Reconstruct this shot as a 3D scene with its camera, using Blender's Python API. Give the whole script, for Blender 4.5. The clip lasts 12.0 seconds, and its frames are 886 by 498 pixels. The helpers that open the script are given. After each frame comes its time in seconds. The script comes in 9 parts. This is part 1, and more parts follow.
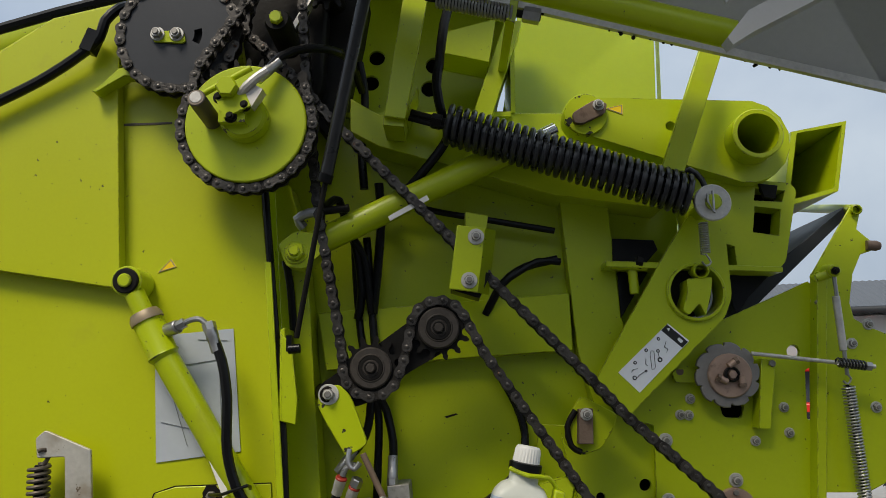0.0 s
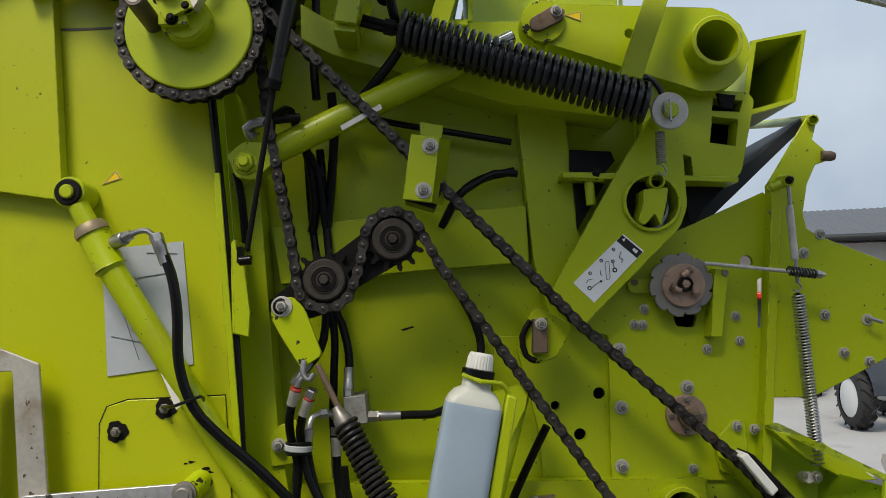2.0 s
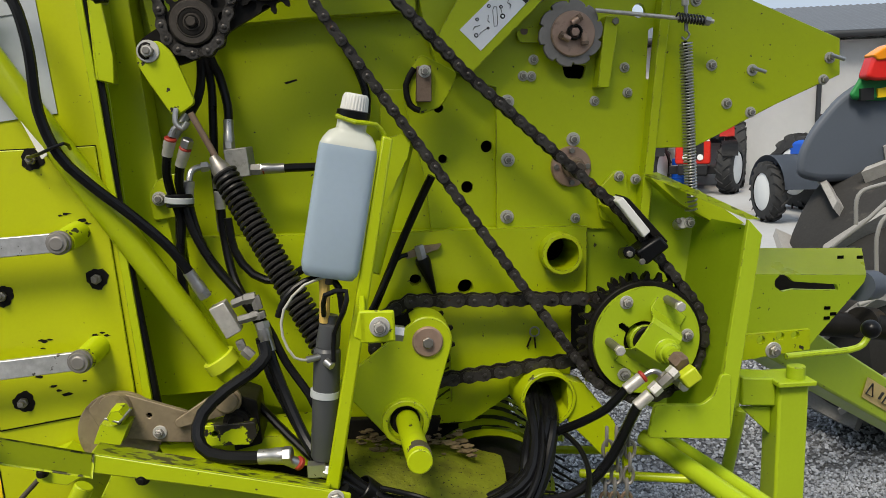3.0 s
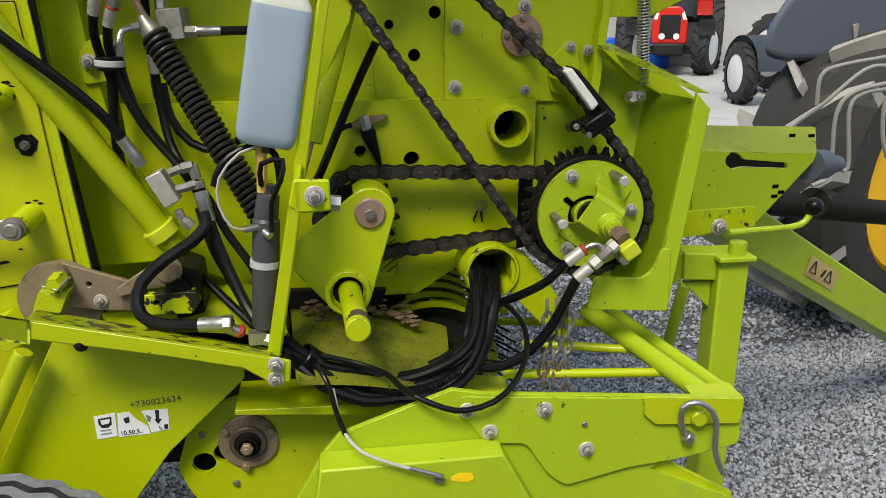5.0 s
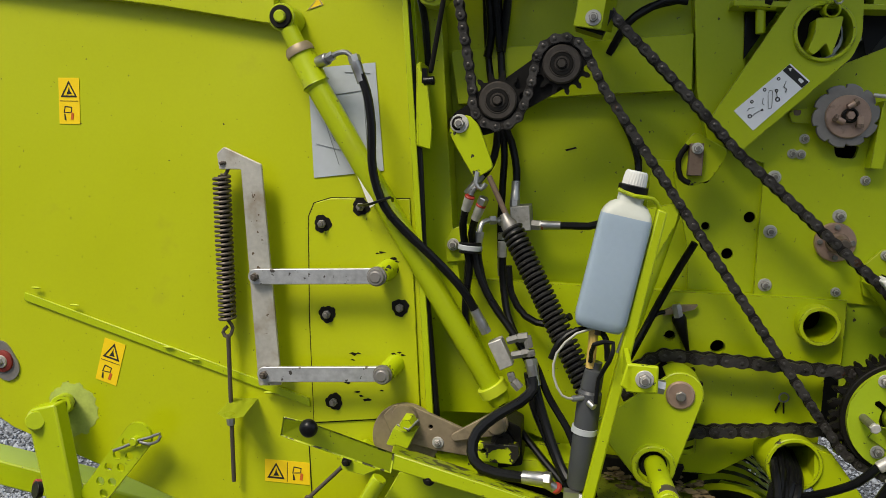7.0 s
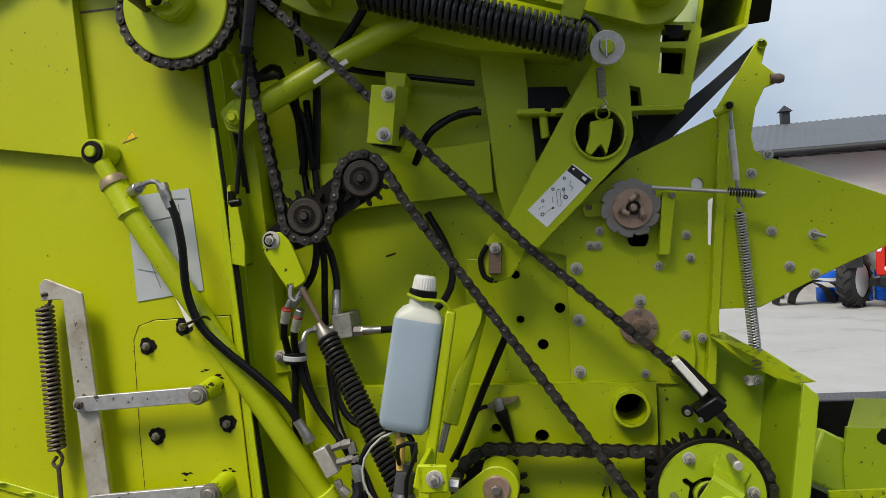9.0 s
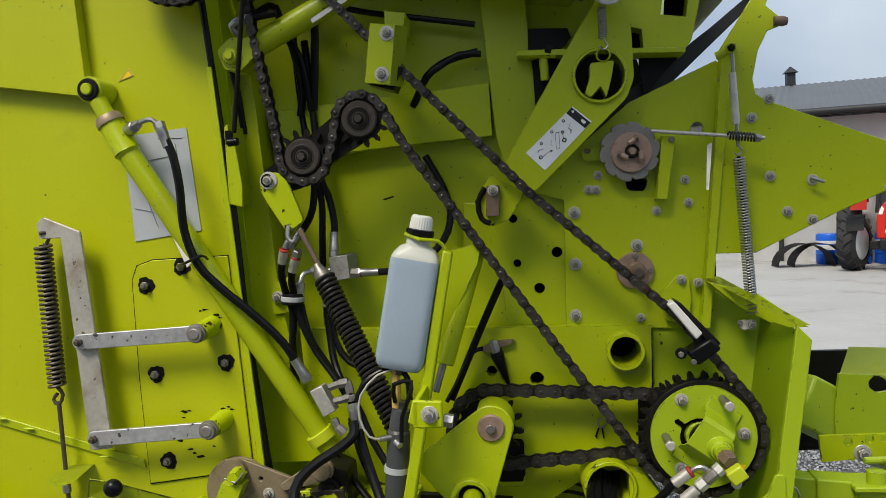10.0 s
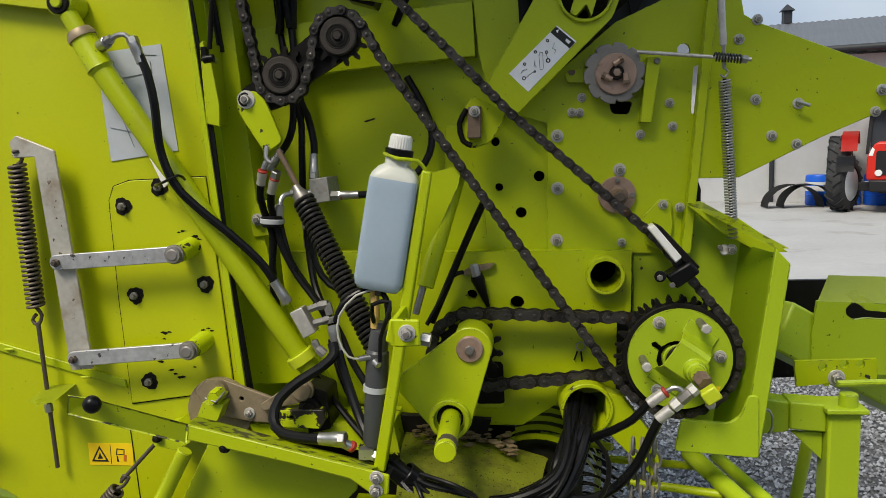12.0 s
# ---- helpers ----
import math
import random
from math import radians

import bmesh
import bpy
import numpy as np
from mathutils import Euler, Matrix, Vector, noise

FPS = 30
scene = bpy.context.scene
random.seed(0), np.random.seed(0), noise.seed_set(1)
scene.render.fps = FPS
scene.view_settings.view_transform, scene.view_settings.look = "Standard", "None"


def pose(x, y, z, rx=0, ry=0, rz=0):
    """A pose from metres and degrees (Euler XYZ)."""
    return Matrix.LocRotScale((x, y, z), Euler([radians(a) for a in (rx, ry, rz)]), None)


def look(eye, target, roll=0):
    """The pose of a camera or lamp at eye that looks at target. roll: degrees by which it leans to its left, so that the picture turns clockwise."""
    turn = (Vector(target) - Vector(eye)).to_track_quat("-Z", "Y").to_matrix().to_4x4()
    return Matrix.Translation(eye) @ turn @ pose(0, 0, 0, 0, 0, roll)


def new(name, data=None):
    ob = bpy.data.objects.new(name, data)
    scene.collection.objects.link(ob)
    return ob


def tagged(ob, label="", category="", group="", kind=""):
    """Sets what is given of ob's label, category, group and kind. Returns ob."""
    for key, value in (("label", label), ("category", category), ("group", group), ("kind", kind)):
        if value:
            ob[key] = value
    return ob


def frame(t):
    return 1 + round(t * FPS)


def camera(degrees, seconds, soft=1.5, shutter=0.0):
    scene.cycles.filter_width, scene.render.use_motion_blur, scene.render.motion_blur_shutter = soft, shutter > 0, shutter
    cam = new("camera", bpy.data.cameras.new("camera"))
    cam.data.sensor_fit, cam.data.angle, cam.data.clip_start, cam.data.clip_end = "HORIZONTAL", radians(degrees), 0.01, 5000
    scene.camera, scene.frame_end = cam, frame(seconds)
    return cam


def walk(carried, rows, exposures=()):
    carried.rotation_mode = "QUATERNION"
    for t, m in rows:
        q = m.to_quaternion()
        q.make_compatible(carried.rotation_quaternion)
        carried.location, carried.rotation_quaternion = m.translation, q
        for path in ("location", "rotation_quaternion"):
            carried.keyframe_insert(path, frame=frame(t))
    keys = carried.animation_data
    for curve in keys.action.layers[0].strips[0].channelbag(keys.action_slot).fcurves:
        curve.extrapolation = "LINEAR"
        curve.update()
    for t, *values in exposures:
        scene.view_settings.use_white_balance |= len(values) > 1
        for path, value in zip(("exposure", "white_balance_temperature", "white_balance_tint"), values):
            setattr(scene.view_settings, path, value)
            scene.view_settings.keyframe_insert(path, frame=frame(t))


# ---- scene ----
cam = camera(58.4, 12.0, 0.6)
# seconds, eye, target, roll
PATH = [
    (0, (0.016, 0.063, 1.783), (0.003, 2.032, 2.135), -0.3),
    (0.5, (0.001, 0.045, 1.811), (-0.021, 1.997, 2.244), -0.8),
    (1, (0.011, 0.051, 1.806), (-0.014, 2.002, 2.249), -1.1),
    (1.5, (0.022, 0.064, 1.789), (0.013, 2.026, 2.18), -0.8),
    (2, (0.046, 0.09, 1.743), (0.107, 2.081, 1.927), -0.9),
    (2.5, (0.084, 0.103, 1.696), (0.209, 2.098, 1.65), -1.4),
    (3, (0.146, 0.106, 1.632), (0.355, 2.072, 1.329), -1.3),
    (3.2, (0.154, 0.107, 1.62), (0.425, 2.049, 1.224), -0.9),
    (4.8, (0.213, 0.119, 1.626), (0.504, 2.013, 1.054), -0.4),
    (5, (0.201, 0.112, 1.613), (0.467, 2.002, 1.015), -0.2),
    (5.2, (0.183, 0.113, 1.610), (0.431, 2.001, 0.999), 0.2),
    (5.5, (0.163, 0.105, 1.605), (0.24, 2.009, 0.999), 0),
    (6, (0.095, 0.071, 1.622), (-0.096, 1.975, 1.042), 2),
    (6.5, (0.019, -0.01, 1.636), (-0.342, 1.897, 1.155), 2.7),
    (7, (0.05, -0.089, 1.712), (-0.289, 1.868, 1.474), 1.5),
    (7.5, (0.17, -0.136, 1.753), (-0.182, 1.833, 1.753), 0.3),
    (7.7, (0.243, -0.13, 1.755), (-0.11, 1.839, 1.756), -0),
    (9.3, (0.384, -0.099, 1.742), (0.156, 1.888, 1.719), -2.7),
    (9.5, (0.388, -0.097, 1.734), (0.164, 1.89, 1.683), -2.6),
    (10, (0.384, -0.104, 1.707), (0.134, 1.877, 1.599), -2.1),
    (10.5, (0.386, -0.1, 1.697), (0.124, 1.875, 1.523), -2.1),
    (11, (0.394, -0.088, 1.654), (0.146, 1.882, 1.413), -1.7),
    (11.5, (0.41, -0.082, 1.659), (0.182, 1.886, 1.388), -1.8),
    (12, (0.404, -0.092, 1.668), (0.174, 1.877, 1.408), -1.6),
]
walk(cam, [(t, look(eye, target, roll)) for t, eye, target, roll in PATH],
     exposures=[(0.0, -0.46), (1.5, -0.46), (2.5, -0.28), (3.2, -0.10), (5.0, -0.05), (6.5, -0.06), (7.0, -0.15), (7.5, -0.22), (9.5, -0.25), (12.0, -0.22)])

# ---- daylight: bright overcast, a hazy sun high behind the camera ----
world = bpy.data.worlds.new("world")
scene.world = world
world.use_nodes = True
wn = world.node_tree.nodes
wl = world.node_tree.links
sky = wn.new("ShaderNodeTexSky")
sky.sky_type = 'NISHITA'
sky.sun_disc = False
sky.sun_elevation = radians(53)
sky.sun_rotation = radians(209)
sky.air_density, sky.dust_density, sky.ozone_density = 1.0, 4.0, 1.0
cloud = wn.new("ShaderNodeTexNoise")
cloud.inputs["Scale"].default_value = 2.2
cloud.inputs["Detail"].default_value = 7.0
cramp = wn.new("ShaderNodeValToRGB")
cramp.color_ramp.elements[0].position = 0.30
cramp.color_ramp.elements[0].color = (3.6, 4.7, 6.6, 1)
cramp.color_ramp.elements[1].position = 0.62
cramp.color_ramp.elements[1].color = (7.6, 8.6, 9.6, 1)
cmix = wn.new("ShaderNodeMixRGB")
cmix.inputs["Fac"].default_value = 0.85
wl.new(cloud.outputs["Fac"], cramp.inputs["Fac"])
wl.new(sky.outputs["Color"], cmix.inputs["Color1"])
wl.new(cramp.outputs["Color"], cmix.inputs["Color2"])
# an overcast sky is brightest overhead
coord = wn.new("ShaderNodeTexCoord")
axes = wn.new("ShaderNodeSeparateXYZ")
rise = wn.new("ShaderNodeMapRange")
rise.inputs["From Min"].default_value, rise.inputs["From Max"].default_value = 0.0, 1.0
rise.inputs["To Min"].default_value, rise.inputs["To Max"].default_value = 1.4, 2.2
dome = wn.new("ShaderNodeVectorMath")
dome.operation = 'SCALE'
wl.new(coord.outputs["Generated"], axes.inputs[0])
wl.new(axes.outputs["Z"], rise.inputs["Value"])
wl.new(cmix.outputs["Color"], dome.inputs[0])
wl.new(rise.outputs[0], dome.inputs["Scale"])
wl.new(dome.outputs[0], wn["Background"].inputs["Color"])
wn["Background"].inputs["Strength"].default_value = 0.072

sun = new("sun", bpy.data.lights.new("sun", "SUN"))
sun.data.energy = 3.8
sun.data.angle = radians(20)
sun.data.color = (1.0, 0.91, 0.76)
sun.matrix_world = look((-2.2, -4.0, 6.0), (0, 0, 0))


# ---- materials ----
def material(name, color, rough=0.5, metal=0.0, var=0.12, scale=6.0, grain=0.04, gscale=90.0, bump=0.0, bscale=60.0,
             spots=None, spot_amount=0.0, spot_scale=35.0, dirt=None, dirt_amount=0.0, dirt_scale=5.0, coat=0.0, island=0.0, spec=0.3, edge=None):
    """A painted, metal, rubber or mineral surface: broad and fine tone changes, optional chips and dirt."""
    m = bpy.data.materials.new(name)
    m.use_nodes = True
    n, l = m.node_tree.nodes, m.node_tree.links
    b = n["Principled BSDF"]
    b.inputs["Roughness"].default_value = rough
    b.inputs["Metallic"].default_value = metal
    b.inputs["Specular IOR Level"].default_value = spec
    b.inputs["Coat Weight"].default_value = coat
    geo = n.new("ShaderNodeNewGeometry")
    big = n.new("ShaderNodeTexNoise")
    big.inputs["Scale"].default_value = scale
    big.inputs["Detail"].default_value = 5
    fine = n.new("ShaderNodeTexNoise")
    fine.inputs["Scale"].default_value = gscale
    fine.inputs["Detail"].default_value = 3
    l.new(geo.outputs["Position"], big.inputs["Vector"])
    l.new(geo.outputs["Position"], fine.inputs["Vector"])
    add = n.new("ShaderNodeMath")
    add.operation = 'MULTIPLY_ADD'
    l.new(big.outputs["Fac"], add.inputs[0])
    add.inputs[1].default_value = 2 * var
    add.inputs[2].default_value = 1 - var
    add2 = n.new("ShaderNodeMath")
    add2.operation = 'MULTIPLY_ADD'
    l.new(fine.outputs["Fac"], add2.inputs[0])
    add2.inputs[1].default_value = 2 * grain
    l.new(add.outputs[0], add2.inputs[2])
    last = add2
    if island:
        rnd = n.new("ShaderNodeMath")
        rnd.operation = 'MULTIPLY_ADD'
        l.new(geo.outputs["Random Per Island"], rnd.inputs[0])
        rnd.inputs[1].default_value = island
        l.new(add2.outputs[0], rnd.inputs[2])
        last = rnd
    tone = n.new("ShaderNodeVectorMath")
    tone.operation = 'SCALE'
    tone.inputs[0].default_value = color
    l.new(last.outputs[0], tone.inputs["Scale"])
    out = tone.outputs[0]
    for col, amount, sc, soft in ((dirt, dirt_amount, dirt_scale, 0.25), (spots, spot_amount, spot_scale, 0.02)):
        if col is None:
            continue
        sp = n.new("ShaderNodeTexNoise")
        sp.inputs["Scale"].default_value = sc
        sp.inputs["Detail"].default_value = 4
        sp.inputs["Roughness"].default_value = 0.6
        l.new(geo.outputs["Position"], sp.inputs["Vector"])
        r = n.new("ShaderNodeMapRange")
        r.inputs["From Min"].default_value = 0.72 - amount * 0.3
        r.inputs["From Max"].default_value = 0.72 - amount * 0.3 + soft
        l.new(sp.outputs["Fac"], r.inputs["Value"])
        mx = n.new("ShaderNodeMixRGB")
        l.new(r.outputs[0], mx.inputs["Fac"])
        l.new(out, mx.inputs["Color1"])
        mx.inputs["Color2"].default_value = (*col, 1)
        out = mx.outputs[0]
    # broken dark chips along edges; the mask also darkens inner corners like shade
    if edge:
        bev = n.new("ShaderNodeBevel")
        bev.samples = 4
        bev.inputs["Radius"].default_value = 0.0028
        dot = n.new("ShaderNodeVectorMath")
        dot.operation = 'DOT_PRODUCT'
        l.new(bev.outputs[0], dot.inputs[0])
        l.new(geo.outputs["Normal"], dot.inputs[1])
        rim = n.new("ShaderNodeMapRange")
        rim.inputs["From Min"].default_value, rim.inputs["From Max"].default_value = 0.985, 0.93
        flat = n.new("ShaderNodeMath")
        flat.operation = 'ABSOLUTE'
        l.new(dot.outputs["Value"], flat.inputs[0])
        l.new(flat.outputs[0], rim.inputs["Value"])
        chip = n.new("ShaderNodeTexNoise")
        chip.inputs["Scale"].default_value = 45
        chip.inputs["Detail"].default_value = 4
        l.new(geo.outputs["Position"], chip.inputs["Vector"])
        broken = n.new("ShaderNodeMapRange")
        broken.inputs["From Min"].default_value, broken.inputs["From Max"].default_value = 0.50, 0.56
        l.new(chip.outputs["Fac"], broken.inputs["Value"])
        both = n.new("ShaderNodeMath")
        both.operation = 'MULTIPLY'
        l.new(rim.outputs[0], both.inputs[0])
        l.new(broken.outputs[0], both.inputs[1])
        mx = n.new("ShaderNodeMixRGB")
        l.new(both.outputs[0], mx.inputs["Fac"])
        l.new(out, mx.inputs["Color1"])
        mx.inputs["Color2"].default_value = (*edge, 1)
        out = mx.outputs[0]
    l.new(out, b.inputs["Base Color"])
    rr = n.new("ShaderNodeMath")
    rr.operation = 'MULTIPLY_ADD'
    l.new(big.outputs["Fac"], rr.inputs[0])
    rr.inputs[1].default_value = 0.25
    rr.inputs[2].default_value = max(0.02, rough - 0.125)
    l.new(rr.outputs[0], b.inputs["Roughness"])
    if bump:
        bt = n.new("ShaderNodeTexNoise")
        bt.inputs["Scale"].default_value = bscale
        bt.inputs["Detail"].default_value = 4
        l.new(geo.outputs["Position"], bt.inputs["Vector"])
        bp = n.new("ShaderNodeBump")
        bp.inputs["Strength"].default_value = bump
        bp.inputs["Distance"].default_value = 0.004
        l.new(bt.outputs["Fac"], bp.inputs["Height"])
        l.new(bp.outputs[0], b.inputs["Normal"])
    return m


LIME = (0.388, 0.47, 0.002)
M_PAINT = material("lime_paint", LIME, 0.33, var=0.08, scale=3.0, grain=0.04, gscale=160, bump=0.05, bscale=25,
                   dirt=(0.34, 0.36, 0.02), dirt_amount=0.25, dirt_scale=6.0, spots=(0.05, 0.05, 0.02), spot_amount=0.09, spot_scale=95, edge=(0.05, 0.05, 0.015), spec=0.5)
# copy of the lime paint with the sun's yellow put into its colour
M_SUNLIT_PAINT = material("sunlit_lime_paint", (0.425, 0.468, 0.002), 0.33, var=0.08, scale=3.0, grain=0.04, gscale=160, bump=0.05, bscale=25,
                        dirt=(0.36, 0.35, 0.02), dirt_amount=0.25, dirt_scale=6.0, spots=(0.05, 0.05, 0.02), spot_amount=0.05, spot_scale=95, edge=(0.05, 0.05, 0.015), spec=0.5)
# copy of the lime paint with cool sky shade put into its colour
M_SHADE_PAINT = material("shade_cool_lime_paint", (0.335, 0.445, 0.012), 0.36, var=0.10, scale=4.0, grain=0.05, gscale=140, bump=0.06, bscale=30,
                         dirt=(0.28, 0.33, 0.06), dirt_amount=0.35, dirt_scale=8.0, spots=(0.045, 0.045, 0.02), spot_amount=0.12, spot_scale=70, edge=(0.04, 0.04, 0.015), spec=0.4)
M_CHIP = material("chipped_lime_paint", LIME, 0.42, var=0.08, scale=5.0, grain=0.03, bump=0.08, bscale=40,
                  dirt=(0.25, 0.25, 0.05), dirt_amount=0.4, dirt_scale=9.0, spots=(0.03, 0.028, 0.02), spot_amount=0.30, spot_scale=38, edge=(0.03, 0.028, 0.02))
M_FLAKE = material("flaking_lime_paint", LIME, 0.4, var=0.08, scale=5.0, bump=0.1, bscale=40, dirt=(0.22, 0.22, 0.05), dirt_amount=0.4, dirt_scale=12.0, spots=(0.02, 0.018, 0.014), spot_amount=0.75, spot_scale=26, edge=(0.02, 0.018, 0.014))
M_SMOOTH = material("smooth_lime_cover_paint", LIME, 0.36, var=0.06, scale=4.0, grain=0.03, bump=0.04, bscale=30, dirt=(0.30, 0.32, 0.05), dirt_amount=0.3, dirt_scale=5.0)
M_TOUCH = material("fresh_lime_paint", (0.46, 0.53, 0.02), 0.3, var=0.08, scale=12, bump=0.15, bscale=30)
M_BLACK = material("black_rubber", (0.0045, 0.0045, 0.005), 0.31, var=0.3, scale=20, grain=0.15, spec=0.2)
# near-black that stands in for the shade inside holes and openings
M_HOLE_SHADE = material("hole_shade", (0.004, 0.004, 0.003), 0.9, spec=0.0)
M_CHAIN = material("oiled_chain_steel", (0.062, 0.056, 0.050), 0.36, 0.6, var=0.35, scale=30, grain=0.25, bump=0.25, bscale=200,
                   dirt=(0.009, 0.0075, 0.006), dirt_amount=0.75, dirt_scale=45, spots=(0.09, 0.045, 0.025), spot_amount=0.12, spot_scale=30)
# inner links get a darker steel than the outer ones, for contrast
M_INNER = material("dark_inner_chain_steel", (0.020, 0.017, 0.014), 0.45, 0.3, var=0.35, scale=30, grain=0.2, bump=0.3, bscale=150)
# greasy iron; its near-black also stands in for shade behind openings
M_GREASE_SHADE = material("greasy_iron_and_shade", (0.012, 0.0108, 0.0095), 0.48, 0.2, var=0.4, scale=25, bump=0.15, bscale=120, spec=0.14, dirt=(0.045, 0.036, 0.027), dirt_amount=0.2, dirt_scale=25)
M_DUSTIRON = material("dusty_greasy_iron", (0.040, 0.034, 0.029), 0.55, 0.3, var=0.4, scale=35, grain=0.3, bump=0.25, bscale=160, dirt=(0.085, 0.068, 0.055), dirt_amount=0.45, dirt_scale=40)
M_DRUM = material("black_painted_drum", (0.03, 0.032, 0.037), 0.45, 0.2, var=0.2, scale=9, grain=0.08, bump=0.05)
M_WORN = material("worn_grey_steel", (0.22, 0.205, 0.19), 0.5, 0.5, var=0.25, scale=25, grain=0.12, bump=0.1, bscale=120)
M_MILKY = material("milky_empty_plastic", (0.56, 0.57, 0.50), 0.35, var=0.05)
M_STEEL = material("zinc_steel", (0.33, 0.325, 0.32), 0.34, 0.85, var=0.25, scale=30, grain=0.12, bump=0.1, bscale=150,
                   spots=(0.10, 0.08, 0.06), spot_amount=0.1, spot_scale=80)
M_GALV = material("galvanised_steel", (0.42, 0.40, 0.37), 0.5, 0.6, var=0.3, scale=20, grain=0.3, gscale=110, bump=0.1, bscale=120,
                  dirt=(0.20, 0.17, 0.13), dirt_amount=0.3, dirt_scale=45)
M_SPANGLE = material("scratched_zinc_plate", (0.34, 0.34, 0.34), 0.42, 0.6, var=0.3, scale=25, grain=0.5, gscale=75, bump=0.15, bscale=120,
                     dirt=(0.55, 0.55, 0.54), dirt_amount=0.6, dirt_scale=60, spots=(0.10, 0.09, 0.08), spot_amount=0.35, spot_scale=45)
M_OLDBAR = material("stained_zinc_bar", (0.42, 0.40, 0.35), 0.5, 0.4, var=0.25, scale=12, grain=0.2, gscale=90, bump=0.12, bscale=100,
                    dirt=(0.27, 0.20, 0.12), dirt_amount=0.7, dirt_scale=11, spots=(0.14, 0.10, 0.06), spot_amount=0.2, spot_scale=50)
M_COPPER = material("worn_copper_plating", (0.34, 0.235, 0.18), 0.45, 0.5, var=0.25, scale=30, grain=0.2, dirt=(0.10, 0.07, 0.05), dirt_amount=0.5, dirt_scale=45)
M_TAN = material("passivated_steel", (0.26, 0.205, 0.135), 0.5, 0.4, var=0.25, scale=14, grain=0.15, dirt=(0.07, 0.055, 0.04), dirt_amount=0.75, dirt_scale=14, bump=0.1)
M_RUST = material("rusty_steel", (0.15, 0.105, 0.075), 0.6, 0.3, var=0.3, scale=20, grain=0.2, bump=0.2, bscale=150,
                  dirt=(0.08, 0.05, 0.035), dirt_amount=0.5, dirt_scale=40)
M_BROWN = material("brown_spring_steel", (0.10, 0.082, 0.066), 0.5, 0.5, var=0.25, scale=30, grain=0.15)
M_BSPRING = material("black_spring_lacquer", (0.016, 0.016, 0.017), 0.3, 0.0, var=0.3, scale=30, coat=0.3)
M_DUSTSPRING = material("dusty_black_spring", (0.014, 0.013, 0.012), 0.42, 0.1, var=0.4, scale=40, grain=0.3, gscale=160, dirt=(0.075, 0.068, 0.058), dirt_amount=0.55, dirt_scale=120)
M_CHROME = material("chrome_rod", (0.72, 0.72, 0.72), 0.12, 1.0, var=0.05)
M_ALU = material("grey_hood_plastic", (0.40, 0.40, 0.39), 0.6, var=0.12, scale=4, grain=0.05, bump=0.1, bscale=80,
                 spots=(0.10, 0.10, 0.09), spot_amount=-0.08, spot_scale=40)
M_CREAM = material("cream_paint", (0.62, 0.60, 0.55), 0.5, var=0.1)
M_BRIGHT = material("bright_zinc_washer", (0.50, 0.485, 0.45), 0.45, 0.4, var=0.2, scale=40, grain=0.15, spots=(0.2, 0.17, 0.13), spot_amount=0.15, spot_scale=70)
M_NUT = material("dull_dark_nut", (0.22, 0.205, 0.185), 0.42, 0.7, var=0.3, scale=50, grain=0.2, spots=(0.30, 0.29, 0.27), spot_amount=0.35, spot_scale=110)
M_FITTING = material("dull_plated_fitting", (0.17, 0.165, 0.155), 0.6, 0.35, var=0.35, scale=50, grain=0.25, bump=0.15, bscale=160, dirt=(0.05, 0.045, 0.04), dirt_amount=0.4, dirt_scale=60)
M_DULLZINC = material("dusty_zinc_block", (0.24, 0.235, 0.22), 0.6, 0.4, var=0.3, scale=40, grain=0.3, bump=0.1, dirt=(0.10, 0.09, 0.07), dirt_amount=0.5, dirt_scale=50)
M_WHITE = material("white_label", (0.76, 0.78, 0.80), 0.4, var=0.06, scale=30)
M_GREYLAB = material("grey_faded_label", (0.42, 0.45, 0.48), 0.35, var=0.1, scale=20)
M_YELLOW = material("yellow_label", (0.85, 0.58, 0.01), 0.4, var=0.06, scale=30)
M_INK = material("black_print", (0.02, 0.02, 0.02), 0.5)
M_INKGREY = material("grey_print", (0.20, 0.21, 0.22), 0.5)
M_ORANGE = material("orange_print", (0.55, 0.12, 0.02), 0.5)
M_CAP = material("white_plastic", (0.74, 0.73, 0.68), 0.4, var=0.05, bump=0.03)
M_GREYTUBE = material("grey_pump_plastic", (0.062, 0.065, 0.07), 0.4, var=0.12, scale=25)
M_TAPE = material("light_grey_band", (0.40, 0.42, 0.43), 0.45)
M_AMBER = material("amber_tube", (0.62, 0.42, 0.12), 0.35, var=0.1)
M_CLEAR = material("milky_tube", (0.42, 0.41, 0.36), 0.35)
M_SEALRED = material("dull_red_seal", (0.17, 0.022, 0.016), 0.6, var=0.3, scale=40, grain=0.2, dirt=(0.06, 0.04, 0.035), dirt_amount=0.4, dirt_scale=60)
M_RED = material("red_sleeve", (0.30, 0.03, 0.018), 0.5, var=0.2, scale=40)
M_TYRE = material("dusty_tyre_rubber", (0.14, 0.148, 0.165), 0.85, var=0.4, scale=14, grain=0.4, gscale=80, bump=0.4, bscale=90,
                  dirt=(0.34, 0.36, 0.40), dirt_amount=0.65, dirt_scale=40)
M_MUD = material("dry_crop_dirt", (0.11, 0.08, 0.04), 0.95, var=0.4, scale=18, grain=0.3, bump=0.8, bscale=60)


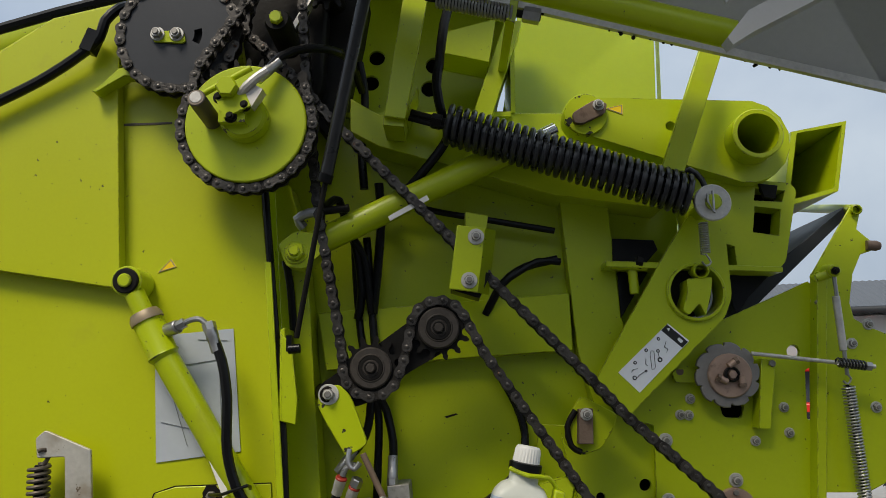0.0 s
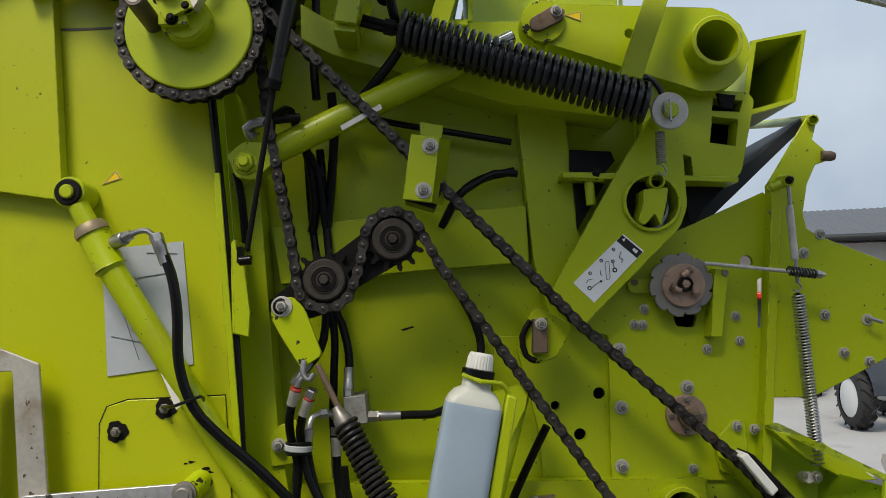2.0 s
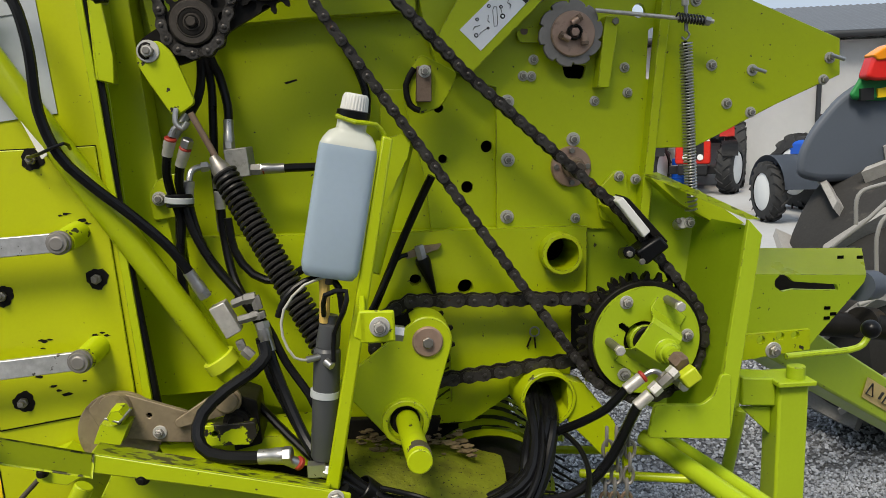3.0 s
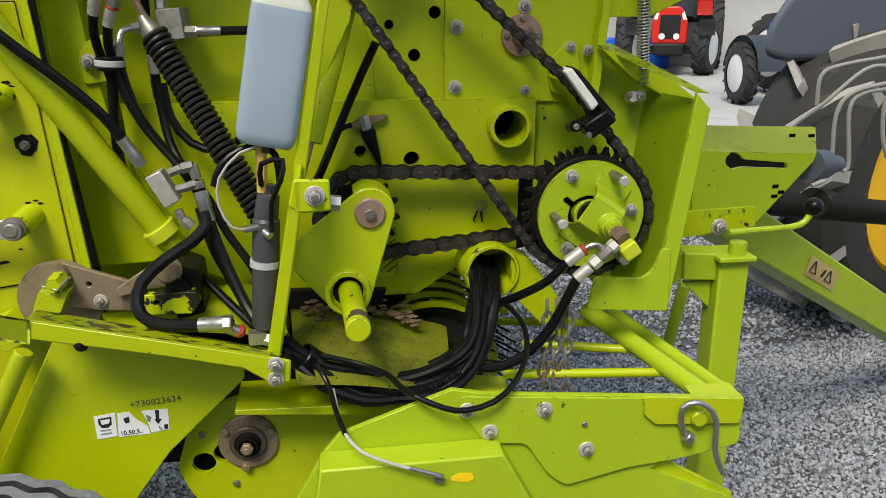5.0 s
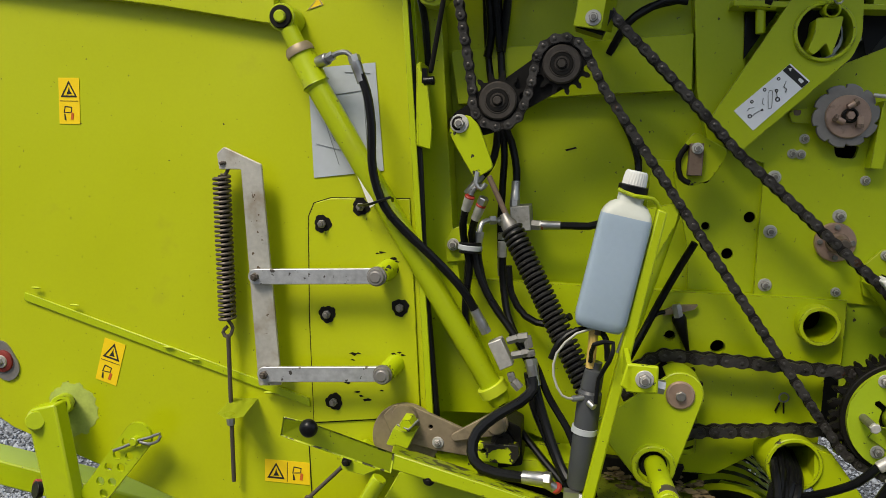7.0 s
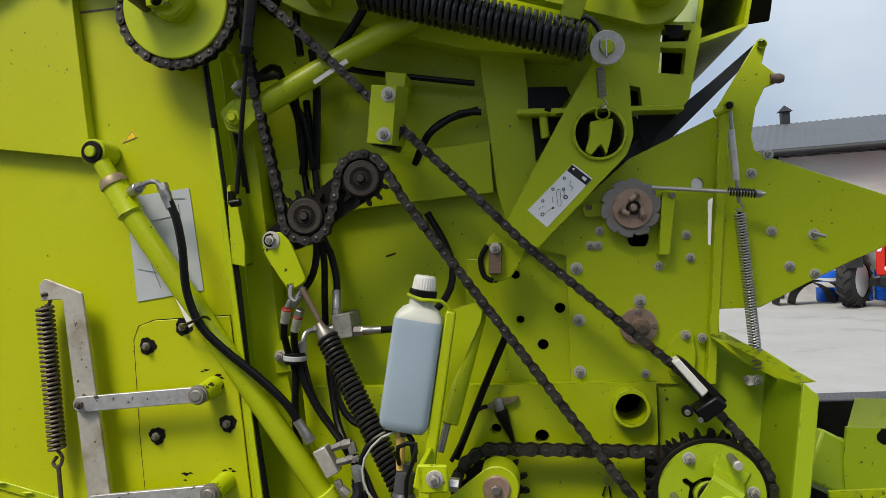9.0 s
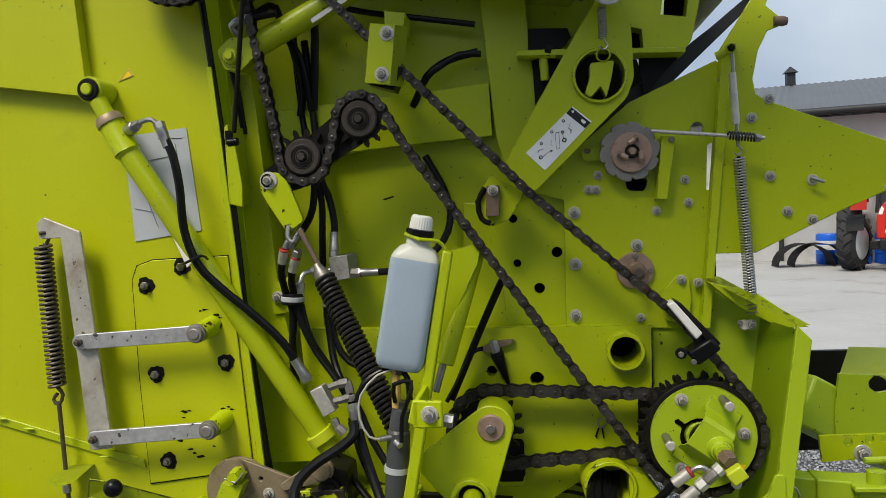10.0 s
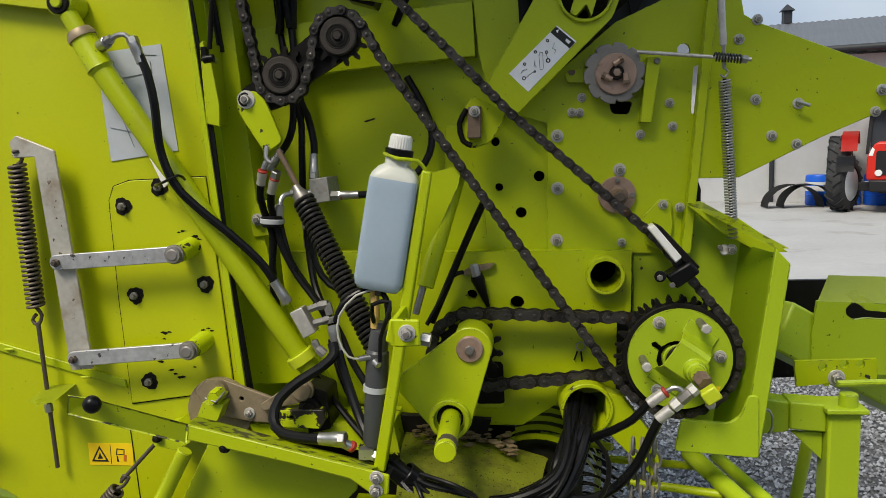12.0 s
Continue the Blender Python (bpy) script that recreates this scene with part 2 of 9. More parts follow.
def bottle_material():
    m = material("milky_blue_bottle", (0.32, 0.395, 0.47), 0.35, var=0.05, scale=9, bump=0.04, bscale=30)
    b = m.node_tree.nodes["Principled BSDF"]
    b.inputs["Subsurface Weight"].default_value = 0.25
    b.inputs["Subsurface Radius"].default_value = (0.02, 0.02, 0.025)
    return m


M_BOTTLE = bottle_material()


# ---- building helpers ----
def finish(bm, name, mat, smooth=30):
    me = bpy.data.meshes.new(name)
    bmesh.ops.recalc_face_normals(bm, faces=bm.faces)
    bm.to_mesh(me)
    bm.free()
    me.materials.append(mat)
    if smooth:
        me.polygons.foreach_set("use_smooth", [True] * len(me.polygons))
        me.set_sharp_from_angle(angle=radians(smooth))
    return me


def part(name, bm, mat, parent=None, label="", smooth=30):
    """One mesh object out of a bmesh (or a ready mesh), under a thing or a part."""
    me = bm if isinstance(bm, bpy.types.Mesh) else finish(bm, name, mat, smooth)
    ob = new(name, me)
    if parent is not None:
        ob.parent = parent
        ob.matrix_parent_inverse = parent.matrix_world.inverted()
    if label:
        ob["label"] = label
    return ob


def thing(name, label, category, at=(0, 0, 0), group="", kind=""):
    ob = new(name)
    ob.empty_display_size = 0.02
    ob.location = at
    bpy.context.view_layer.update()
    ob.matrix_world = Matrix.Translation(at)
    return tagged(ob, label, category, group, kind)


def area2(p):
    return sum(a[0] * b[1] - b[0] * a[1] for a, b in zip(p, p[1:] + p[:1]))


def rounded(pts, r, seg=4):
    """An outline with its corners rounded by up to r."""
    out, n = [], len(pts)
    for i in range(n):
        a, b, c = Vector(pts[i - 1]), Vector(pts[i]), Vector(pts[(i + 1) % n])
        u, v = (a - b), (c - b)
        k = min(r, u.length * 0.45, v.length * 0.45)
        p, q = b + u.normalized() * k, b + v.normalized() * k
        for j in range(seg + 1):
            s = j / seg
            out.append(tuple((1 - s) ** 2 * p + 2 * s * (1 - s) * b + s * s * q))
    return out


def circle(cx, cz, r, n=24, a0=0.0, a1=360.0):
    k = n if abs(a1 - a0 - 360) < 1e-6 else n - 1
    return [(cx + r * math.cos(radians(a0 + (a1 - a0) * i / k)), cz + r * math.sin(radians(a0 + (a1 - a0) * i / k))) for i in range(n)]


def capsule(p, q, r0, r1, n=9):
    """The outline round two circles: a link, lever or arm."""
    ang = math.degrees(math.atan2(q[1] - p[1], q[0] - p[0]))
    return circle(*p, r0, n, ang + 90, ang + 270) + circle(*q, r1, n, ang - 90, ang + 90)


def slab(outline, y, th, holes=(), bm=None, edge=0.0015):
    """A plate in the x-z plane, its face at y towards the viewer (-y), th thick, with holes through it and eased front edges."""
    bm = bm or bmesh.new()
    loops = [list(outline)] + [list(hl) for hl in holes]
    edges, fronts = [], []
    for lp in loops:
        vs = [bm.verts.new((x, y, z)) for x, z in lp]
        fronts.append(vs)
        edges += [bm.edges.new((vs[i - 1], vs[i])) for i in range(len(vs))]
    if holes:
        bmesh.ops.triangle_fill(bm, use_beauty=True, use_dissolve=True, edges=edges)
    else:
        bm.faces.new(fronts[0])
    for k, vs in enumerate(fronts):
        back = [bm.verts.new((v.co.x, y + th, v.co.z)) for v in vs]
        for i in range(len(vs)):
            bm.faces.new((vs[i - 1], vs[i], back[i], back[i - 1]))
        if k == 0 and not holes:
            bm.faces.new(back[::-1])
    return bm


def eased(ob, w=0.0015, seg=2):
    md = ob.modifiers.new("eased", 'BEVEL')
    md.width, md.segments, md.limit_method, md.angle_limit = w, seg, 'ANGLE', radians(40)
    return ob


def axis_frame(p, q):
    d = (Vector(q) - Vector(p))
    return d.length, Matrix.Translation(p) @ d.to_track_quat('Z', 'Y').to_matrix().to_4x4()


def lathe(p, q, profile, bm=None, seg=24, closed=True):
    """A turned body along p to q: profile rows (share of the length, radius)."""
    bm = bm or bmesh.new()
    ln, m = axis_frame(p, q)
    rings = []
    for s, r in profile:
        rings.append([bm.verts.new(m @ Vector((max(r, 1e-4) * math.cos(2 * math.pi * i / seg), max(r, 1e-4) * math.sin(2 * math.pi * i / seg), s * ln))) for i in range(seg)])
    for a, b in zip(rings, rings[1:]):
        for i in range(seg):
            bm.faces.new((a[i - 1], a[i], b[i], b[i - 1]))
    if closed:
        bm.faces.new(rings[0][::-1])
        bm.faces.new(rings[-1])
    return bm


def rod(p, q, r, bm=None, seg=16, e=0.0):
    e = e or min(r * 0.15, 0.002)
    ln = (Vector(q) - Vector(p)).length
    s = min(e / ln, 0.3)
    return lathe(p, q, [(0, r - e), (s, r), (1 - s, r), (1, r - e)], bm, seg)


def pipe(p, q, ro, ri, bm=None, seg=32):
    bm = bm or bmesh.new()
    ln, m = axis_frame(p, q)
    rows = [(0, ri), (0, ro - 0.002), (0.002 / ln, ro), (1, ro), (1, ri), (0, ri)]
    rings = [[bm.verts.new(m @ Vector((r * math.cos(2 * math.pi * i / seg), r * math.sin(2 * math.pi * i / seg), s * ln))) for i in range(seg)] for s, r in rows[:-1]]
    rings.append(rings[0])
    for a, b in zip(rings, rings[1:]):
        for i in range(seg):
            bm.faces.new((a[i - 1], a[i], b[i], b[i - 1]))
    return bm


def box(c, size, bm=None, rot=None):
    bm = bm or bmesh.new()
    m = Matrix.Translation(c) @ (rot or Matrix.Identity(4)) @ Matrix.Diagonal((*size, 1))
    bmesh.ops.create_cube(bm, size=1.0, matrix=m)
    return bm


def beam(p, q, w, d, bm=None, up=(0, 0, 1)):
    """A square bar from p to q: w across (in the plane of up), d deep."""
    bm = bm or bmesh.new()
    z = (Vector(q) - Vector(p)).normalized()
    x = Vector(up).cross(z).normalized()
    yv = z.cross(x)
    vs = []
    for e in (Vector(p), Vector(q)):
        vs.append([bm.verts.new(e + x * sx * d / 2 + yv * sy * w / 2) for sx, sy in ((-1, -1), (1, -1), (1, 1), (-1, 1))])
    for i in range(4):
        bm.faces.new((vs[0][i - 1], vs[0][i], vs[1][i], vs[1][i - 1]))
    bm.faces.new(vs[0][::-1])
    bm.faces.new(vs[1])
    return bm


def smooth_path(pts, step=0.02):
    """A curve through the points, evenly stepped."""
    p = [Vector(v) for v in pts]
    p = [2 * p[0] - p[1]] + p + [2 * p[-1] - p[-2]]
    out = []
    for i in range(1, len(p) - 2):
        a, b, c, d = p[i - 1:i + 3]
        n = max(2, int((c - b).length / step))
        for j in range(n):
            t = j / n
            out.append(0.5 * ((2 * b) + (c - a) * t + (2 * a - 5 * b + 4 * c - d) * t * t + (3 * b - a - 3 * c + d) * t ** 3))
    out.append(p[-2])
    return out


def sweep(path, r, seg=10, bm=None, closed=False, radii=None):
    """A round bar or hose along a path of points."""
    bm = bm or bmesh.new()
    n = len(path)
    rings, ref = [], None
    for i, c in enumerate(path):
        t = (path[min(i + 1, n - 1)] - path[max(i - 1, 0)])
        if t.length < 1e-9:
            t = Vector((0, 0, 1))
        t.normalize()
        if ref is None:
            ref = t.orthogonal().normalized()
        ref = (ref - t * ref.dot(t)).normalized()
        w = t.cross(ref)
        k = radii[i] if radii else r
        rings.append([bm.verts.new(c + ref * k * math.cos(2 * math.pi * j / seg) + w * k * math.sin(2 * math.pi * j / seg)) for j in range(seg)])
    for a, b in zip(rings, rings[1:]):
        for j in range(seg):
            bm.faces.new((a[j - 1], a[j], b[j], b[j - 1]))
    bm.faces.new(rings[0][::-1])
    bm.faces.new(rings[-1])
    return bm


def coil(p, q, radius, wire, turns, bm=None, per=14, seg=7):
    ln, m = axis_frame(p, q)
    n = int(turns * per)
    path = [m @ Vector((radius * math.cos(2 * math.pi * i / per), radius * math.sin(2 * math.pi * i / per), ln * i / n)) for i in range(n + 1)]
    return sweep(path, wire, seg, bm)


def hexagon(p, q, r, bm=None, e=0.0008):
    return lathe(p, q, [(0, r * 0.86), (0.12, r), (1, r)], bm, 6)


BOLTS = {}


def pushed(ob, eye, k):
    """Moves a thing away from a point and enlarges it by the same factor."""
    e = Vector(eye)
    ob.matrix_world = Matrix.Translation(e) @ Matrix.Diagonal((k, k, k, 1)) @ Matrix.Translation(-e) @ ob.matrix_world


def bolt(at, size=0.011, mat=None, parent=None, washer=0.0, name="bolt", label="", nut=False):
    """A hex bolt head that faces the viewer, with its washer; at is the place where it meets the plate."""
    key = (size, washer, nut, (mat or M_STEEL).name)
    if key not in BOLTS:
        bm = bmesh.new()
        d = 0.0
        if washer:
            lathe((0, 0, 0), (0, -0.003, 0), [(0, washer), (0.6, washer), (1, washer * 0.94)], bm, 20)
            d = 0.003
        hexagon((0, -d - size * 0.70, 0), (0, -d + 0.001, 0), size * 0.90, bm)
        lathe((0, -d - size * 0.66, 0), (0, -d - size * 0.76, 0), [(0, size * 0.80), (1, size * 0.70)], bm, 18)
        if nut or washer:
            rod((0, -d - size * (1.5 if nut else 1.15), 0), (0, -d, 0), size * 0.5, bm, 12)
        me = finish(bm, "bolt", mat or M_NUT)
        if mat is None and washer:
            me.materials.append(M_BRIGHT)
            for poly in me.polygons:
                poly.material_index = int(math.hypot(poly.center[0], poly.center[2]) > size * 0.97 or poly.area > 1.2 * size * size)
        BOLTS[key] = me
    ob = part(name, BOLTS[key], None, parent, label)
    ob.matrix_world = Matrix.Translation(at) @ Matrix.Rotation((at[0] * 37 + at[2] * 91) % 1.0, 4, 'Y')
    return ob



# ---- the yard ----
def gravel_material():
    m = material("gravel_ground", (0.13, 0.133, 0.14), 0.9, var=0.25, scale=3.0, grain=0.1, bump=0.0)
    n, l = m.node_tree.nodes, m.node_tree.links
    b = n["Principled BSDF"]
    geo = n.new("ShaderNodeNewGeometry")
    vor = n.new("ShaderNodeTexVoronoi")
    vor.inputs["Scale"].default_value = 55
    l.new(geo.outputs["Position"], vor.inputs["Vector"])
    # cells darken towards their rims: shade between stones put into the colour
    ramp = n.new("ShaderNodeMapRange")
    ramp.inputs["From Max"].default_value = 0.6
    ramp.inputs["To Min"].default_value = 1.25
    ramp.inputs["To Max"].default_value = 0.5
    l.new(vor.outputs["Distance"], ramp.inputs["Value"])
    mul = n.new("ShaderNodeVectorMath")
    mul.operation = 'SCALE'
    old = b.inputs["Base Color"].links[0].from_socket
    l.new(old, mul.inputs[0])
    l.new(ramp.outputs[0], mul.inputs["Scale"])
    l.new(mul.outputs[0], b.inputs["Base Color"])
    bp = n.new("ShaderNodeBump")
    bp.inputs["Distance"].default_value = 0.012
    bp.invert = True
    l.new(vor.outputs["Distance"], bp.inputs["Height"])
    l.new(bp.outputs[0], b.inputs["Normal"])
    return m


M_GRAVEL = gravel_material()
M_STONE = material("gravel_stones", (0.13, 0.135, 0.145), 0.85, var=0.3, scale=40, grain=0.2, island=2.0, bump=0.2, bscale=150)
M_CONCRETE = material("yard_concrete", (0.33, 0.325, 0.315), 0.85, var=0.22, scale=0.7, grain=0.1, gscale=12, dirt=(0.22, 0.20, 0.17), dirt_amount=0.5, dirt_scale=0.9)

bm = bmesh.new()
bmesh.ops.create_grid(bm, x_segments=40, y_segments=40, size=600)
ground = part("ground", bm, M_CONCRETE, smooth=0)
tagged(ground, "wide grey concrete yard with dusty stains", "ground", kind="structure")
bm = bmesh.new()
vs = [bm.verts.new((x, y, 0.004)) for x, y in ((-9, -4), (14, -4), (12, 7.5), (6.5, 8.8), (1, 8.6), (-9, 9))]
bm.faces.new(vs)
gravel_bed = part("gravel_bed", bm, M_GRAVEL, smooth=0)
tagged(gravel_bed, "bed of grey crushed stone under the baler", "gravel", kind="structure")


# unseen wall behind the camera, added to block low sky light
bm = bmesh.new()
bmesh.ops.create_cube(bm, size=1, matrix=Matrix.Translation((0, -7.2, 2.4)) @ Matrix.Diagonal((40, 0.3, 4.8, 1)))
M_UNSEEN_WALL = material("unseen_wall_grey", (0.22, 0.22, 0.22), 0.85, var=0.3, scale=1.5, grain=0.2, gscale=25, bump=0.3, bscale=20)
tagged(part("unseen_wall", bm, M_UNSEEN_WALL, smooth=0), "plain unseen wall added to block low sky light", "wall", kind="structure")


def stones(name, zones, seed):
    """Loose crushed stones on the bed: many small angular lumps in one mesh."""
    rng = np.random.default_rng(seed)
    base = np.array([(0, 0, 1), (0.9, 0.1, 0.2), (0.2, 0.9, 0.1), (-0.8, 0.4, 0.25), (-0.5, -0.8, 0.1), (0.5, -0.75, 0.3), (0, 0, -0.6)])
    tri = np.array([(0, 1, 2), (0, 2, 3), (0, 3, 4), (0, 4, 5), (0, 5, 1), (6, 2, 1), (6, 3, 2), (6, 4, 3), (6, 5, 4), (6, 1, 5)])
    vv, ff, k = [], [], 0
    for x0, x1, y0, y1, count, size in zones:
        s = size * rng.uniform(0.5, 1.35, (count, 1, 1))
        p = base[None] * rng.uniform(0.6, 1.3, (count, len(base), 3)) * s * np.concatenate([np.ones((count, 1, 1)), rng.uniform(0.6, 1.0, (count, 1, 1)), rng.uniform(0.85, 1.25, (count, 1, 1))], 2)
        tl, tn = rng.uniform(-0.7, 0.7, (count, 1)), rng.uniform(0, 6.283, (count, 1))
        x, y, z = p[..., 0], p[..., 1] * np.cos(tl) - p[..., 2] * np.sin(tl), p[..., 1] * np.sin(tl) + p[..., 2] * np.cos(tl)
        x, y = x * np.cos(tn) - y * np.sin(tn), x * np.sin(tn) + y * np.cos(tn)
        q = np.stack([x + rng.uniform(x0, x1, (count, 1)), y + rng.uniform(y0, y1, (count, 1)), z + 0.004 + s[..., 0] * rng.uniform(0.1, 0.5, (count, 1))], 2)
        vv.append(q.reshape(-1, 3))
        ff.append((tri[None] + (k + np.arange(count) * len(base))[:, None, None]).reshape(-1, 3))
        k += count * len(base)
    me = bpy.data.meshes.new(name)
    me.from_pydata(np.concatenate(vv).tolist(), [], np.concatenate(ff).tolist())
    me.materials.append(M_STONE)
    return tagged(new(name, me), "loose grey crushed stones on the yard", "gravel", kind="stuff")


stones("gravel", [(0.3, 3.2, 1.2, 3.4, 60000, 0.0092), (0.8, 5.6, 3.4, 6.2, 28000, 0.0125), (-2.9, 0.3, 1.2, 3.2, 56000, 0.0092), (-4.2, -1, 3.2, 5.2, 16000, 0.0125)], 4)

# ---- the baler: its body ----
baler = thing("round_baler", "lime green round baler with its side cover raised", "baler", (0, 1.7, 0))


def plate(name, outline, y, th=0.006, mat=None, holes=(), r=0.0, parent=None, label="", ease=0.0015, backs=()):
    # backs: holes that get a near-black sheet behind them as painted shade
    for k in backs:
        c = sum((Vector(p) for p in holes[k]), Vector((0, 0))) / len(holes[k])
        part("cavity_shade", slab([tuple(c + (Vector(p) - c) * 1.15) for p in holes[k]], y + th + 0.003, 0.004), M_HOLE_SHADE, parent or baler)
    ol = rounded(outline, r) if r else outline
    ob = part(name, slab(ol, y, th, holes), mat or M_PAINT, parent or baler, label)
    return eased(ob, ease) if ease and not holes else ob


def hole(c, r, n=20):
    return circle(c[0], c[2], r, n)


# tailgate: one tall sheet, a proud upper sheet and a folded rib
tail = plate("tailgate_panel", [(-0.948, 2.459), (-0.807, 2.555), (-0.658, 2.591), (-0.426, 2.573), (-0.364, 2.235), (-0.303, 1.68), (-0.291, 1.455), (-0.254, 1.124), (-0.24, 0.936), (-0.474, 0.705), (-0.685, 0.756), (-0.88, 0.868), (-1.123, 0.948), (-1.313, 1.009)] + [(-2.1, 1.45), (-2.1, 1.95)], 1.605, 0.03, M_SUNLIT_PAINT)
plate("upper_tailgate_panel", [(-0.929, 2.442), (-0.791, 2.539), (-0.652, 2.571), (-0.648, 2.388), (-0.617, 1.98), (-0.884, 2.021)] + [(-1.8, 2.13)], 1.575, 0.029, M_SUNLIT_PAINT)
plate("folded_rib", [(-0.546, 1.148), (-0.542, 1.127), (-1.269, 1.334), (-1.267, 1.354)], 1.599, 0.0055)
# dark sheet whose rim draws the gap round the bolted cover
plate("cover_gap", [(-0.552, 1.565), (-0.539, 1.597), (-0.5, 1.61), (-0.319, 1.615), (-0.302, 1.379), (-0.283, 1.123), (-0.535, 1.088), (-0.548, 1.338)], 1.6028, 0.002, M_GREASE_SHADE, ease=0)
plate("tailgate_seam", [(-0.548, 1.047), (-0.546, 1.047), (-0.532, 0.831), (-0.534, 0.831)], 1.6035, 0.002, M_GREASE_SHADE, ease=0)
plate("upper_seam", [(-0.653, 2.322), (-0.545, 2.325), (-0.545, 2.321), (-0.652, 2.317)], 1.6035, 0.002, M_BROWN, ease=0)
plate("scratch", [(0.005, 1.729), (0.031, 1.736), (0.034, 1.733), (0.011, 1.726)], 1.7743, 0.0006, M_GREASE_SHADE, ease=0)
plate("bolted_cover", [(-0.549, 1.565), (-0.536, 1.596), (-0.498, 1.608), (-0.319, 1.613), (-0.302, 1.379), (-0.284, 1.126), (-0.533, 1.091), (-0.545, 1.339)], 1.599, 0.005, M_SUNLIT_PAINT)
plate("tailgate_flange", [(-0.343, 2.033), (-0.331, 2.033), (-0.252, 1.127), (-0.268, 1.125)], 1.59, 0.014)
for w in range(5):
    x = -0.64 - w * 0.15 - 0.05 * math.sin(w * 2.4)
    bm = bmesh.new()
    bmesh.ops.create_icosphere(bm, subdivisions=2, radius=0.006, matrix=Matrix.Translation((x, 1.593, 1.148 - (x + 0.62) * 0.36)) @ Matrix.Diagonal((2.2, 0.6, 0.5, 1)))
    part("weld", bm, M_TOUCH, baler)
bm = sweep([Vector(p) for p in [(-0.368, 1.602, 2.294), (-0.353, 1.602, 2.21), (-0.299, 1.602, 1.702), (-0.283, 1.602, 1.456), (-0.246, 1.602, 1.125), (-0.231, 1.602, 0.939)]], 0.0075)
part("door_seal", bm, M_BLACK, baler, "black rubber door seal")

# rear edge and top of the tailgate, far side
plate("far_side_panel", [(-2.1, 1.45), (-0.6, 0.7), (0.5, 0.75), (0.5, 2.35), (-0.3, 2.55), (-1.2, 2.35), (-2.1, 1.95)], 2.95, 0.03)
bm = sweep([Vector(p) for p in [(-1.804, 2.2, 2.675), (-1.321, 2.2, 2.807), (-1.109, 2.2, 2.871), (-0.778, 2.2, 2.959), (-0.495, 2.2, 3.06), (-0.292, 2.2, 3.134)]], 0.016, 8)
part("rubber_strip", bm, M_BLACK, baler, "black rubber edge strip")
plate("rear_top_sheet", [(-1.837, 2.687), (-1.345, 2.82), (-1.112, 2.888), (-0.844, 2.97), (-0.839, 2.888), (-1.111, 2.868), (-1.336, 2.735), (-1.81, 2.516)], 2.24, 0.01)

# front part: chamber wall and the frame sheets on it
plate("chamber_wall", [(-0.42, 0.98), (0.22, 0.98), (0.22, 1.62), (0.44, 1.76), (0.52, 1.95), (0.52, 2.28), (0.40, 2.40), (-0.42, 2.40)], 1.775, 0.02)
plate("frame_strip", [(-0.353, 2.239), (-0.317, 2.21), (-0.291, 2.117), (-0.27, 1.959), (-0.252, 1.734), (-0.237, 1.549), (-0.206, 1.362), (-0.083, 1.119), (-0.277, 1.11), (-0.297, 1.444), (-0.323, 1.856)], 1.69, 0.08)
plate("cross_member", [(-0.26, 1.946), (0.272, 1.985), (0.276, 1.865), (0.067, 1.852), (-0.24, 1.826)], 1.735, 0.04)
plate("column", [(0.251, 2.252), (0.355, 2.231), (0.379, 1.936), (0.404, 1.796), (0.324, 1.718), (0.285, 1.861)], 1.728, 0.045)
plate("upper_rail", [(-0.191, 2.4), (-0.13, 2.363), (0.029, 2.348), (0.492, 2.22), (0.463, 2.154), (0.24, 2.184), (-0.129, 2.293), (-0.19, 2.326)], 1.675, 0.1)
plate("upper_wall", [(-0.37, 2.95), (0.215, 2.83), (0.125, 2.40), (-0.37, 2.40)], 1.95, 0.01,
      holes=[hole((-0.161, 1.95, 2.612), 0.020), hole((-0.175, 1.95, 2.545), 0.020), hole((-0.017, 1.95, 2.59), 0.021), hole((-0.028, 1.95, 2.529), 0.021)], backs=(0, 1, 2, 3))
# light-blocking sheets, added to keep the upper wall dark
part("upper_shade_top", box((-0.08, 1.76, 2.775), (0.58, 0.42, 0.012)), M_PAINT, baler)
part("upper_shade_side", box((0.165, 1.86, 2.58), (0.010, 0.18, 0.36)), M_PAINT, baler)
part("upper_shade_floor", box((-0.10, 1.86, 2.395), (0.52, 0.19, 0.012)), M_PAINT, baler)
plate("upper_column", [(0.147, 2.608), (0.186, 2.607), (0.113, 2.374), (0.069, 2.375)], 1.74, 0.1)
bm = bmesh.new()
bm.faces.new([bm.verts.new(v) for v in [(0.125, 1.80, 2.30), (0.492, 1.80, 2.27), (0.653, 2.35, 2.956), (0.242, 2.35, 2.966)]])
bmesh.ops.solidify(bm, geom=bm.faces[:], thickness=0.012)
part("front_top_cover", bm, M_SMOOTH, baler, "smooth leaning lime top cover")
bm = bmesh.new()
bm.faces.new([bm.verts.new(v) for v in [(0.492, 1.785, 2.27), (0.653, 2.335, 2.956), (0.668, 2.35, 2.955), (0.506, 1.80, 2.268)]])
bmesh.ops.solidify(bm, geom=bm.faces[:], thickness=0.02)
part("cover_edge", bm, M_PAINT, baler)
plate("shelf", [(0.008, 2.571), (0.126, 2.603), (0.11, 2.499), (0.007, 2.522)], 1.72, 0.1)

plate("panel_tab", [(-0.687, 2.37), (-0.673, 2.379), (-0.636, 2.417), (-0.599, 2.424), (-0.591, 2.399), (-0.623, 2.402), (-0.643, 2.39), (-0.678, 2.367)], 1.545, 0.035)
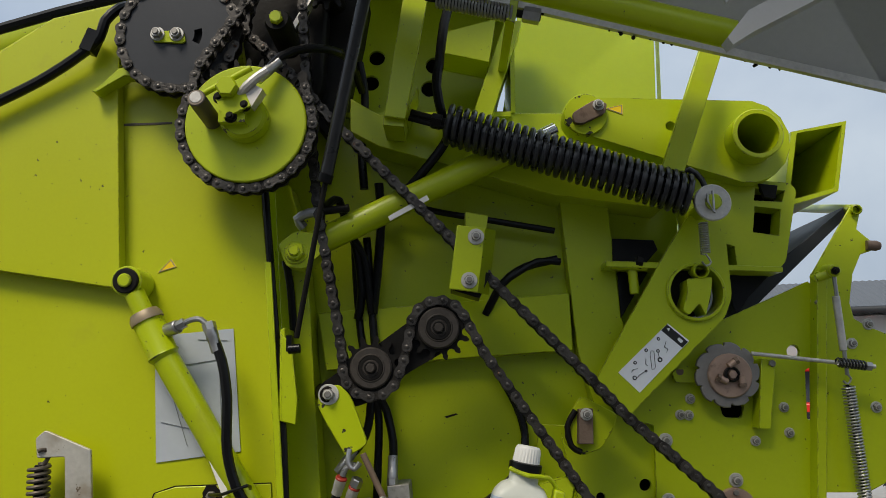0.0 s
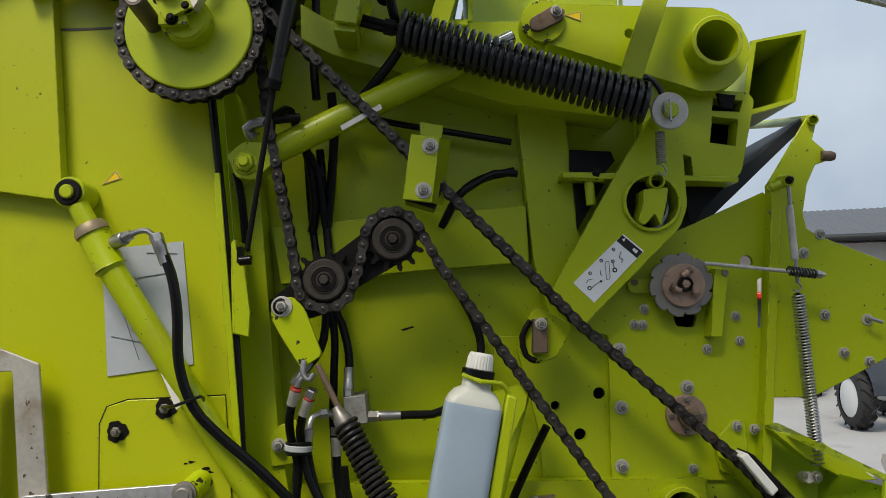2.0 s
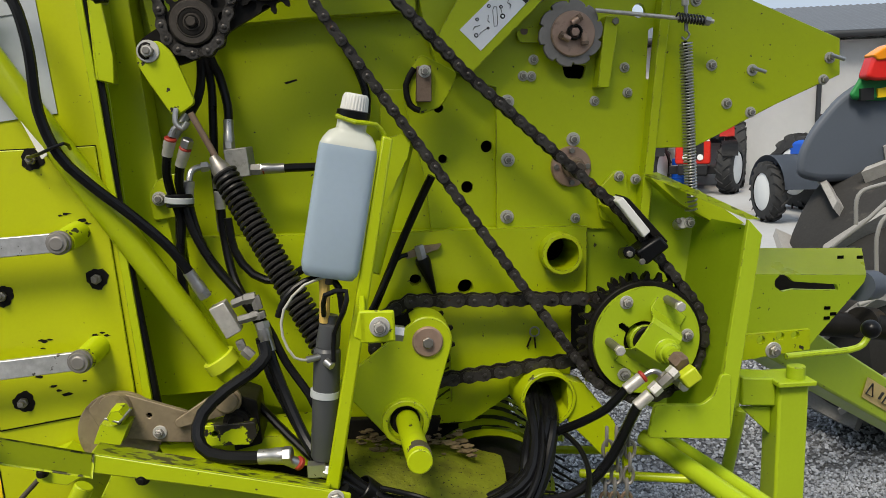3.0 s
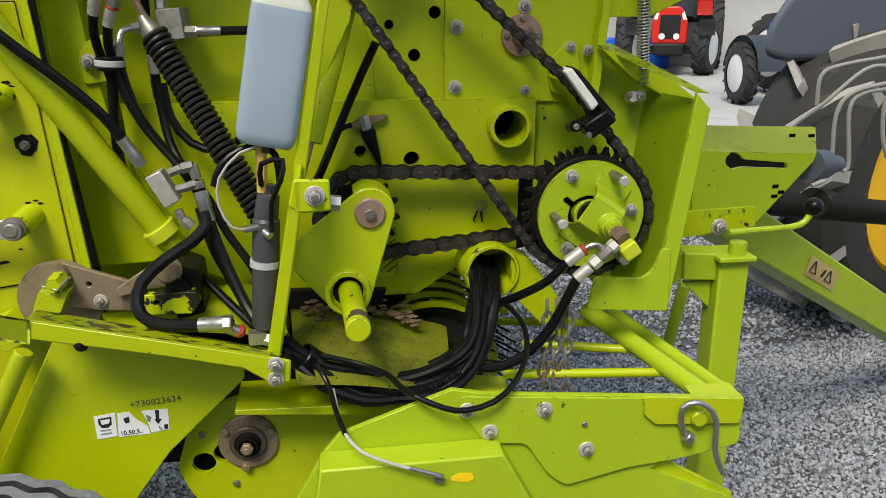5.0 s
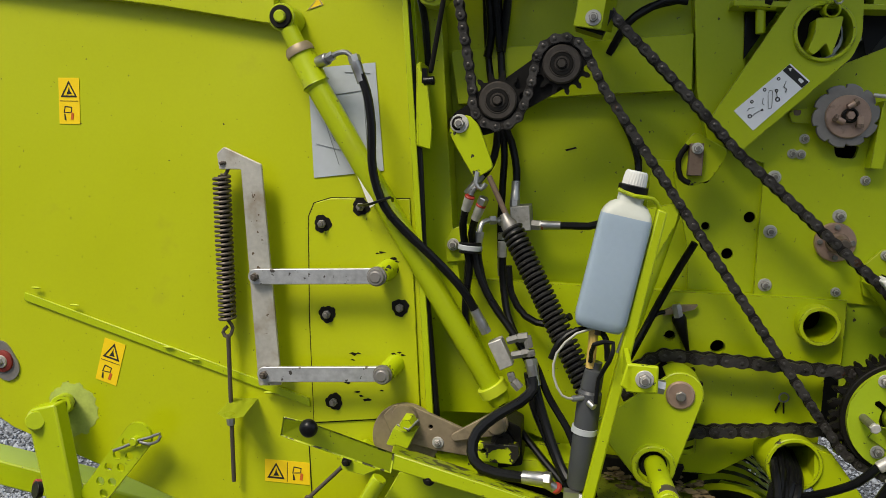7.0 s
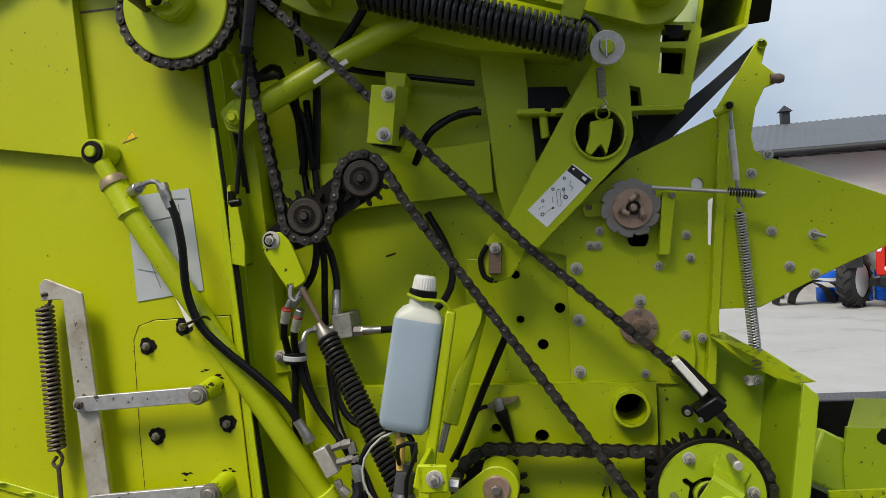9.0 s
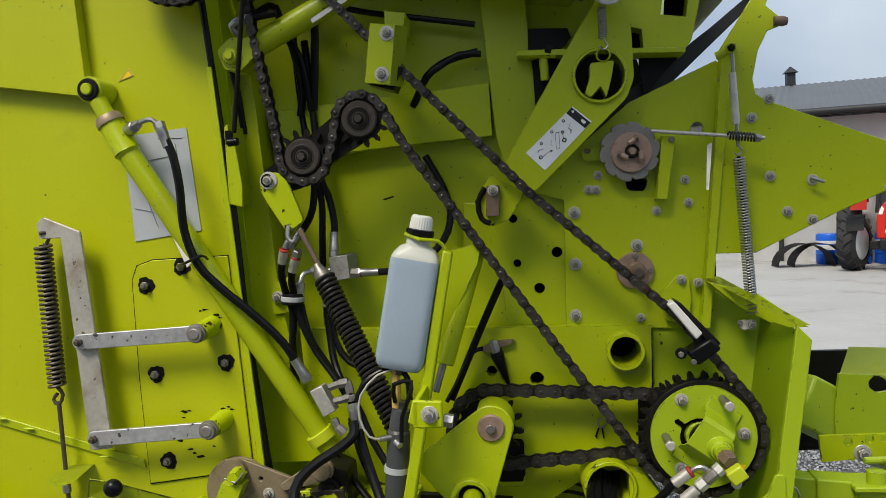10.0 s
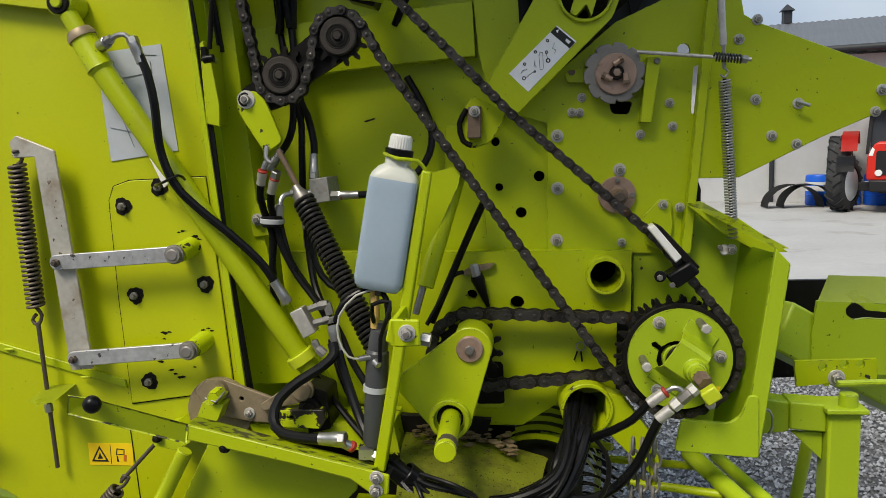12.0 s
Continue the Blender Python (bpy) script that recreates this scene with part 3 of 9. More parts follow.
plate("guard_fold", [(0.736, 1.522), (0.84, 1.494), (0.942, 1.421), (0.885, 1.419), (0.802, 1.465)], 1.66, 0.05)
# front frame sheets
plate("front_sheet", [(0.368, 1.732), (0.435, 1.8), (0.585, 1.924), (0.774, 2.006), (0.8, 1.983), (0.767, 1.575), (0.753, 1.41), (0.432, 1.419), (0.435, 1.71)], 1.728, 0.012,
      holes=[hole((0.732, 1.728, 1.859), 0.014), rounded([(0.753, 1.822), (0.768, 1.828), (0.76, 1.721), (0.749, 1.721)], 0.004),
             rounded([(0.57, 1.759), (0.623, 1.751), (0.615, 1.724), (0.578, 1.727)], 0.008)], backs=(2,))
plate("hole_sheet", [(0.248, 1.685), (0.375, 1.739), (0.452, 1.729), (0.439, 1.416), (0.296, 1.419), (0.287, 1.525)], 1.745, 0.012,
      holes=[hole((0.416, 1.745, 1.591), 0.0125), hole((0.374, 1.745, 1.508), 0.0125), hole((0.317, 1.745, 1.672), 0.010), hole((0.324, 1.745, 1.568), 0.009)], backs=(0, 1, 2, 3))
plate("filler_sheet", [(0.201, 1.713), (0.34, 1.707), (0.327, 1.399), (0.187, 1.403)], 1.763, 0.008)
plate("corner_post", [(0.781, 2.023), (0.802, 2.021), (0.761, 1.577), (0.747, 1.415), (0.725, 1.416), (0.744, 1.591)], 1.695, 0.035)
plate("side_wing", [(0.868, 2.165), (0.888, 2.158), (0.875, 2.113), (0.905, 2.086), (0.902, 2.067), (0.878, 2.059), (0.858, 2.018), (0.846, 1.958), (0.852, 1.925), (0.878, 1.909), (1.157, 1.797), (1.161, 1.723), (1.021, 1.664), (0.848, 1.58), (0.756, 1.58), (0.791, 1.899), (0.783, 1.999), (0.769, 2.012)], 1.703, 0.006)
plate("lower_side_member", [(-0.196, 1.427), (0.14, 1.423), (0.621, 1.422), (0.619, 1.28), (0.588, 1.275), (0.586, 1.097), (0.483, 1.083), (0.37, 1.01), (0.128, 1.007), (-0.068, 1.078), (-0.184, 1.272)], 1.712, 0.03,
      holes=[hole((0.563, 1.712, 1.363), 0.036), hole((0.258, 1.712, 1.322), 0.012), hole((0.362, 1.712, 1.303), 0.016), rounded([(0.258, 1.163), (0.327, 1.163), (0.329, 1.051), (0.258, 1.05)], 0.012)], backs=(1, 2))
tb = (0.56, 1.675, 1.369)
part("cross_tube", pipe(tb, (tb[0], 2.6, tb[2]), 0.043, 0.034), M_PAINT, baler)
# black disc in the tube, in place of the shade there
part("cross_tube_shade", rod((tb[0], 1.80, tb[2]), (tb[0], 1.81, tb[2]), 0.0339), M_HOLE_SHADE, baler)
# near-black sheet that paints shade behind the frame openings
plate("void_shade", [(-0.3, 0.55), (0.95, 0.85), (0.95, 1.5), (0.66, 2.3), (-0.3, 2.4)], 2.6, 0.02, M_GREASE_SHADE)

# upper lever, its pivot tube, frames to the front
lev = [(0.305, 2.350), (0.640, 2.291)]
plate("upper_lever", capsule(lev[0], lev[1], 0.040, 0.089), 1.652, 0.05, holes=[hole((0.482, 1.652, 2.325), 0.010), circle(lev[1][0], lev[1][1], 0.045, 28)])
bm = pipe((lev[1][0] + 0.003, 1.60, lev[1][1]), (lev[1][0] + 0.003, 2.9, lev[1][1]), 0.052, 0.042)
part("lever_tube", bm, M_PAINT, baler)
# black disc that paints the inside of the lever tube dark
part("lever_tube_shade", rod((lev[1][0] + 0.003, 1.80, lev[1][1]), (lev[1][0] + 0.003, 1.81, lev[1][1]), 0.0419), M_HOLE_SHADE, baler)
plate("front_box_frame", [(0.763, 2.333), (0.885, 2.357), (0.853, 2.2), (0.732, 2.164)], 1.72, 1.1, holes=[[(0.775, 2.330), (0.874, 2.347), (0.845, 2.207), (0.746, 2.180)]])
plate("square_frame", [(0.515, 2.236), (0.652, 2.218), (0.737, 2.211), (0.75, 2.195), (0.716, 2.044), (0.7, 2.026), (0.586, 2.023), (0.512, 2.12)], 1.69, 0.05, r=0.008,
      holes=[[(0.664, 2.2), (0.726, 2.194), (0.718, 2.17), (0.659, 2.173)], [(0.66, 2.161), (0.714, 2.154), (0.706, 2.098), (0.652, 2.105)], [(0.568, 2.088), (0.612, 2.076), (0.615, 2.028), (0.586, 2.023), (0.57, 2.041)]])
# dark plates stand in for the shade inside the frame openings
plate("box_frame_shade", [(0.909, 2.42), (1.008, 2.44), (0.98, 2.28), (0.886, 2.272)], 2.0, 0.01, M_HOLE_SHADE)
plate("frame_shade", [(0.675, 2.224), (0.758, 2.217), (0.736, 2.099), (0.666, 2.105)], 1.743, 0.004, M_HOLE_SHADE)
plate("slot_shade", [(0.578, 2.104), (0.638, 2.093), (0.641, 2.029), (0.605, 2.024), (0.582, 2.042)], 1.743, 0.004, M_HOLE_SHADE)
# black sheets painted in where three openings are only shaded
plate("opening_shade", [(0.365, 2.1), (0.453, 2.096), (0.461, 2.075), (0.431, 2.043), (0.364, 2.046)], 1.722, 0.004, M_BLACK)
plate("opening_shade", [(0.373, 2.028), (0.437, 2.027), (0.41, 1.984), (0.376, 1.929)], 1.722, 0.004, M_BLACK)
plate("opening_shade", [(0.609, 2.024), (0.7, 2.023), (0.648, 1.972), (0.622, 1.932), (0.61, 1.98)], 1.732, 0.004, M_BLACK)
bolt((0.725, 1.742, 2.196), 0.012, None, baler, 0.0)
plate("lower_flange", [(0.34, 2.044), (0.701, 2.029), (0.7, 2.018), (0.339, 2.031)], 1.67, 0.08)
plate("ramp_sheet", [(0.551, 1.925), (0.771, 2.085), (0.888, 2.178), (0.887, 2.153), (0.627, 1.915)], 1.76, 1.1, M_DRUM)
plate("pivot_arm", [(0.515, 2.14), (0.566, 2.135), (0.586, 2.08), (0.59, 1.969), (0.574, 1.927), (0.369, 1.73), (0.305, 1.796), (0.463, 2.063)], 1.664, 0.014, r=0.012,
      holes=[hole((0.52, 1.664, 1.978), 0.055, 28)])
bm = pipe((0.517, 1.655, 1.977), ((0.517, 1.655, 1.977)[0], 1.72, (0.517, 1.655, 1.977)[2]), 0.060, 0.053)
part("pivot_ring", bm, M_PAINT, baler)
plate("arm_foot", [(0.275, 1.772), (0.345, 1.736), (0.333, 1.703), (0.311, 1.671), (0.273, 1.657), (0.239, 1.682), (0.249, 1.732)], 1.645, 0.02, M_CHIP, r=0.01)

# lower: arm beam, mudguard sheet, round gear cover, pick-up side
plate("arm_beam", [(-0.293, 1.13), (0.079, 1.041), (0.116, 1.031), (0.113, 0.992), (0.087, 0.985), (0.036, 1.022), (-0.09, 1.053), (-0.295, 1.097)], 1.362, 0.008, ease=0.003)
bm = bmesh.new()
bm.faces.new([bm.verts.new(v) for v in [(-0.293, 1.362, 1.13), (0.079, 1.362, 1.041), (0.08, 1.455, 1.014), (-0.31, 1.455, 1.113)]])
bmesh.ops.solidify(bm, geom=bm.faces[:], thickness=0.006)
eased(part("arm_flange", bm, M_PAINT, baler, "folded top of the arm beam"), 0.002)
bm = bmesh.new()
bm.faces.new([bm.verts.new(v) for v in [(-0.481, 1.275, 1.217), (-0.431, 1.275, 1.21), (-0.286, 1.36, 1.131), (-0.293, 1.36, 1.089), (-0.487, 1.275, 1.179)]])
bmesh.ops.solidify(bm, geom=bm.faces[:], thickness=0.04)
eased(part("arm_end", bm, M_PAINT, baler), 0.004)
plate("mudguard_sheet", [(-0.303, 1.042), (-0.144, 1.028), (0.023, 0.991), (0.021, 0.944), (-0.128, 0.801), (-0.249, 0.637), (-0.396, 0.547), (-0.512, 0.684), (-0.446, 0.771)], 1.485, 0.005)
plate("round_cover", [(-0.129, 0.733), (-0.105, 0.807), (-0.057, 0.862), (-0.002, 0.881), (0.396, 0.848), (0.538, 0.711), (0.444, 0.439), (-0.025, 0.591), (-0.102, 0.666)], 1.535, 0.012, r=0.02,
      holes=[hole((-0.077, 1.535, 0.741), 0.023), hole((-0.036, 1.535, 0.761), 0.021)], backs=(0, 1))
plate("pickup_side", [(0.087, 0.752), (0.166, 0.889), (0.191, 0.919), (0.383, 0.988), (0.441, 0.976), (0.913, 0.933), (0.911, 0.839), (0.812, 0.84), (0.746, 0.801), (0.906, 0.726), (0.92, 0.598), (0.082, 0.671)], 1.30, 0.012, M_SHADE_PAINT)
plate("pickup_overlay", [(0.393, 0.978), (0.91, 0.933), (0.908, 0.843), (0.795, 0.822), (0.7, 0.812), (0.586, 0.786), (0.554, 0.812), (0.511, 0.878), (0.441, 0.884), (0.396, 0.948)], 1.293, 0.006, M_SHADE_PAINT, r=0.012)
plate("pickup_box", [(0.158, 0.891), (0.461, 0.893), (0.523, 0.776), (0.536, 0.705), (0.136, 0.75)], 1.24, 0.06, M_SHADE_PAINT, ease=0.004)

# gear guard at the front
plate("guard_flange", [(0.875, 1.448), (0.903, 1.418), (0.852, 1.017), (0.817, 1.021)], 1.515, 0.012, M_SHADE_PAINT)
plate("guard_foot", [(0.697, 1.098), (0.792, 1.092), (0.814, 1.108), (0.829, 1.15), (0.848, 1.15), (0.851, 1.019), (0.684, 1.032)], 1.51, 0.01, M_SHADE_PAINT, r=0.008)
bm = bmesh.new()
g = [(0.888, 1.434), (0.835, 1.019)]
for a, b, ya, yb in ((g[0], g[1], 1.52, 1.72),):
    vs = [bm.verts.new(v) for v in ((a[0], ya, a[1]), (b[0], ya, b[1]), (b[0] - 0.03, yb, b[1]), (a[0] - 0.03, yb, a[1]))]
    bm.faces.new(vs)
bmesh.ops.solidify(bm, geom=bm.faces[:], thickness=0.006)
part("guard_side", bm, M_SHADE_PAINT, baler)
plate("guard_back", [(0.744, 1.521), (0.774, 1.525), (0.972, 1.38), (0.916, 0.944), (0.627, 1.076), (0.626, 1.422)], 1.735, 0.01, M_SHADE_PAINT)
bm = bmesh.new()
tp = [(0.733, 1.7, 1.529), (0.767, 1.7, 1.53), (0.902, 1.52, 1.447), (0.875, 1.52, 1.448)]
bm.faces.new([bm.verts.new(v) for v in tp])
bmesh.ops.solidify(bm, geom=bm.faces[:], thickness=0.005)
part("guard_top", bm, M_PAINT, baler)



# ---- chains and sprockets ----
PITCH = 0.0254


def link_mesh(name, half, outer, pitch, r):
    """One chain link along x: two waisted side plates, and pins or rollers at its ends."""
    bm = bmesh.new()
    p = pitch / 2
    ol = []
    for k in range(7):
        a = radians(-105 + 35 * k)
        ol.append((p + r * math.cos(a), r * math.sin(a)))
    ol.append((0, r * 0.72))
    for k in range(7):
        a = radians(75 + 35 * k)
        ol.append((-p + r * math.cos(a), r * math.sin(a)))
    ol.append((0, -r * 0.72))
    for s in (-1, 1):
        y0 = s * half - 0.0016
        slab(ol, y0, 0.0032, bm=bm)
        if s < 0:
            slab([(x * 0.93, z * 0.86) for x, z in ol], y0 - 0.0007, 0.001, bm=bm)
    for x in (-p, p):
        if outer:
            lathe((x, -half - 0.0050, 0), (x, half + 0.0042, 0), [(0, 0.0022), (0.03, 0.0044), (0.97, 0.0044), (1, 0.003)], bm, 10)
        else:
            lathe((x, -half, 0), (x, half, 0), [(0, r * 0.76), (1, r * 0.76)], bm, 10)
    return finish(bm, name, M_CHAIN if outer else M_INNER)


LINKS = {}


def links(pitch, r):
    if pitch not in LINKS:
        LINKS[pitch] = (link_mesh("inner_link", 0.0084, False, pitch, r), link_mesh("outer_link", 0.0122, True, pitch, r))
    return LINKS[pitch]


def chain(label, pts, y, closed=False, pitch=PITCH, r=0.0104):
    """A roller chain laid along a line in the x-z plane; each link is a part."""
    th = thing("drive_chain", label, "chain", (pts[0][0], y, pts[0][1]), group="roller chains")
    line = [Vector(p) for p in pts]
    if closed:
        line.append(line[0])
    dense = []
    for a, b in zip(line, line[1:]):
        n = max(1, int((b - a).length / 0.001))
        dense += [a.lerp(b, i / n) for i in range(n)]
    dense.append(line[-1])
    marks, last = [dense[0]], dense[0]
    for p in dense:
        if (p - last).length >= pitch:
            marks.append(p)
            last = p
    rng = random.Random(int(1000 * pitch) + len(marks))
    for i, (a, b) in enumerate(zip(marks, marks[1:])):
        ob = new("link", links(pitch, r)[i % 2])
        c, d = (a + b) / 2, b - a
        ob.parent = th
        ob.matrix_parent_inverse = th.matrix_world.inverted()
        ob.matrix_world = Matrix.Translation((c.x, y + rng.uniform(-0.0012, 0.0012), c.y)) @ Matrix.Rotation(-math.atan2(d.y, d.x), 4, 'Y') @ Matrix.Rotation(rng.uniform(-0.05, 0.05), 4, 'X')
    return th


def arc(c, r, a0, a1, n=24):
    return [(c[0] + r * math.cos(radians(a0 + (a1 - a0) * i / n)), c[1] + r * math.sin(radians(a0 + (a1 - a0) * i / n))) for i in range(n + 1)]


def gear_outline(c, r, teeth, depth, turn=0.0):
    """Outline with softly ramped teeth."""
    out = []
    for i in range(teeth):
        for f, k in ((0.0, -depth), (0.22, -depth), (0.40, depth * 0.6), (0.50, depth), (0.60, depth), (0.70, depth * 0.6)):
            a = 2 * math.pi * (i + f) / teeth + turn
            out.append((c[0] + (r + k * 0.5) * math.cos(a), c[1] + (r + k * 0.5) * math.sin(a)))
    return out


def tooth_outline(c, r, teeth, turn=0.0, tip=0.36):
    """A chain sprocket: round roller seats on the pitch circle and narrow teeth between them."""
    pitch = 2 * r * math.sin(math.pi / teeth)
    seat = pitch * 0.33
    out = []
    for i in range(teeth):
        a = 2 * math.pi * i / teeth + turn
        for k in range(7):
            b = radians(-105 + 35 * k)
            u, w = r - seat * math.cos(b), seat * math.sin(b)
            out.append((c[0] + u * math.cos(a) - w * math.sin(a), c[1] + u * math.sin(a) + w * math.cos(a)))
        for f in (0.44, 0.56):
            e = a + 2 * math.pi * f / teeth
            out.append((c[0] + (r + pitch * tip) * math.cos(e), c[1] + (r + pitch * tip) * math.sin(e)))
    return out


def sprocket(label, c, y, r, teeth, mat=None, th=0.012, holes=(), turn=0.1):
    """c: the centre; r: the pitch radius."""
    s = thing("sprocket", label, "sprocket", (c[0], y, c[1]), group="chain sprockets")
    part("toothed_disc", slab(tooth_outline(c, r, teeth, turn), y, th, holes), mat or M_GREASE_SHADE, s)
    return s


def ringed(parent, name, c, y0, y1, rows, mat, seg=28):
    """A turned part that stands out from y0 to y1: rows (share, radius)."""
    return part(name, lathe((c[0], y0, c[1]), (c[0], y1, c[1]), rows, seg=seg), mat, parent)


# idler sprockets
for c, turn in (((-0.133, 1.826), 0.2), ((-0.003, 1.902), 0.35)):
    s = sprocket("dark greasy idler sprocket with a ball bearing", c, 1.600, 0.0531, 13, turn=turn)
    ringed(s, "hub_rim", c, 1.604, 1.588, [(0, 0.040), (0.8, 0.040), (1, 0.037)], M_DUSTIRON)
    part("bearing_ring", pipe((c[0], 1.5862, c[1]), (c[0], 1.592, c[1]), 0.0275, 0.0245), M_DUSTIRON, s, "worn bearing ring")
    part("bearing_seal", pipe((c[0], 1.5865, c[1]), (c[0], 1.592, c[1]), 0.0243, 0.0165), M_GREASE_SHADE, s)
    part("inner_race", pipe((c[0], 1.5862, c[1]), (c[0], 1.592, c[1]), 0.0163, 0.0125), M_DUSTIRON, s)
    ringed(s, "washer", c, 1.592, 1.586, [(0, 0.0124), (1, 0.0118)], M_GREASE_SHADE)
    bolt((c[0], 1.586, c[1]), 0.0105, M_DUSTIRON, s)
rocker = thing("chain_tensioner", "dark greasy rocker plate carrying two idler sprockets", "tensioner", (-0.1, 1.62, 1.85))
part("rocker_plate", slab(rounded([(-0.235, 1.795), (-0.179, 1.832), (-0.113, 1.879), (-0.024, 1.944), (0.037, 1.932), (0.041, 1.877), (-0.069, 1.814), (-0.135, 1.762), (-0.178, 1.75), (-0.227, 1.763)], 0.02), 1.612, 0.012), M_GREASE_SHADE, rocker)
lv = part("lever", slab(rounded([(-0.235, 1.758), (-0.23, 1.79), (-0.193, 1.796), (-0.171, 1.774), (-0.137, 1.685), (-0.177, 1.66), (-0.218, 1.726)], 0.01), 1.594, 0.012), M_CHIP, rocker, "lime lever with chipped edges")
eased(lv)
bolt((-0.213, 1.594, 1.777), 0.013, None, rocker, 0.02)
part("pivot", rod((-0.213, 1.59, 1.777), (-0.26, 1.78, 1.784), 0.016), M_GREASE_SHADE, rocker)
part("hook", sweep(smooth_path([(-0.171, 1.59, 1.676), (-0.173, 1.585, 1.652), (-0.161, 1.585, 1.64), (-0.151, 1.585, 1.652)]), 0.005), M_STEEL, rocker)
part("tie_rod", rod((-0.146, 1.588, 1.668), (-0.094, 1.588, 1.562), 0.006), M_RUST, rocker)

# long drive chain: down past the idlers, across to the front gear, back up
s1, s2 = [(-0.133, 1.826), (-0.003, 1.902)]
gc = [(0.705, 1.206)][0]
long_line = ([(-0.287, 2.623), (-0.276, 2.454), (-0.261, 2.293), (-0.244, 2.15), (-0.225, 2.041), (-0.204, 1.935), (-0.189, 1.848)] + arc(s1, 0.0545, 185, 352, 16) + [(-0.067, 1.851), (-0.061, 1.878)]
             + arc(s2, 0.0545, 165, 25, 12) + [(0.084, 1.855)] + [(0.599, 1.125)]
             + arc(gc, 0.1262, 235, 395, 20) + [(0.741, 1.36), (0.662, 1.457), (0.353, 1.734)] + [(0.257, 1.836), (0.105, 1.991), (-0.044, 2.147), (-0.217, 2.323), (-0.314, 2.436), (-0.406, 2.521), (-0.391, 2.598), (-0.331, 2.65)])
chain("long greasy roller chain over two idler sprockets", long_line, 1.605, closed=True)

# upper drum and lime sprocket with their chains
dc = [(-0.502, 2.464)][0]
yc = [(-0.377, 2.298)][0]
dr = thing("chain_drum", "round black steel drum wrapped by a roller chain", "drum", (dc[0], 1.5, dc[1]))
slot_o = [(dc[0] + a * math.cos(radians(t)), dc[1] + a * math.sin(radians(t))) for a, t in [(0.046, q) for q in range(-28, 17, 6)] + [(0.031, q) for q in range(14, -31, -6)]]
part("disc", slab(circle(dc[0], dc[1], 0.106, 64), 1.49, 0.012, [slot_o]), M_DRUM, dr)
part("drum_rim", slab(circle(dc[0], dc[1], 0.098, 48), 1.502, 0.06), M_GREASE_SHADE, dr)
part("shaft", rod((dc[0], 1.50, dc[1]), (dc[0], 1.62, dc[1]), 0.03), M_GREASE_SHADE, dr)
tp_ = [(-0.547, 2.467), (-0.491, 2.469), (-0.486, 2.447), (-0.492, 2.443), (-0.546, 2.446), (-0.552, 2.456)]
part("lock_tab", slab(tp_, 1.485, 0.006), M_CHIP, dr)
for px in [(-0.54, 2.461), (-0.503, 2.46)]:
    bolt((px[0], 1.485, px[1]), 0.012, None, dr, 0.014)
drum_chain = chain("roller chain round the black drum", arc(dc, 0.1125, 0, 352, 60), 1.50, closed=True)
pushed(dr, (0.0, 0.045, 1.811), 1.03)
pushed(drum_chain, (0.0, 0.045, 1.811), 1.03)
ys = sprocket("large lime sprocket disc with a greasy toothed rim", yc, 1.548, 0.1293, 32, M_GREASE_SHADE)
eased(part("disc", slab(circle(yc[0], yc[1], 0.119, 64), 1.538, 0.012), M_PAINT, ys, "lime painted disc"), 0.003)
ringed(ys, "hub", (yc[0] + 0.002, yc[1] + 0.004), 1.54, 1.50, [(0, 0.046), (0.8, 0.046), (1, 0.040)], M_CHIP)
part("shaft", rod((yc[0], 1.55, yc[1]), (yc[0], 1.80, yc[1]), 0.03), M_GREASE_SHADE, ys)
hb = [(-0.423, 2.338), (-0.391, 2.365), (-0.357, 2.341), (-0.373, 2.314), (-0.398, 2.275), (-0.379, 2.269), (-0.333, 2.276)]
part("hub_bracket", box((yc[0] - 0.008, 1.487, yc[1] + 0.02), (0.055, 0.03, 0.045), rot=Matrix.Rotation(radians(-25), 4, 'Y')), M_CHIP, ys)
part("hub_block", box((yc[0] + 0.022, 1.488, yc[1] + 0.035), (0.035, 0.03, 0.04), rot=Matrix.Rotation(radians(30), 4, 'Y')), M_GALV, ys)
part("hub_clamp", box((yc[0] - 0.012, 1.492, yc[1] - 0.008), (0.05, 0.02, 0.018)), M_CHIP, ys)
part("hub_nut", hexagon((yc[0] - 0.018, 1.455, yc[1] + 0.045), (yc[0] - 0.018, 1.49, yc[1] + 0.045), 0.021), M_CHIP, ys)
for ox, oz in ((-0.013, -0.008), (0.013, 0.014), (-0.036, 0.03)):
    bolt((yc[0] + ox, 1.482, yc[1] + oz), 0.010, M_GREASE_SHADE, ys, 0.012)
cp = [(-0.444, 2.313)][0]
part("crank_pin", rod((cp[0], 1.44, cp[1]), (cp[0] + 0.004, 1.54, cp[1] - 0.012), 0.017), M_BROWN, ys, "brown steel pin")
part("pin_face", rod((cp[0], 1.438, cp[1]), (cp[0], 1.445, cp[1]), 0.012), M_GALV, ys)
part("rod_to_pin", rod((-0.448, 1.49, 2.339), (-0.357, 1.49, 2.391), 0.006), M_CHIP, ys)
part("elbow", sweep(smooth_path([(-0.374, 1.48, 2.334), (-0.359, 1.47, 2.346), (-0.34, 1.47, 2.364), (-0.321, 1.47, 2.377)]), 0.009), M_GALV, ys)
lead = [(-0.305, 2.688), (-0.314, 2.672), (-0.367, 2.592), (-0.415, 2.517), (-0.481, 2.414)]
lime_chain = chain("roller chain round the lime sprocket", lead + arc(yc, 0.1300, 150, 385, 40) + [(-0.275, 2.416)], 1.556)
pushed(ys, (0.0, 0.045, 1.811), 0.972)
pushed(lime_chain, (0.0, 0.045, 1.811), 0.972)
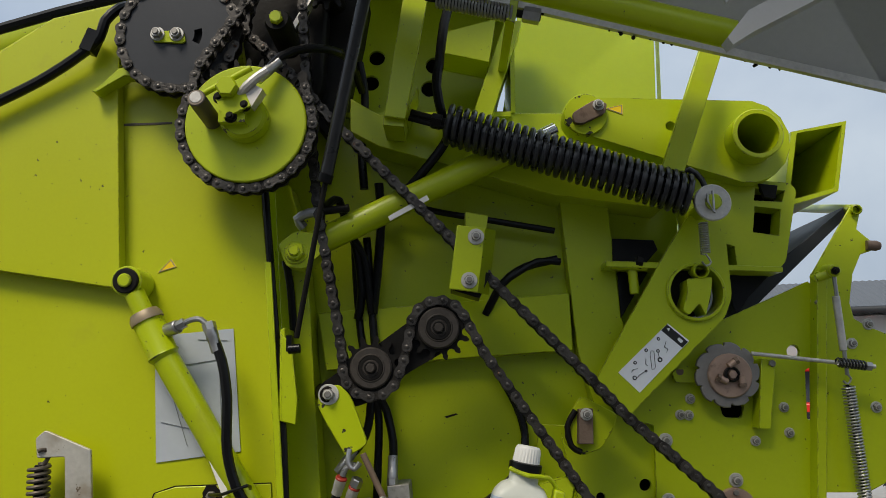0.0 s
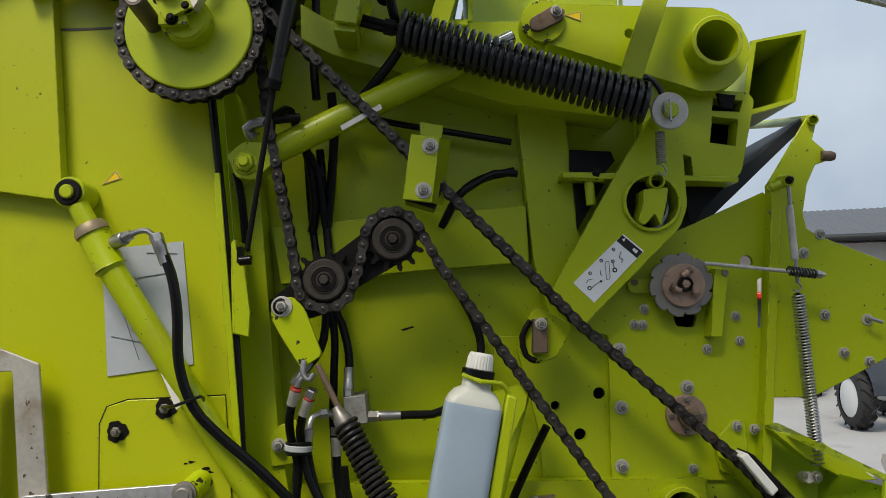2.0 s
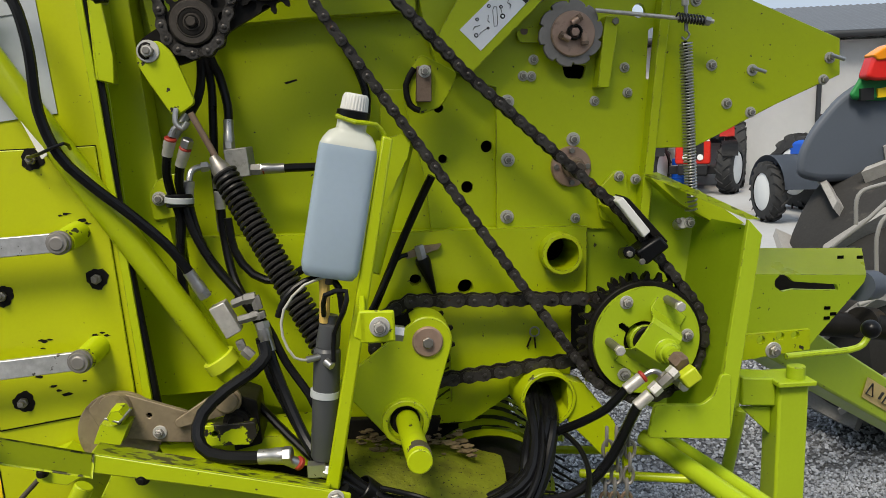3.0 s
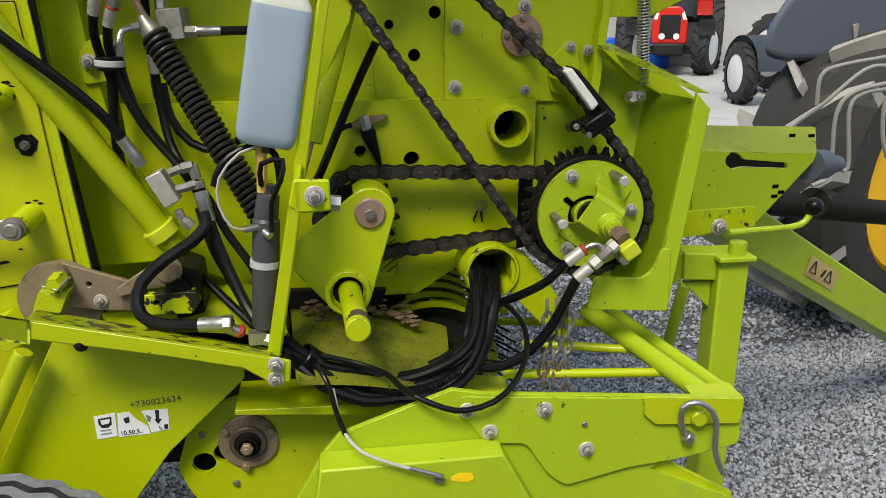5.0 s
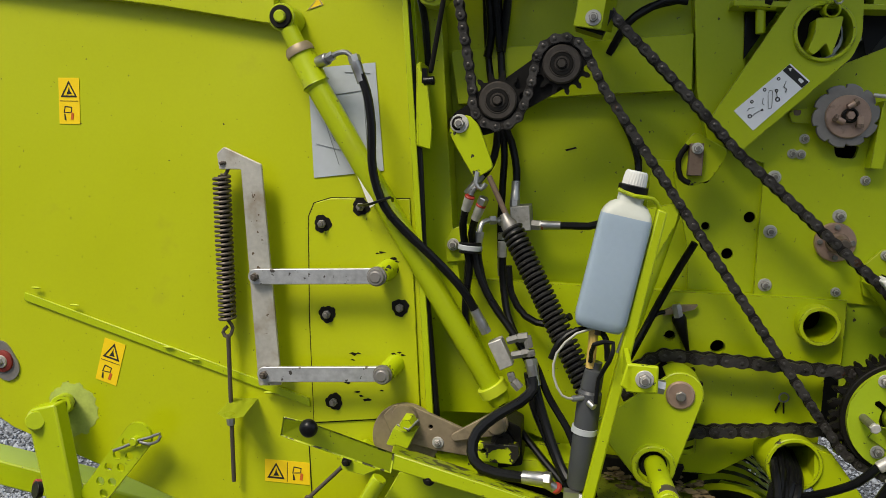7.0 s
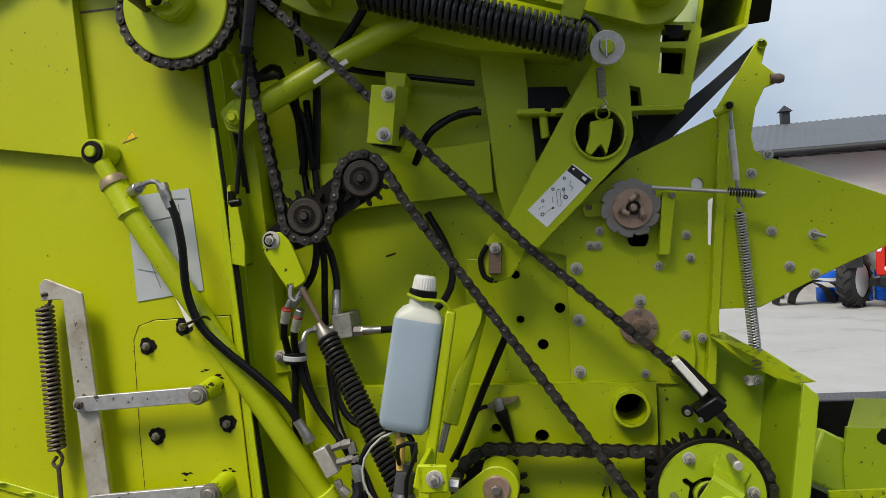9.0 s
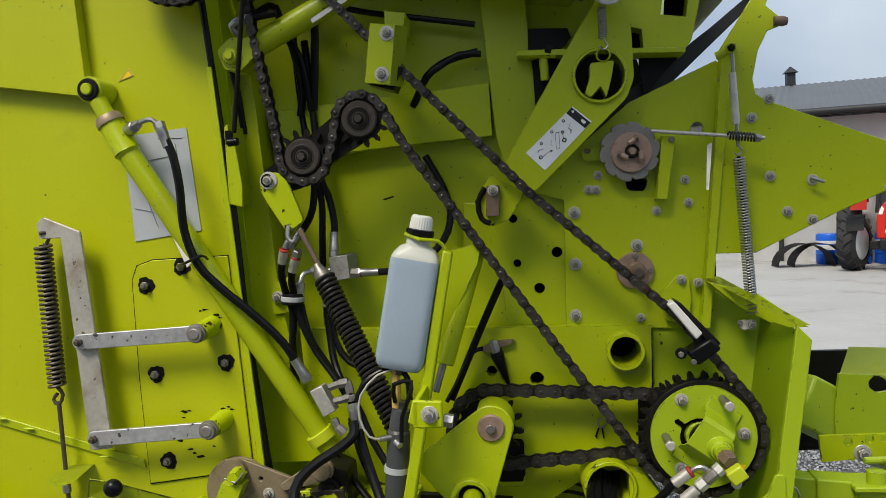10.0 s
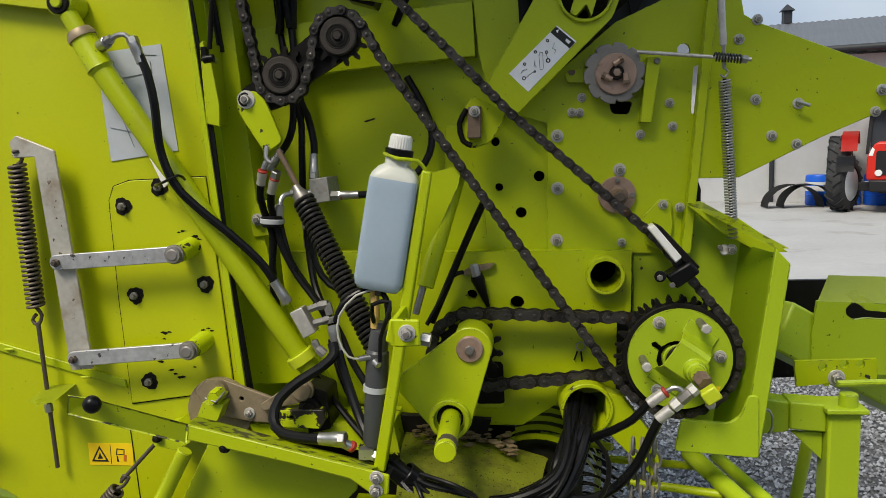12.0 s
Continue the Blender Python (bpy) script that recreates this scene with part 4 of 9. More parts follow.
us = [(-0.233, 2.629)][0]
s = sprocket("dark upper idler sprocket with a bearing", us, 1.60, 0.0531, 13)
ringed(s, "bearing_ring", us, 1.60, 1.575, [(0, 0.04), (0.7, 0.04), (1, 0.034)], M_GREASE_SHADE)
ringed(s, "inner_race", us, 1.59, 1.572, [(0, 0.016), (1, 0.013)], M_CHAIN)
part("shaft", rod((us[0], 1.6, us[1]), (us[0], 1.84, us[1]), 0.025), M_GREASE_SHADE, s)
bs = [(-0.313, 2.493)][0]
tr = thing("tension_roller", "dark roller with a lime bolt head", "roller", (bs[0], 1.5, bs[1]))
ringed(tr, "roller", bs, 1.49, 1.62, [(0, 0.022), (0.1, 0.026), (1, 0.026)], M_GREASE_SHADE)
bolt((bs[0], 1.49, bs[1]), 0.015, M_PAINT, tr, 0.0)
part("arm", beam((bs[0], 1.6, bs[1]), (-0.248, 1.62, 2.643), 0.03, 0.01, up=(0, 1, 0)), M_GALV, tr)
# dark gearbox behind the drums
gb = thing("gearbox", "greasy dark gear housing behind the drums", "gearbox", (-0.33, 1.7, 2.4))
eased(part("housing", slab(rounded([(-0.469, 2.669), (-0.37, 2.722), (-0.294, 2.727), (-0.241, 2.596), (-0.25, 2.412), (-0.309, 2.311), (-0.394, 2.313), (-0.462, 2.507)], 0.02), 1.655, 0.13), M_GREASE_SHADE, gb), 0.008)
# added dark block in place of the deep shade beside the housing
eased(part("shade_block", slab(rounded([(-0.3, 2.7), (-0.16, 2.666), (-0.176, 2.559), (-0.209, 2.41), (-0.237, 2.316), (-0.274, 2.361)], 0.012), 1.70, 0.10), M_GREASE_SHADE, gb), 0.006)

# second chain from the roller bracket to the front gear
rc = [(0.248, 1.208)][0]
sprocket("greasy sprocket behind the bearing bracket", rc, 1.648, 0.0713, 14)
chain("greasy roller chain between bracket and front gear", [(0.69, 1.275), (0.592, 1.28), (0.344, 1.289), (0.236, 1.291), (0.193, 1.268), (0.163, 1.218), (0.177, 1.165), (0.212, 1.136), (0.29, 1.123), (0.379, 1.132), (0.586, 1.152), (0.691, 1.129)], 1.655, pitch=0.03175, r=0.0135)

# ---- front gear ----
fg = thing("drive_gear", "large lime drive gear with a dark toothed rim", "gear", (gc[0], 1.6, gc[1]))
part("toothed_rim", slab(tooth_outline(gc, 0.1258, 31), 1.598, 0.012), M_GREASE_SHADE, fg)
part("second_rim", slab(tooth_outline(gc, 0.111, 22, 0.1), 1.648, 0.016), M_GREASE_SHADE, fg)
part("rim_step", pipe((gc[0], 1.588, gc[1]), (gc[0], 1.604, gc[1]), 0.1175, 0.108, seg=56), M_GREASE_SHADE, fg)
key = [(gc[0] - 0.008 + 0.040 * math.cos(radians(a)), gc[1] + 0.040 * math.sin(radians(a))) for a in range(-190, 131, 16)]
key += [(gc[0] - 0.008 + rr * math.cos(radians(a)), gc[1] + rr * math.sin(radians(a))) for rr, a in ((0.041, 137), (0.058, 138), (0.062, 144), (0.058, 150), (0.041, 152))]
part("disc", slab(circle(gc[0], gc[1], 0.108, 64), 1.578, 0.014, [key]), M_SHADE_PAINT, fg, "lime painted disc")
ringed(fg, "hub", gc, 1.60, 1.574, [(0, 0.034), (0.7, 0.034), (0.72, 0.026), (1, 0.026)], M_GREASE_SHADE)
part("hub_ring", pipe((gc[0] - 0.004, 1.576, gc[1]), (gc[0] - 0.004, 1.60, gc[1]), 0.032, 0.026), M_SHADE_PAINT, fg)
part("axle", rod((gc[0], 1.57, gc[1]), (gc[0], 2.6, gc[1]), 0.03), M_GREASE_SHADE, fg)
# strap bent over the hub: two feet on the disc and a raised flat bridge
u_, w_ = Vector((0.82, 0, -0.57)), Vector((0.57, 0, 0.82))
mid = Vector((gc[0] + 0.004, 0, gc[1] + 0.004))
prof = [(-0.074, 1.574), (-0.052, 1.572), (-0.042, 1.562), (-0.036, 1.540), (-0.028, 1.531), (0.030, 1.531), (0.040, 1.538), (0.047, 1.560), (0.054, 1.572), (0.078, 1.574)]
bm = bmesh.new()
rows = []
for d_, y_ in prof:
    q_ = mid + w_ * d_
    rows.append([bm.verts.new((q_.x + u_.x * sx, y_ + oy, q_.z + u_.z * sx)) for sx, oy in ((-0.036, 0), (0.036, 0), (0.036, 0.006), (-0.036, 0.006))])
for a, b in zip(rows, rows[1:]):
    for i in range(4):
        bm.faces.new((a[i - 1], a[i], b[i], b[i - 1]))
bm.faces.new(rows[0][::-1])
bm.faces.new(rows[-1])
eased(part("dog_plate", bm, M_SHADE_PAINT, fg, "bent lime strap over the hub"), 0.003)
sb = (gc[0] + 0.022, gc[1] - 0.010)
ringed(fg, "swivel_boss", sb, 1.535, 1.495, [(0, 0.030), (0.15, 0.024), (0.5, 0.021), (0.55, 0.017), (1, 0.016)], M_SHADE_PAINT)
part("swivel_neck", hexagon((sb[0] + 0.010, 1.478, sb[1] - 0.012), (sb[0] + 0.003, 1.50, sb[1] - 0.004), 0.017), M_RUST, fg, "rusty hexagon")
eased(part("swivel_block", box((sb[0] + 0.017, 1.466, sb[1] - 0.030), (0.034, 0.026, 0.030), rot=Matrix.Rotation(radians(-35), 4, 'Y')), M_TOUCH, fg), 0.004)
for px, pz, long_ in ((0.660, 1.288, 0), (0.745, 1.290, 1), (0.789, 1.213, 0), (0.625, 1.208, 1), (0.657, 1.137, 0), (0.756, 1.128, 1)):
    px, pz = gc[0] + (px - 0.705) * 0.97, gc[1] + (pz - 1.206) * 0.97
    if long_:
        part("stud", rod((px, 1.515, pz), (px, 1.59, pz), 0.0085), M_NUT, fg, "threaded steel stud")
        ob_ = bolt((px, 1.516, pz), 0.0115, M_GALV, fg)
    else:
        bolt((px, 1.578, pz), 0.0105, None, fg, 0.0135)
part("triangle_mark", slab([(gc[0] + 0.062, gc[1] - 0.058), (gc[0] + 0.084, gc[1] - 0.058), (gc[0] + 0.078, gc[1] - 0.076)], 1.5774, 0.0008), M_YELLOW, fg, "yellow triangle mark")

# chain guide block above the gear
cg = thing("chain_guide", "pale plastic chain guide in a black holder", "chain guide", (0.69, 1.59, 1.44))
eased(part("slide_rail", slab([(0.636, 1.486), (0.65, 1.493), (0.706, 1.425), (0.693, 1.412)], 1.57, 0.05), M_CAP, cg, "cream plastic slide rail"), 0.003)
eased(part("backing_strip", slab([(0.652, 1.495), (0.665, 1.488), (0.743, 1.403), (0.732, 1.393), (0.703, 1.422)], 1.575, 0.055), M_GREASE_SHADE, cg), 0.002)
eased(part("holder", slab([(0.672, 1.386), (0.721, 1.418), (0.742, 1.394), (0.695, 1.359)], 1.56, 0.06), M_BLACK, cg, "black holder block"), 0.006)
part("holder_lug", rod((0.66, 1.56, 1.387), (0.669, 1.62, 1.376), 0.012), M_BLACK, cg)
for p in [(0.659, 1.385), (0.684, 1.369)]:
    bolt((p[0], 1.558, p[1]), 0.007, None, cg)
part("arm", slab([(0.658, 1.484), (0.738, 1.407), (0.72, 1.375), (0.646, 1.465)], 1.62, 0.11), M_PAINT, cg)

# chain guide plate in the middle, over the rising chain
mg = thing("guide_plate", "lime folded plate with two bolts and washers", "bracket", (0.06, 1.58, 2.03))
eased(part("plate", slab([(0.034, 2.1), (0.089, 2.093), (0.073, 1.967), (0.017, 1.975)], 1.57, 0.006), M_PAINT, mg))
bm = bmesh.new()
bm.faces.new([bm.verts.new(v) for v in [(0.089, 1.57, 2.092), (0.111, 1.6, 2.095), (0.094, 1.6, 1.966), (0.072, 1.57, 1.967)]])
bmesh.ops.solidify(bm, geom=bm.faces[:], thickness=0.005)
part("folded_edge", bm, M_PAINT, mg)
eased(part("tab", slab([(0.051, 2.143), (0.098, 2.135), (0.093, 2.095), (0.051, 2.102)], 1.645, 0.08), M_PAINT, mg))
part("slide_block", slab([(0.024, 2.019), (0.099, 2.007), (0.076, 1.958), (0.021, 1.975)], 1.585, 0.06), M_BLACK, mg)
for p in [(0.07, 2.076), (0.056, 1.991)]:
    bolt((p[0], 1.57, p[1]), 0.011, None, mg, 0.016)

# ---- springs and struts in the upper part ----
sp = thing("tension_spring", "thick black coil spring under the upper lever", "spring", (0.256, 1.6, 2.247))
pa, pb = (0.013, 1.6, 2.316), (0.493, 1.585, 2.159)
part("coil", coil(pa, pb, 0.037, 0.0062, 33), M_BSPRING, sp)
part("core_tube", rod(pa, pb, 0.022), M_BSPRING, sp)
part("end_rod", rod((-0.072, 1.61, 2.348), (0.018, 1.6, 2.318), 0.007), M_GREASE_SHADE, sp)
part("second_end_rod", rod((-0.066, 1.61, 2.333), (0.018, 1.6, 2.306), 0.006), M_GREASE_SHADE, sp)
part("end_nut", hexagon((-0.017, 1.605, 2.325), (0.004, 1.605, 2.32), 0.016), M_GREASE_SHADE, sp)
part("end_hook", sweep(smooth_path([(0.472, 1.59, 2.199), (0.492, 1.58, 2.211), (0.516, 1.58, 2.19), (0.525, 1.58, 2.161)]), 0.006), M_BSPRING, sp)
eye = thing("spring_pin", "lime pin with a bright steel washer and split pin", "pin", (0.534, 1.58, 2.143))
ec = (0.533, 1.578, 2.142)
part("washer", pipe((ec[0], 1.572, ec[2]), (ec[0], 1.578, ec[2]), 0.0365, 0.016), M_GALV, eye, "bright steel washer")
part("pin", rod((ec[0], 1.562, ec[2]), (ec[0], 1.70, ec[2]), 0.0155), M_PAINT, eye)
part("split_pin", sweep([Vector(v) for v in [(0.52, 1.565, 2.157), (0.519, 1.56, 2.141), (0.53, 1.56, 2.119), (0.531, 1.565, 2.163)]], 0.0025), M_STEEL, eye)
ss = thing("hook_spring", "small dull steel hook spring below the pin", "spring", (0.519, 1.6, 2.079))
part("coil", coil((0.52, 1.6, 2.108), (0.521, 1.6, 2.045), 0.0085, 0.0018, 14, per=10, seg=5), M_STEEL, ss)
part("hook", sweep(smooth_path([(0.521, 1.6, 2.045), (0.531, 1.6, 2.028), (0.521, 1.6, 2.021), (0.517, 1.61, 2.03)]), 0.002), M_STEEL, ss)
us_ = thing("compression_spring", "bright small coil spring under the hood tube", "spring", (0.078, 1.55, 2.542))
part("coil", coil((-0.005, 1.5, 2.536), (0.144, 1.5, 2.502), 0.0155, 0.0026, 24, per=12, seg=6), M_STEEL, us_)
part("guide_rod", rod((-0.026, 1.5, 2.541), (0.199, 1.5, 2.495), 0.008), M_GREASE_SHADE, us_)
part("end_nut", hexagon((0.164, 1.5, 2.503), (0.197, 1.5, 2.496), 0.016), M_STEEL, us_)
part("end_plate", slab([(0.14, 2.529), (0.156, 2.525), (0.147, 2.48), (0.13, 2.487)], 1.49, 0.26), M_PAINT, us_)
gs = thing("gas_strut", "black gas strut that holds the hood up", "gas strut", (-0.212, 1.5, 2.182))
part("cylinder", rod((-0.129, 1.42, 2.533), (-0.212, 1.49, 2.169), 0.0125), M_BSPRING, gs)
part("rod", rod((-0.21, 1.49, 2.174), (-0.268, 1.545, 1.881), 0.0052), M_GREASE_SHADE, gs)
part("collar", rod((-0.209, 1.488, 2.183), (-0.215, 1.492, 2.165), 0.0145), M_BLACK, gs)
part("ball_end", rod((-0.283, 1.545, 1.86), (-0.26, 1.545, 1.862), 0.009), M_BLACK, gs)
part("clip", box((-0.281, 1.55, 1.871), (0.01, 0.02, 0.03)), M_BLACK, gs)
part("ball_stud", rod((-0.271, 1.54, 1.862), (-0.283, 1.61, 1.864), 0.006), M_STEEL, gs)
tabp = thing("strut_anchor", "narrow lime anchor plate below the gas strut", "bracket", (-0.292, 1.6, 1.799))
eased(part("plate", slab([(-0.306, 1.892), (-0.285, 1.874), (-0.271, 1.768), (-0.273, 1.721), (-0.3, 1.728)], 1.585, 0.01), M_PAINT, tabp))
eased(part("fold", slab([(-0.309, 1.899), (-0.3, 1.905), (-0.293, 1.724), (-0.305, 1.729)], 1.59, 0.1), M_PAINT, tabp))

# hood: raised cover with its tube, struts and stiffening rib
hood = thing("hood", "raised grey plastic side cover with lime tube frame", "cover", (0.3, 1.5, 2.6))
# outer corners lie out of view, placed to shade the recess
hp = [(-0.395, 1.52, 2.672), (-0.217, 1.52, 2.631), (0.841, 1.5, 2.348), (1.082, 1.5, 2.288)] + [(1.65, 1.0, 2.85), (-0.44, 0.38, 3.33)]
bm = bmesh.new()
bm.faces.new([bm.verts.new(v) for v in hp])
bmesh.ops.solidify(bm, geom=bm.faces[:], thickness=-0.02)
eased(part("cover_panel", bm, M_ALU, hood), 0.006)
part("frame_tube", rod((-0.103, 1.36, 2.551), (0.516, 1.36, 2.39), 0.025, seg=24), M_PAINT, hood, "lime round tube")
part("edge_strip", beam((-0.117, 1.51, 2.597), (0.965, 1.48, 2.306), 0.016, 0.012), M_GALV, hood)
part("rib", slab([(0.452, 2.321), (0.488, 2.366), (0.645, 2.449), (0.762, 2.507), (0.776, 2.476), (0.659, 2.416), (0.493, 2.33), (0.46, 2.309)], 1.22, 0.03), M_ALU, hood)
part("second_rib", slab([(0.462, 2.389), (0.565, 2.472), (0.658, 2.545), (0.655, 2.548), (0.562, 2.475), (0.459, 2.394)], 1.24, 0.006), M_ALU, hood)
eased(part("left_stay", slab([(-0.064, 2.623), (-0.013, 2.622), (-0.067, 2.311), (-0.109, 2.317)], 1.555, 0.012), M_PAINT, hood, "lime flat stay with scratches"))
eased(part("right_stay", slab([(0.535, 2.481), (0.578, 2.47), (0.482, 2.204), (0.438, 2.214)], 1.575, 0.014), M_PAINT, hood))
part("stay_lug", slab([(-0.112, 2.335), (-0.065, 2.325), (-0.044, 2.386), (-0.059, 2.392), (-0.071, 2.3), (-0.112, 2.304)], 1.57, 0.1), M_PAINT, hood)
eased(part("corner_box", slab([(-0.194, 2.608), (-0.142, 2.616), (-0.099, 2.617), (-0.101, 2.547), (-0.152, 2.548), (-0.193, 2.554)], 1.40, 0.1), M_CREAM, hood, "cream painted corner bracket"), 0.004)
for p in [(-0.146, 2.563), (-0.128, 2.558)]:
    bolt((p[0], 1.405, p[1]), 0.010, M_GREASE_SHADE, hood, nut=True)
for i in range(22):
    f = random.random()
    q = Vector((-0.014, 1.47, 2.55)).lerp(Vector((0.754, 1.47, 2.354)), f)
    bm = bmesh.new()
    bmesh.ops.create_icosphere(bm, subdivisions=1, radius=random.uniform(0.002, 0.005), matrix=Matrix.Translation(q + Vector((0, 0.03, random.uniform(0, 0.014)))))
    part("mud_speck", bm, M_GREASE_SHADE, hood)

# ---- upper hydraulic cylinder ----
def cylinder_(label, p, q, r, end, rod_r=0.014, split=0.8, mat=None):
    """A hydraulic cylinder: barrel from p towards q, rod beyond the split."""
    p, q = Vector(p), Vector(q)
    th = thing("hydraulic_cylinder", label, "hydraulic cylinder", p)
    m = p.lerp(q, split)
    part("barrel", lathe(p, m, [(0, r * 0.9), (0.01, r), (0.97, r), (0.975, r * 1.07), (1, r * 1.07)], seg=28), mat or M_PAINT, th)
    part("piston_rod", rod(m, q, rod_r), M_CHROME, th, "chromed rod")
    return th


uc = cylinder_("lime hydraulic cylinder slanting up behind the chain", (-0.258, 1.63, 2.072), (0.244, 1.66, 2.324), 0.027, None, split=0.82)
eased(part("base_eye", slab(rounded([(-0.319, 2.068), (-0.287, 2.095), (-0.236, 2.091), (-0.224, 2.057), (-0.268, 2.018), (-0.302, 2.025)], 0.008), 1.595, 0.05), M_PAINT, uc))
bolt((-0.283, 1.595, 2.052), 0.021, M_PAINT, uc, 0.024)
part("label_strip", slab([(-0.103, 2.124), (-0.026, 2.167), (-0.021, 2.158), (-0.099, 2.115)], 1.599, 0.004), M_CAP, uc, "white strip label")
part("elbow", sweep(smooth_path([(-0.274, 1.62, 2.107), (-0.284, 1.61, 2.123), (-0.26, 1.6, 2.132), (-0.237, 1.6, 2.135)]), 0.010), M_STEEL, uc)
part("hose_end", rod((-0.239, 1.6, 2.135), (-0.18, 1.6, 2.142), 0.008), M_GREASE_SHADE, uc)

# upper lever fittings
up = thing("lever_bracket", "rusty steel bracket with bolt on the upper lever", "bracket", (0.309, 1.64, 2.356))
eased(part("bracket_plate", slab(rounded([(0.276, 2.35), (0.322, 2.378), (0.349, 2.37), (0.344, 2.349), (0.295, 2.325), (0.278, 2.329)], 0.006), 1.635, 0.018), M_RUST, up))
bolt((0.33, 1.635, 2.366), 0.010, None, up, 0.012)
part("cam_disc", rod((lev[0][0], 1.645, lev[0][1]), (lev[0][0], 1.70, lev[0][1]), 0.046), M_CHIP, up)

# red-brown horn end, rods and springs at the front
hn = thing("horn_cap", "red-brown plastic cap on the wing plate", "cap", (0.902, 1.7, 2.077))
part("cap", lathe((0.89, 1.7, 2.078), (0.918, 1.7, 2.076), [(0, 0.010), (0.7, 0.011), (1, 0.008)]), M_RUST, hn)
part("roll_tube", pipe((0.873, 1.69, 2.152), (1.202, 2.9, 2.436), 0.011, 0.008), M_PAINT, hn)
rd = thing("pull_rod", "steel pull rod with turnbuckle and long spring", "rod", (0.793, 1.64, 1.904))
part("rod", rod((0.79, 1.645, 2.015), (0.801, 1.65, 1.809), 0.004), M_STEEL, rd)
part("turnbuckle", rod((0.79, 1.645, 1.965), (0.798, 1.65, 1.857), 0.0075), M_GALV, rd)
part("eye_bolt", rod((0.785, 1.63, 2.014), (0.804, 1.71, 2.027), 0.012), M_PAINT, rd)
bolt((0.785, 1.63, 2.014), 0.009, M_GREASE_SHADE, rd, nut=True)
part("lever_tube", rod((0.76, 1.66, 2.003), (0.791, 1.65, 2.013), 0.009), M_PAINT, rd)
part("tie_rod", rod((0.626, 1.68, 1.854), (0.853, 1.64, 1.825), 0.0042), M_GALV, rd, "bright tie rod")
part("small_spring", coil((0.779, 1.642, 1.834), (0.833, 1.64, 1.827), 0.0085, 0.002, 9, per=10, seg=5), M_BSPRING, rd)
part("nut", hexagon((0.833, 1.64, 1.827), (0.844, 1.64, 1.825), 0.009), M_STEEL, rd)
ls = thing("return_spring", "long dull steel coil spring", "spring", (0.809, 1.65, 1.64))
part("coil", coil((0.803, 1.655, 1.788), (0.826, 1.665, 1.48), 0.0115, 0.0021, 52, per=10, seg=5), M_STEEL, ls)
part("coil_end", coil((0.826, 1.665, 1.48), (0.829, 1.67, 1.452), 0.0115, 0.0021, 3, per=10, seg=5), M_STEEL, ls)
part("hook", sweep(smooth_path([(0.802, 1.655, 1.812), (0.81, 1.655, 1.803), (0.803, 1.655, 1.792), (0.794, 1.655, 1.798)]), 0.0022), M_STEEL, ls)
part("core", rod((0.804, 1.66, 1.79), (0.828, 1.67, 1.467), 0.004), M_GREASE_SHADE, ls)
part("spool", rod((0.814, 1.675, 1.425), (0.829, 1.74, 1.414), 0.012), M_GALV, ls)
bolt((0.828, 1.675, 1.426), 0.010, None, ls, 0.012)
bolt((0.804, 1.675, 1.43), 0.007, None, ls)
kn = thing("adjuster_knob", "worn steel star knob with a wing nut", "knob", (0.58, 1.69, 1.812))
kc = [(0.58, 1.812)][0]
star = []
for i in range(10):
    for f, rr in ((0.0, 0.0655), (0.30, 0.0665), (0.62, 0.0645), (0.86, 0.0615), (0.90, 0.0575), (0.97, 0.0590)):
        a = -2 * math.pi * (i + f) / 10 + 0.35
        star.append((kc[0] + rr * math.cos(a), kc[1] + rr * math.sin(a)))
eased(part("star_disc", slab(star, 1.69, 0.010), M_WORN, kn), 0.002)
part("copper_disc", rod((kc[0] + 0.003, 1.683, kc[1] - 0.002), (kc[0] + 0.003, 1.70, kc[1] - 0.002), 0.0445, seg=40), M_COPPER, kn, "reddish worn disc")
part("hub", pipe((kc[0] + 0.004, 1.672, kc[1]), (kc[0] + 0.004, 1.69, kc[1]), 0.0155, 0.0115), M_GREASE_SHADE, kn)
part("hub_nut", hexagon((kc[0] + 0.004, 1.670, kc[1]), (kc[0] + 0.004, 1.69, kc[1]), 0.0095), M_COPPER, kn)
for a in (88, 208, 328):
    d0 = Vector((math.cos(radians(a)), 0, math.sin(radians(a))))
    d1 = Vector((math.cos(radians(a - 55)), 0, math.sin(radians(a - 55))))
    b0 = Vector((kc[0] + 0.004, 1.674, kc[1])) + d0 * 0.022
    part("wing", rod(b0 - d1 * 0.010, b0 + d1 * 0.013, 0.0062), M_COPPER, kn)
    part("wing_nut", hexagon(b0 + d1 * 0.006, b0 + d1 * 0.013, 0.0082), M_RUST, kn)
part("shaft", rod((kc[0], 1.69, kc[1]), (kc[0], 1.74, kc[1]), 0.015), M_GREASE_SHADE, kn)
part("pointer", slab(rounded([(0.474, 1.818), (0.488, 1.826), (0.524, 1.828), (0.521, 1.797), (0.480, 1.797)], 0.006), 1.712, 0.012), M_CHIP, kn)
part("pointer_slot", slab(rounded([(0.481, 1.823), (0.498, 1.824), (0.496, 1.812), (0.484, 1.812)], 0.005), 1.711, 0.002), M_RUST, kn)
bk = thing("folded_bracket", "lime folded bracket bolted beside the knob", "bracket", (0.657, 1.7, 1.782))
eased(part("plate", slab([(0.65, 1.844), (0.679, 1.843), (0.659, 1.704), (0.635, 1.705)], 1.69, 0.04), M_PAINT, bk))
bolt((0.67, 1.69, 1.834), 0.008, None, bk)
hc = [(0.589, 1.546)][0]
fb = thing("flange_bearing", "rusty round flange bearing on the front sheet", "bearing", (hc[0], 1.71, hc[1]))
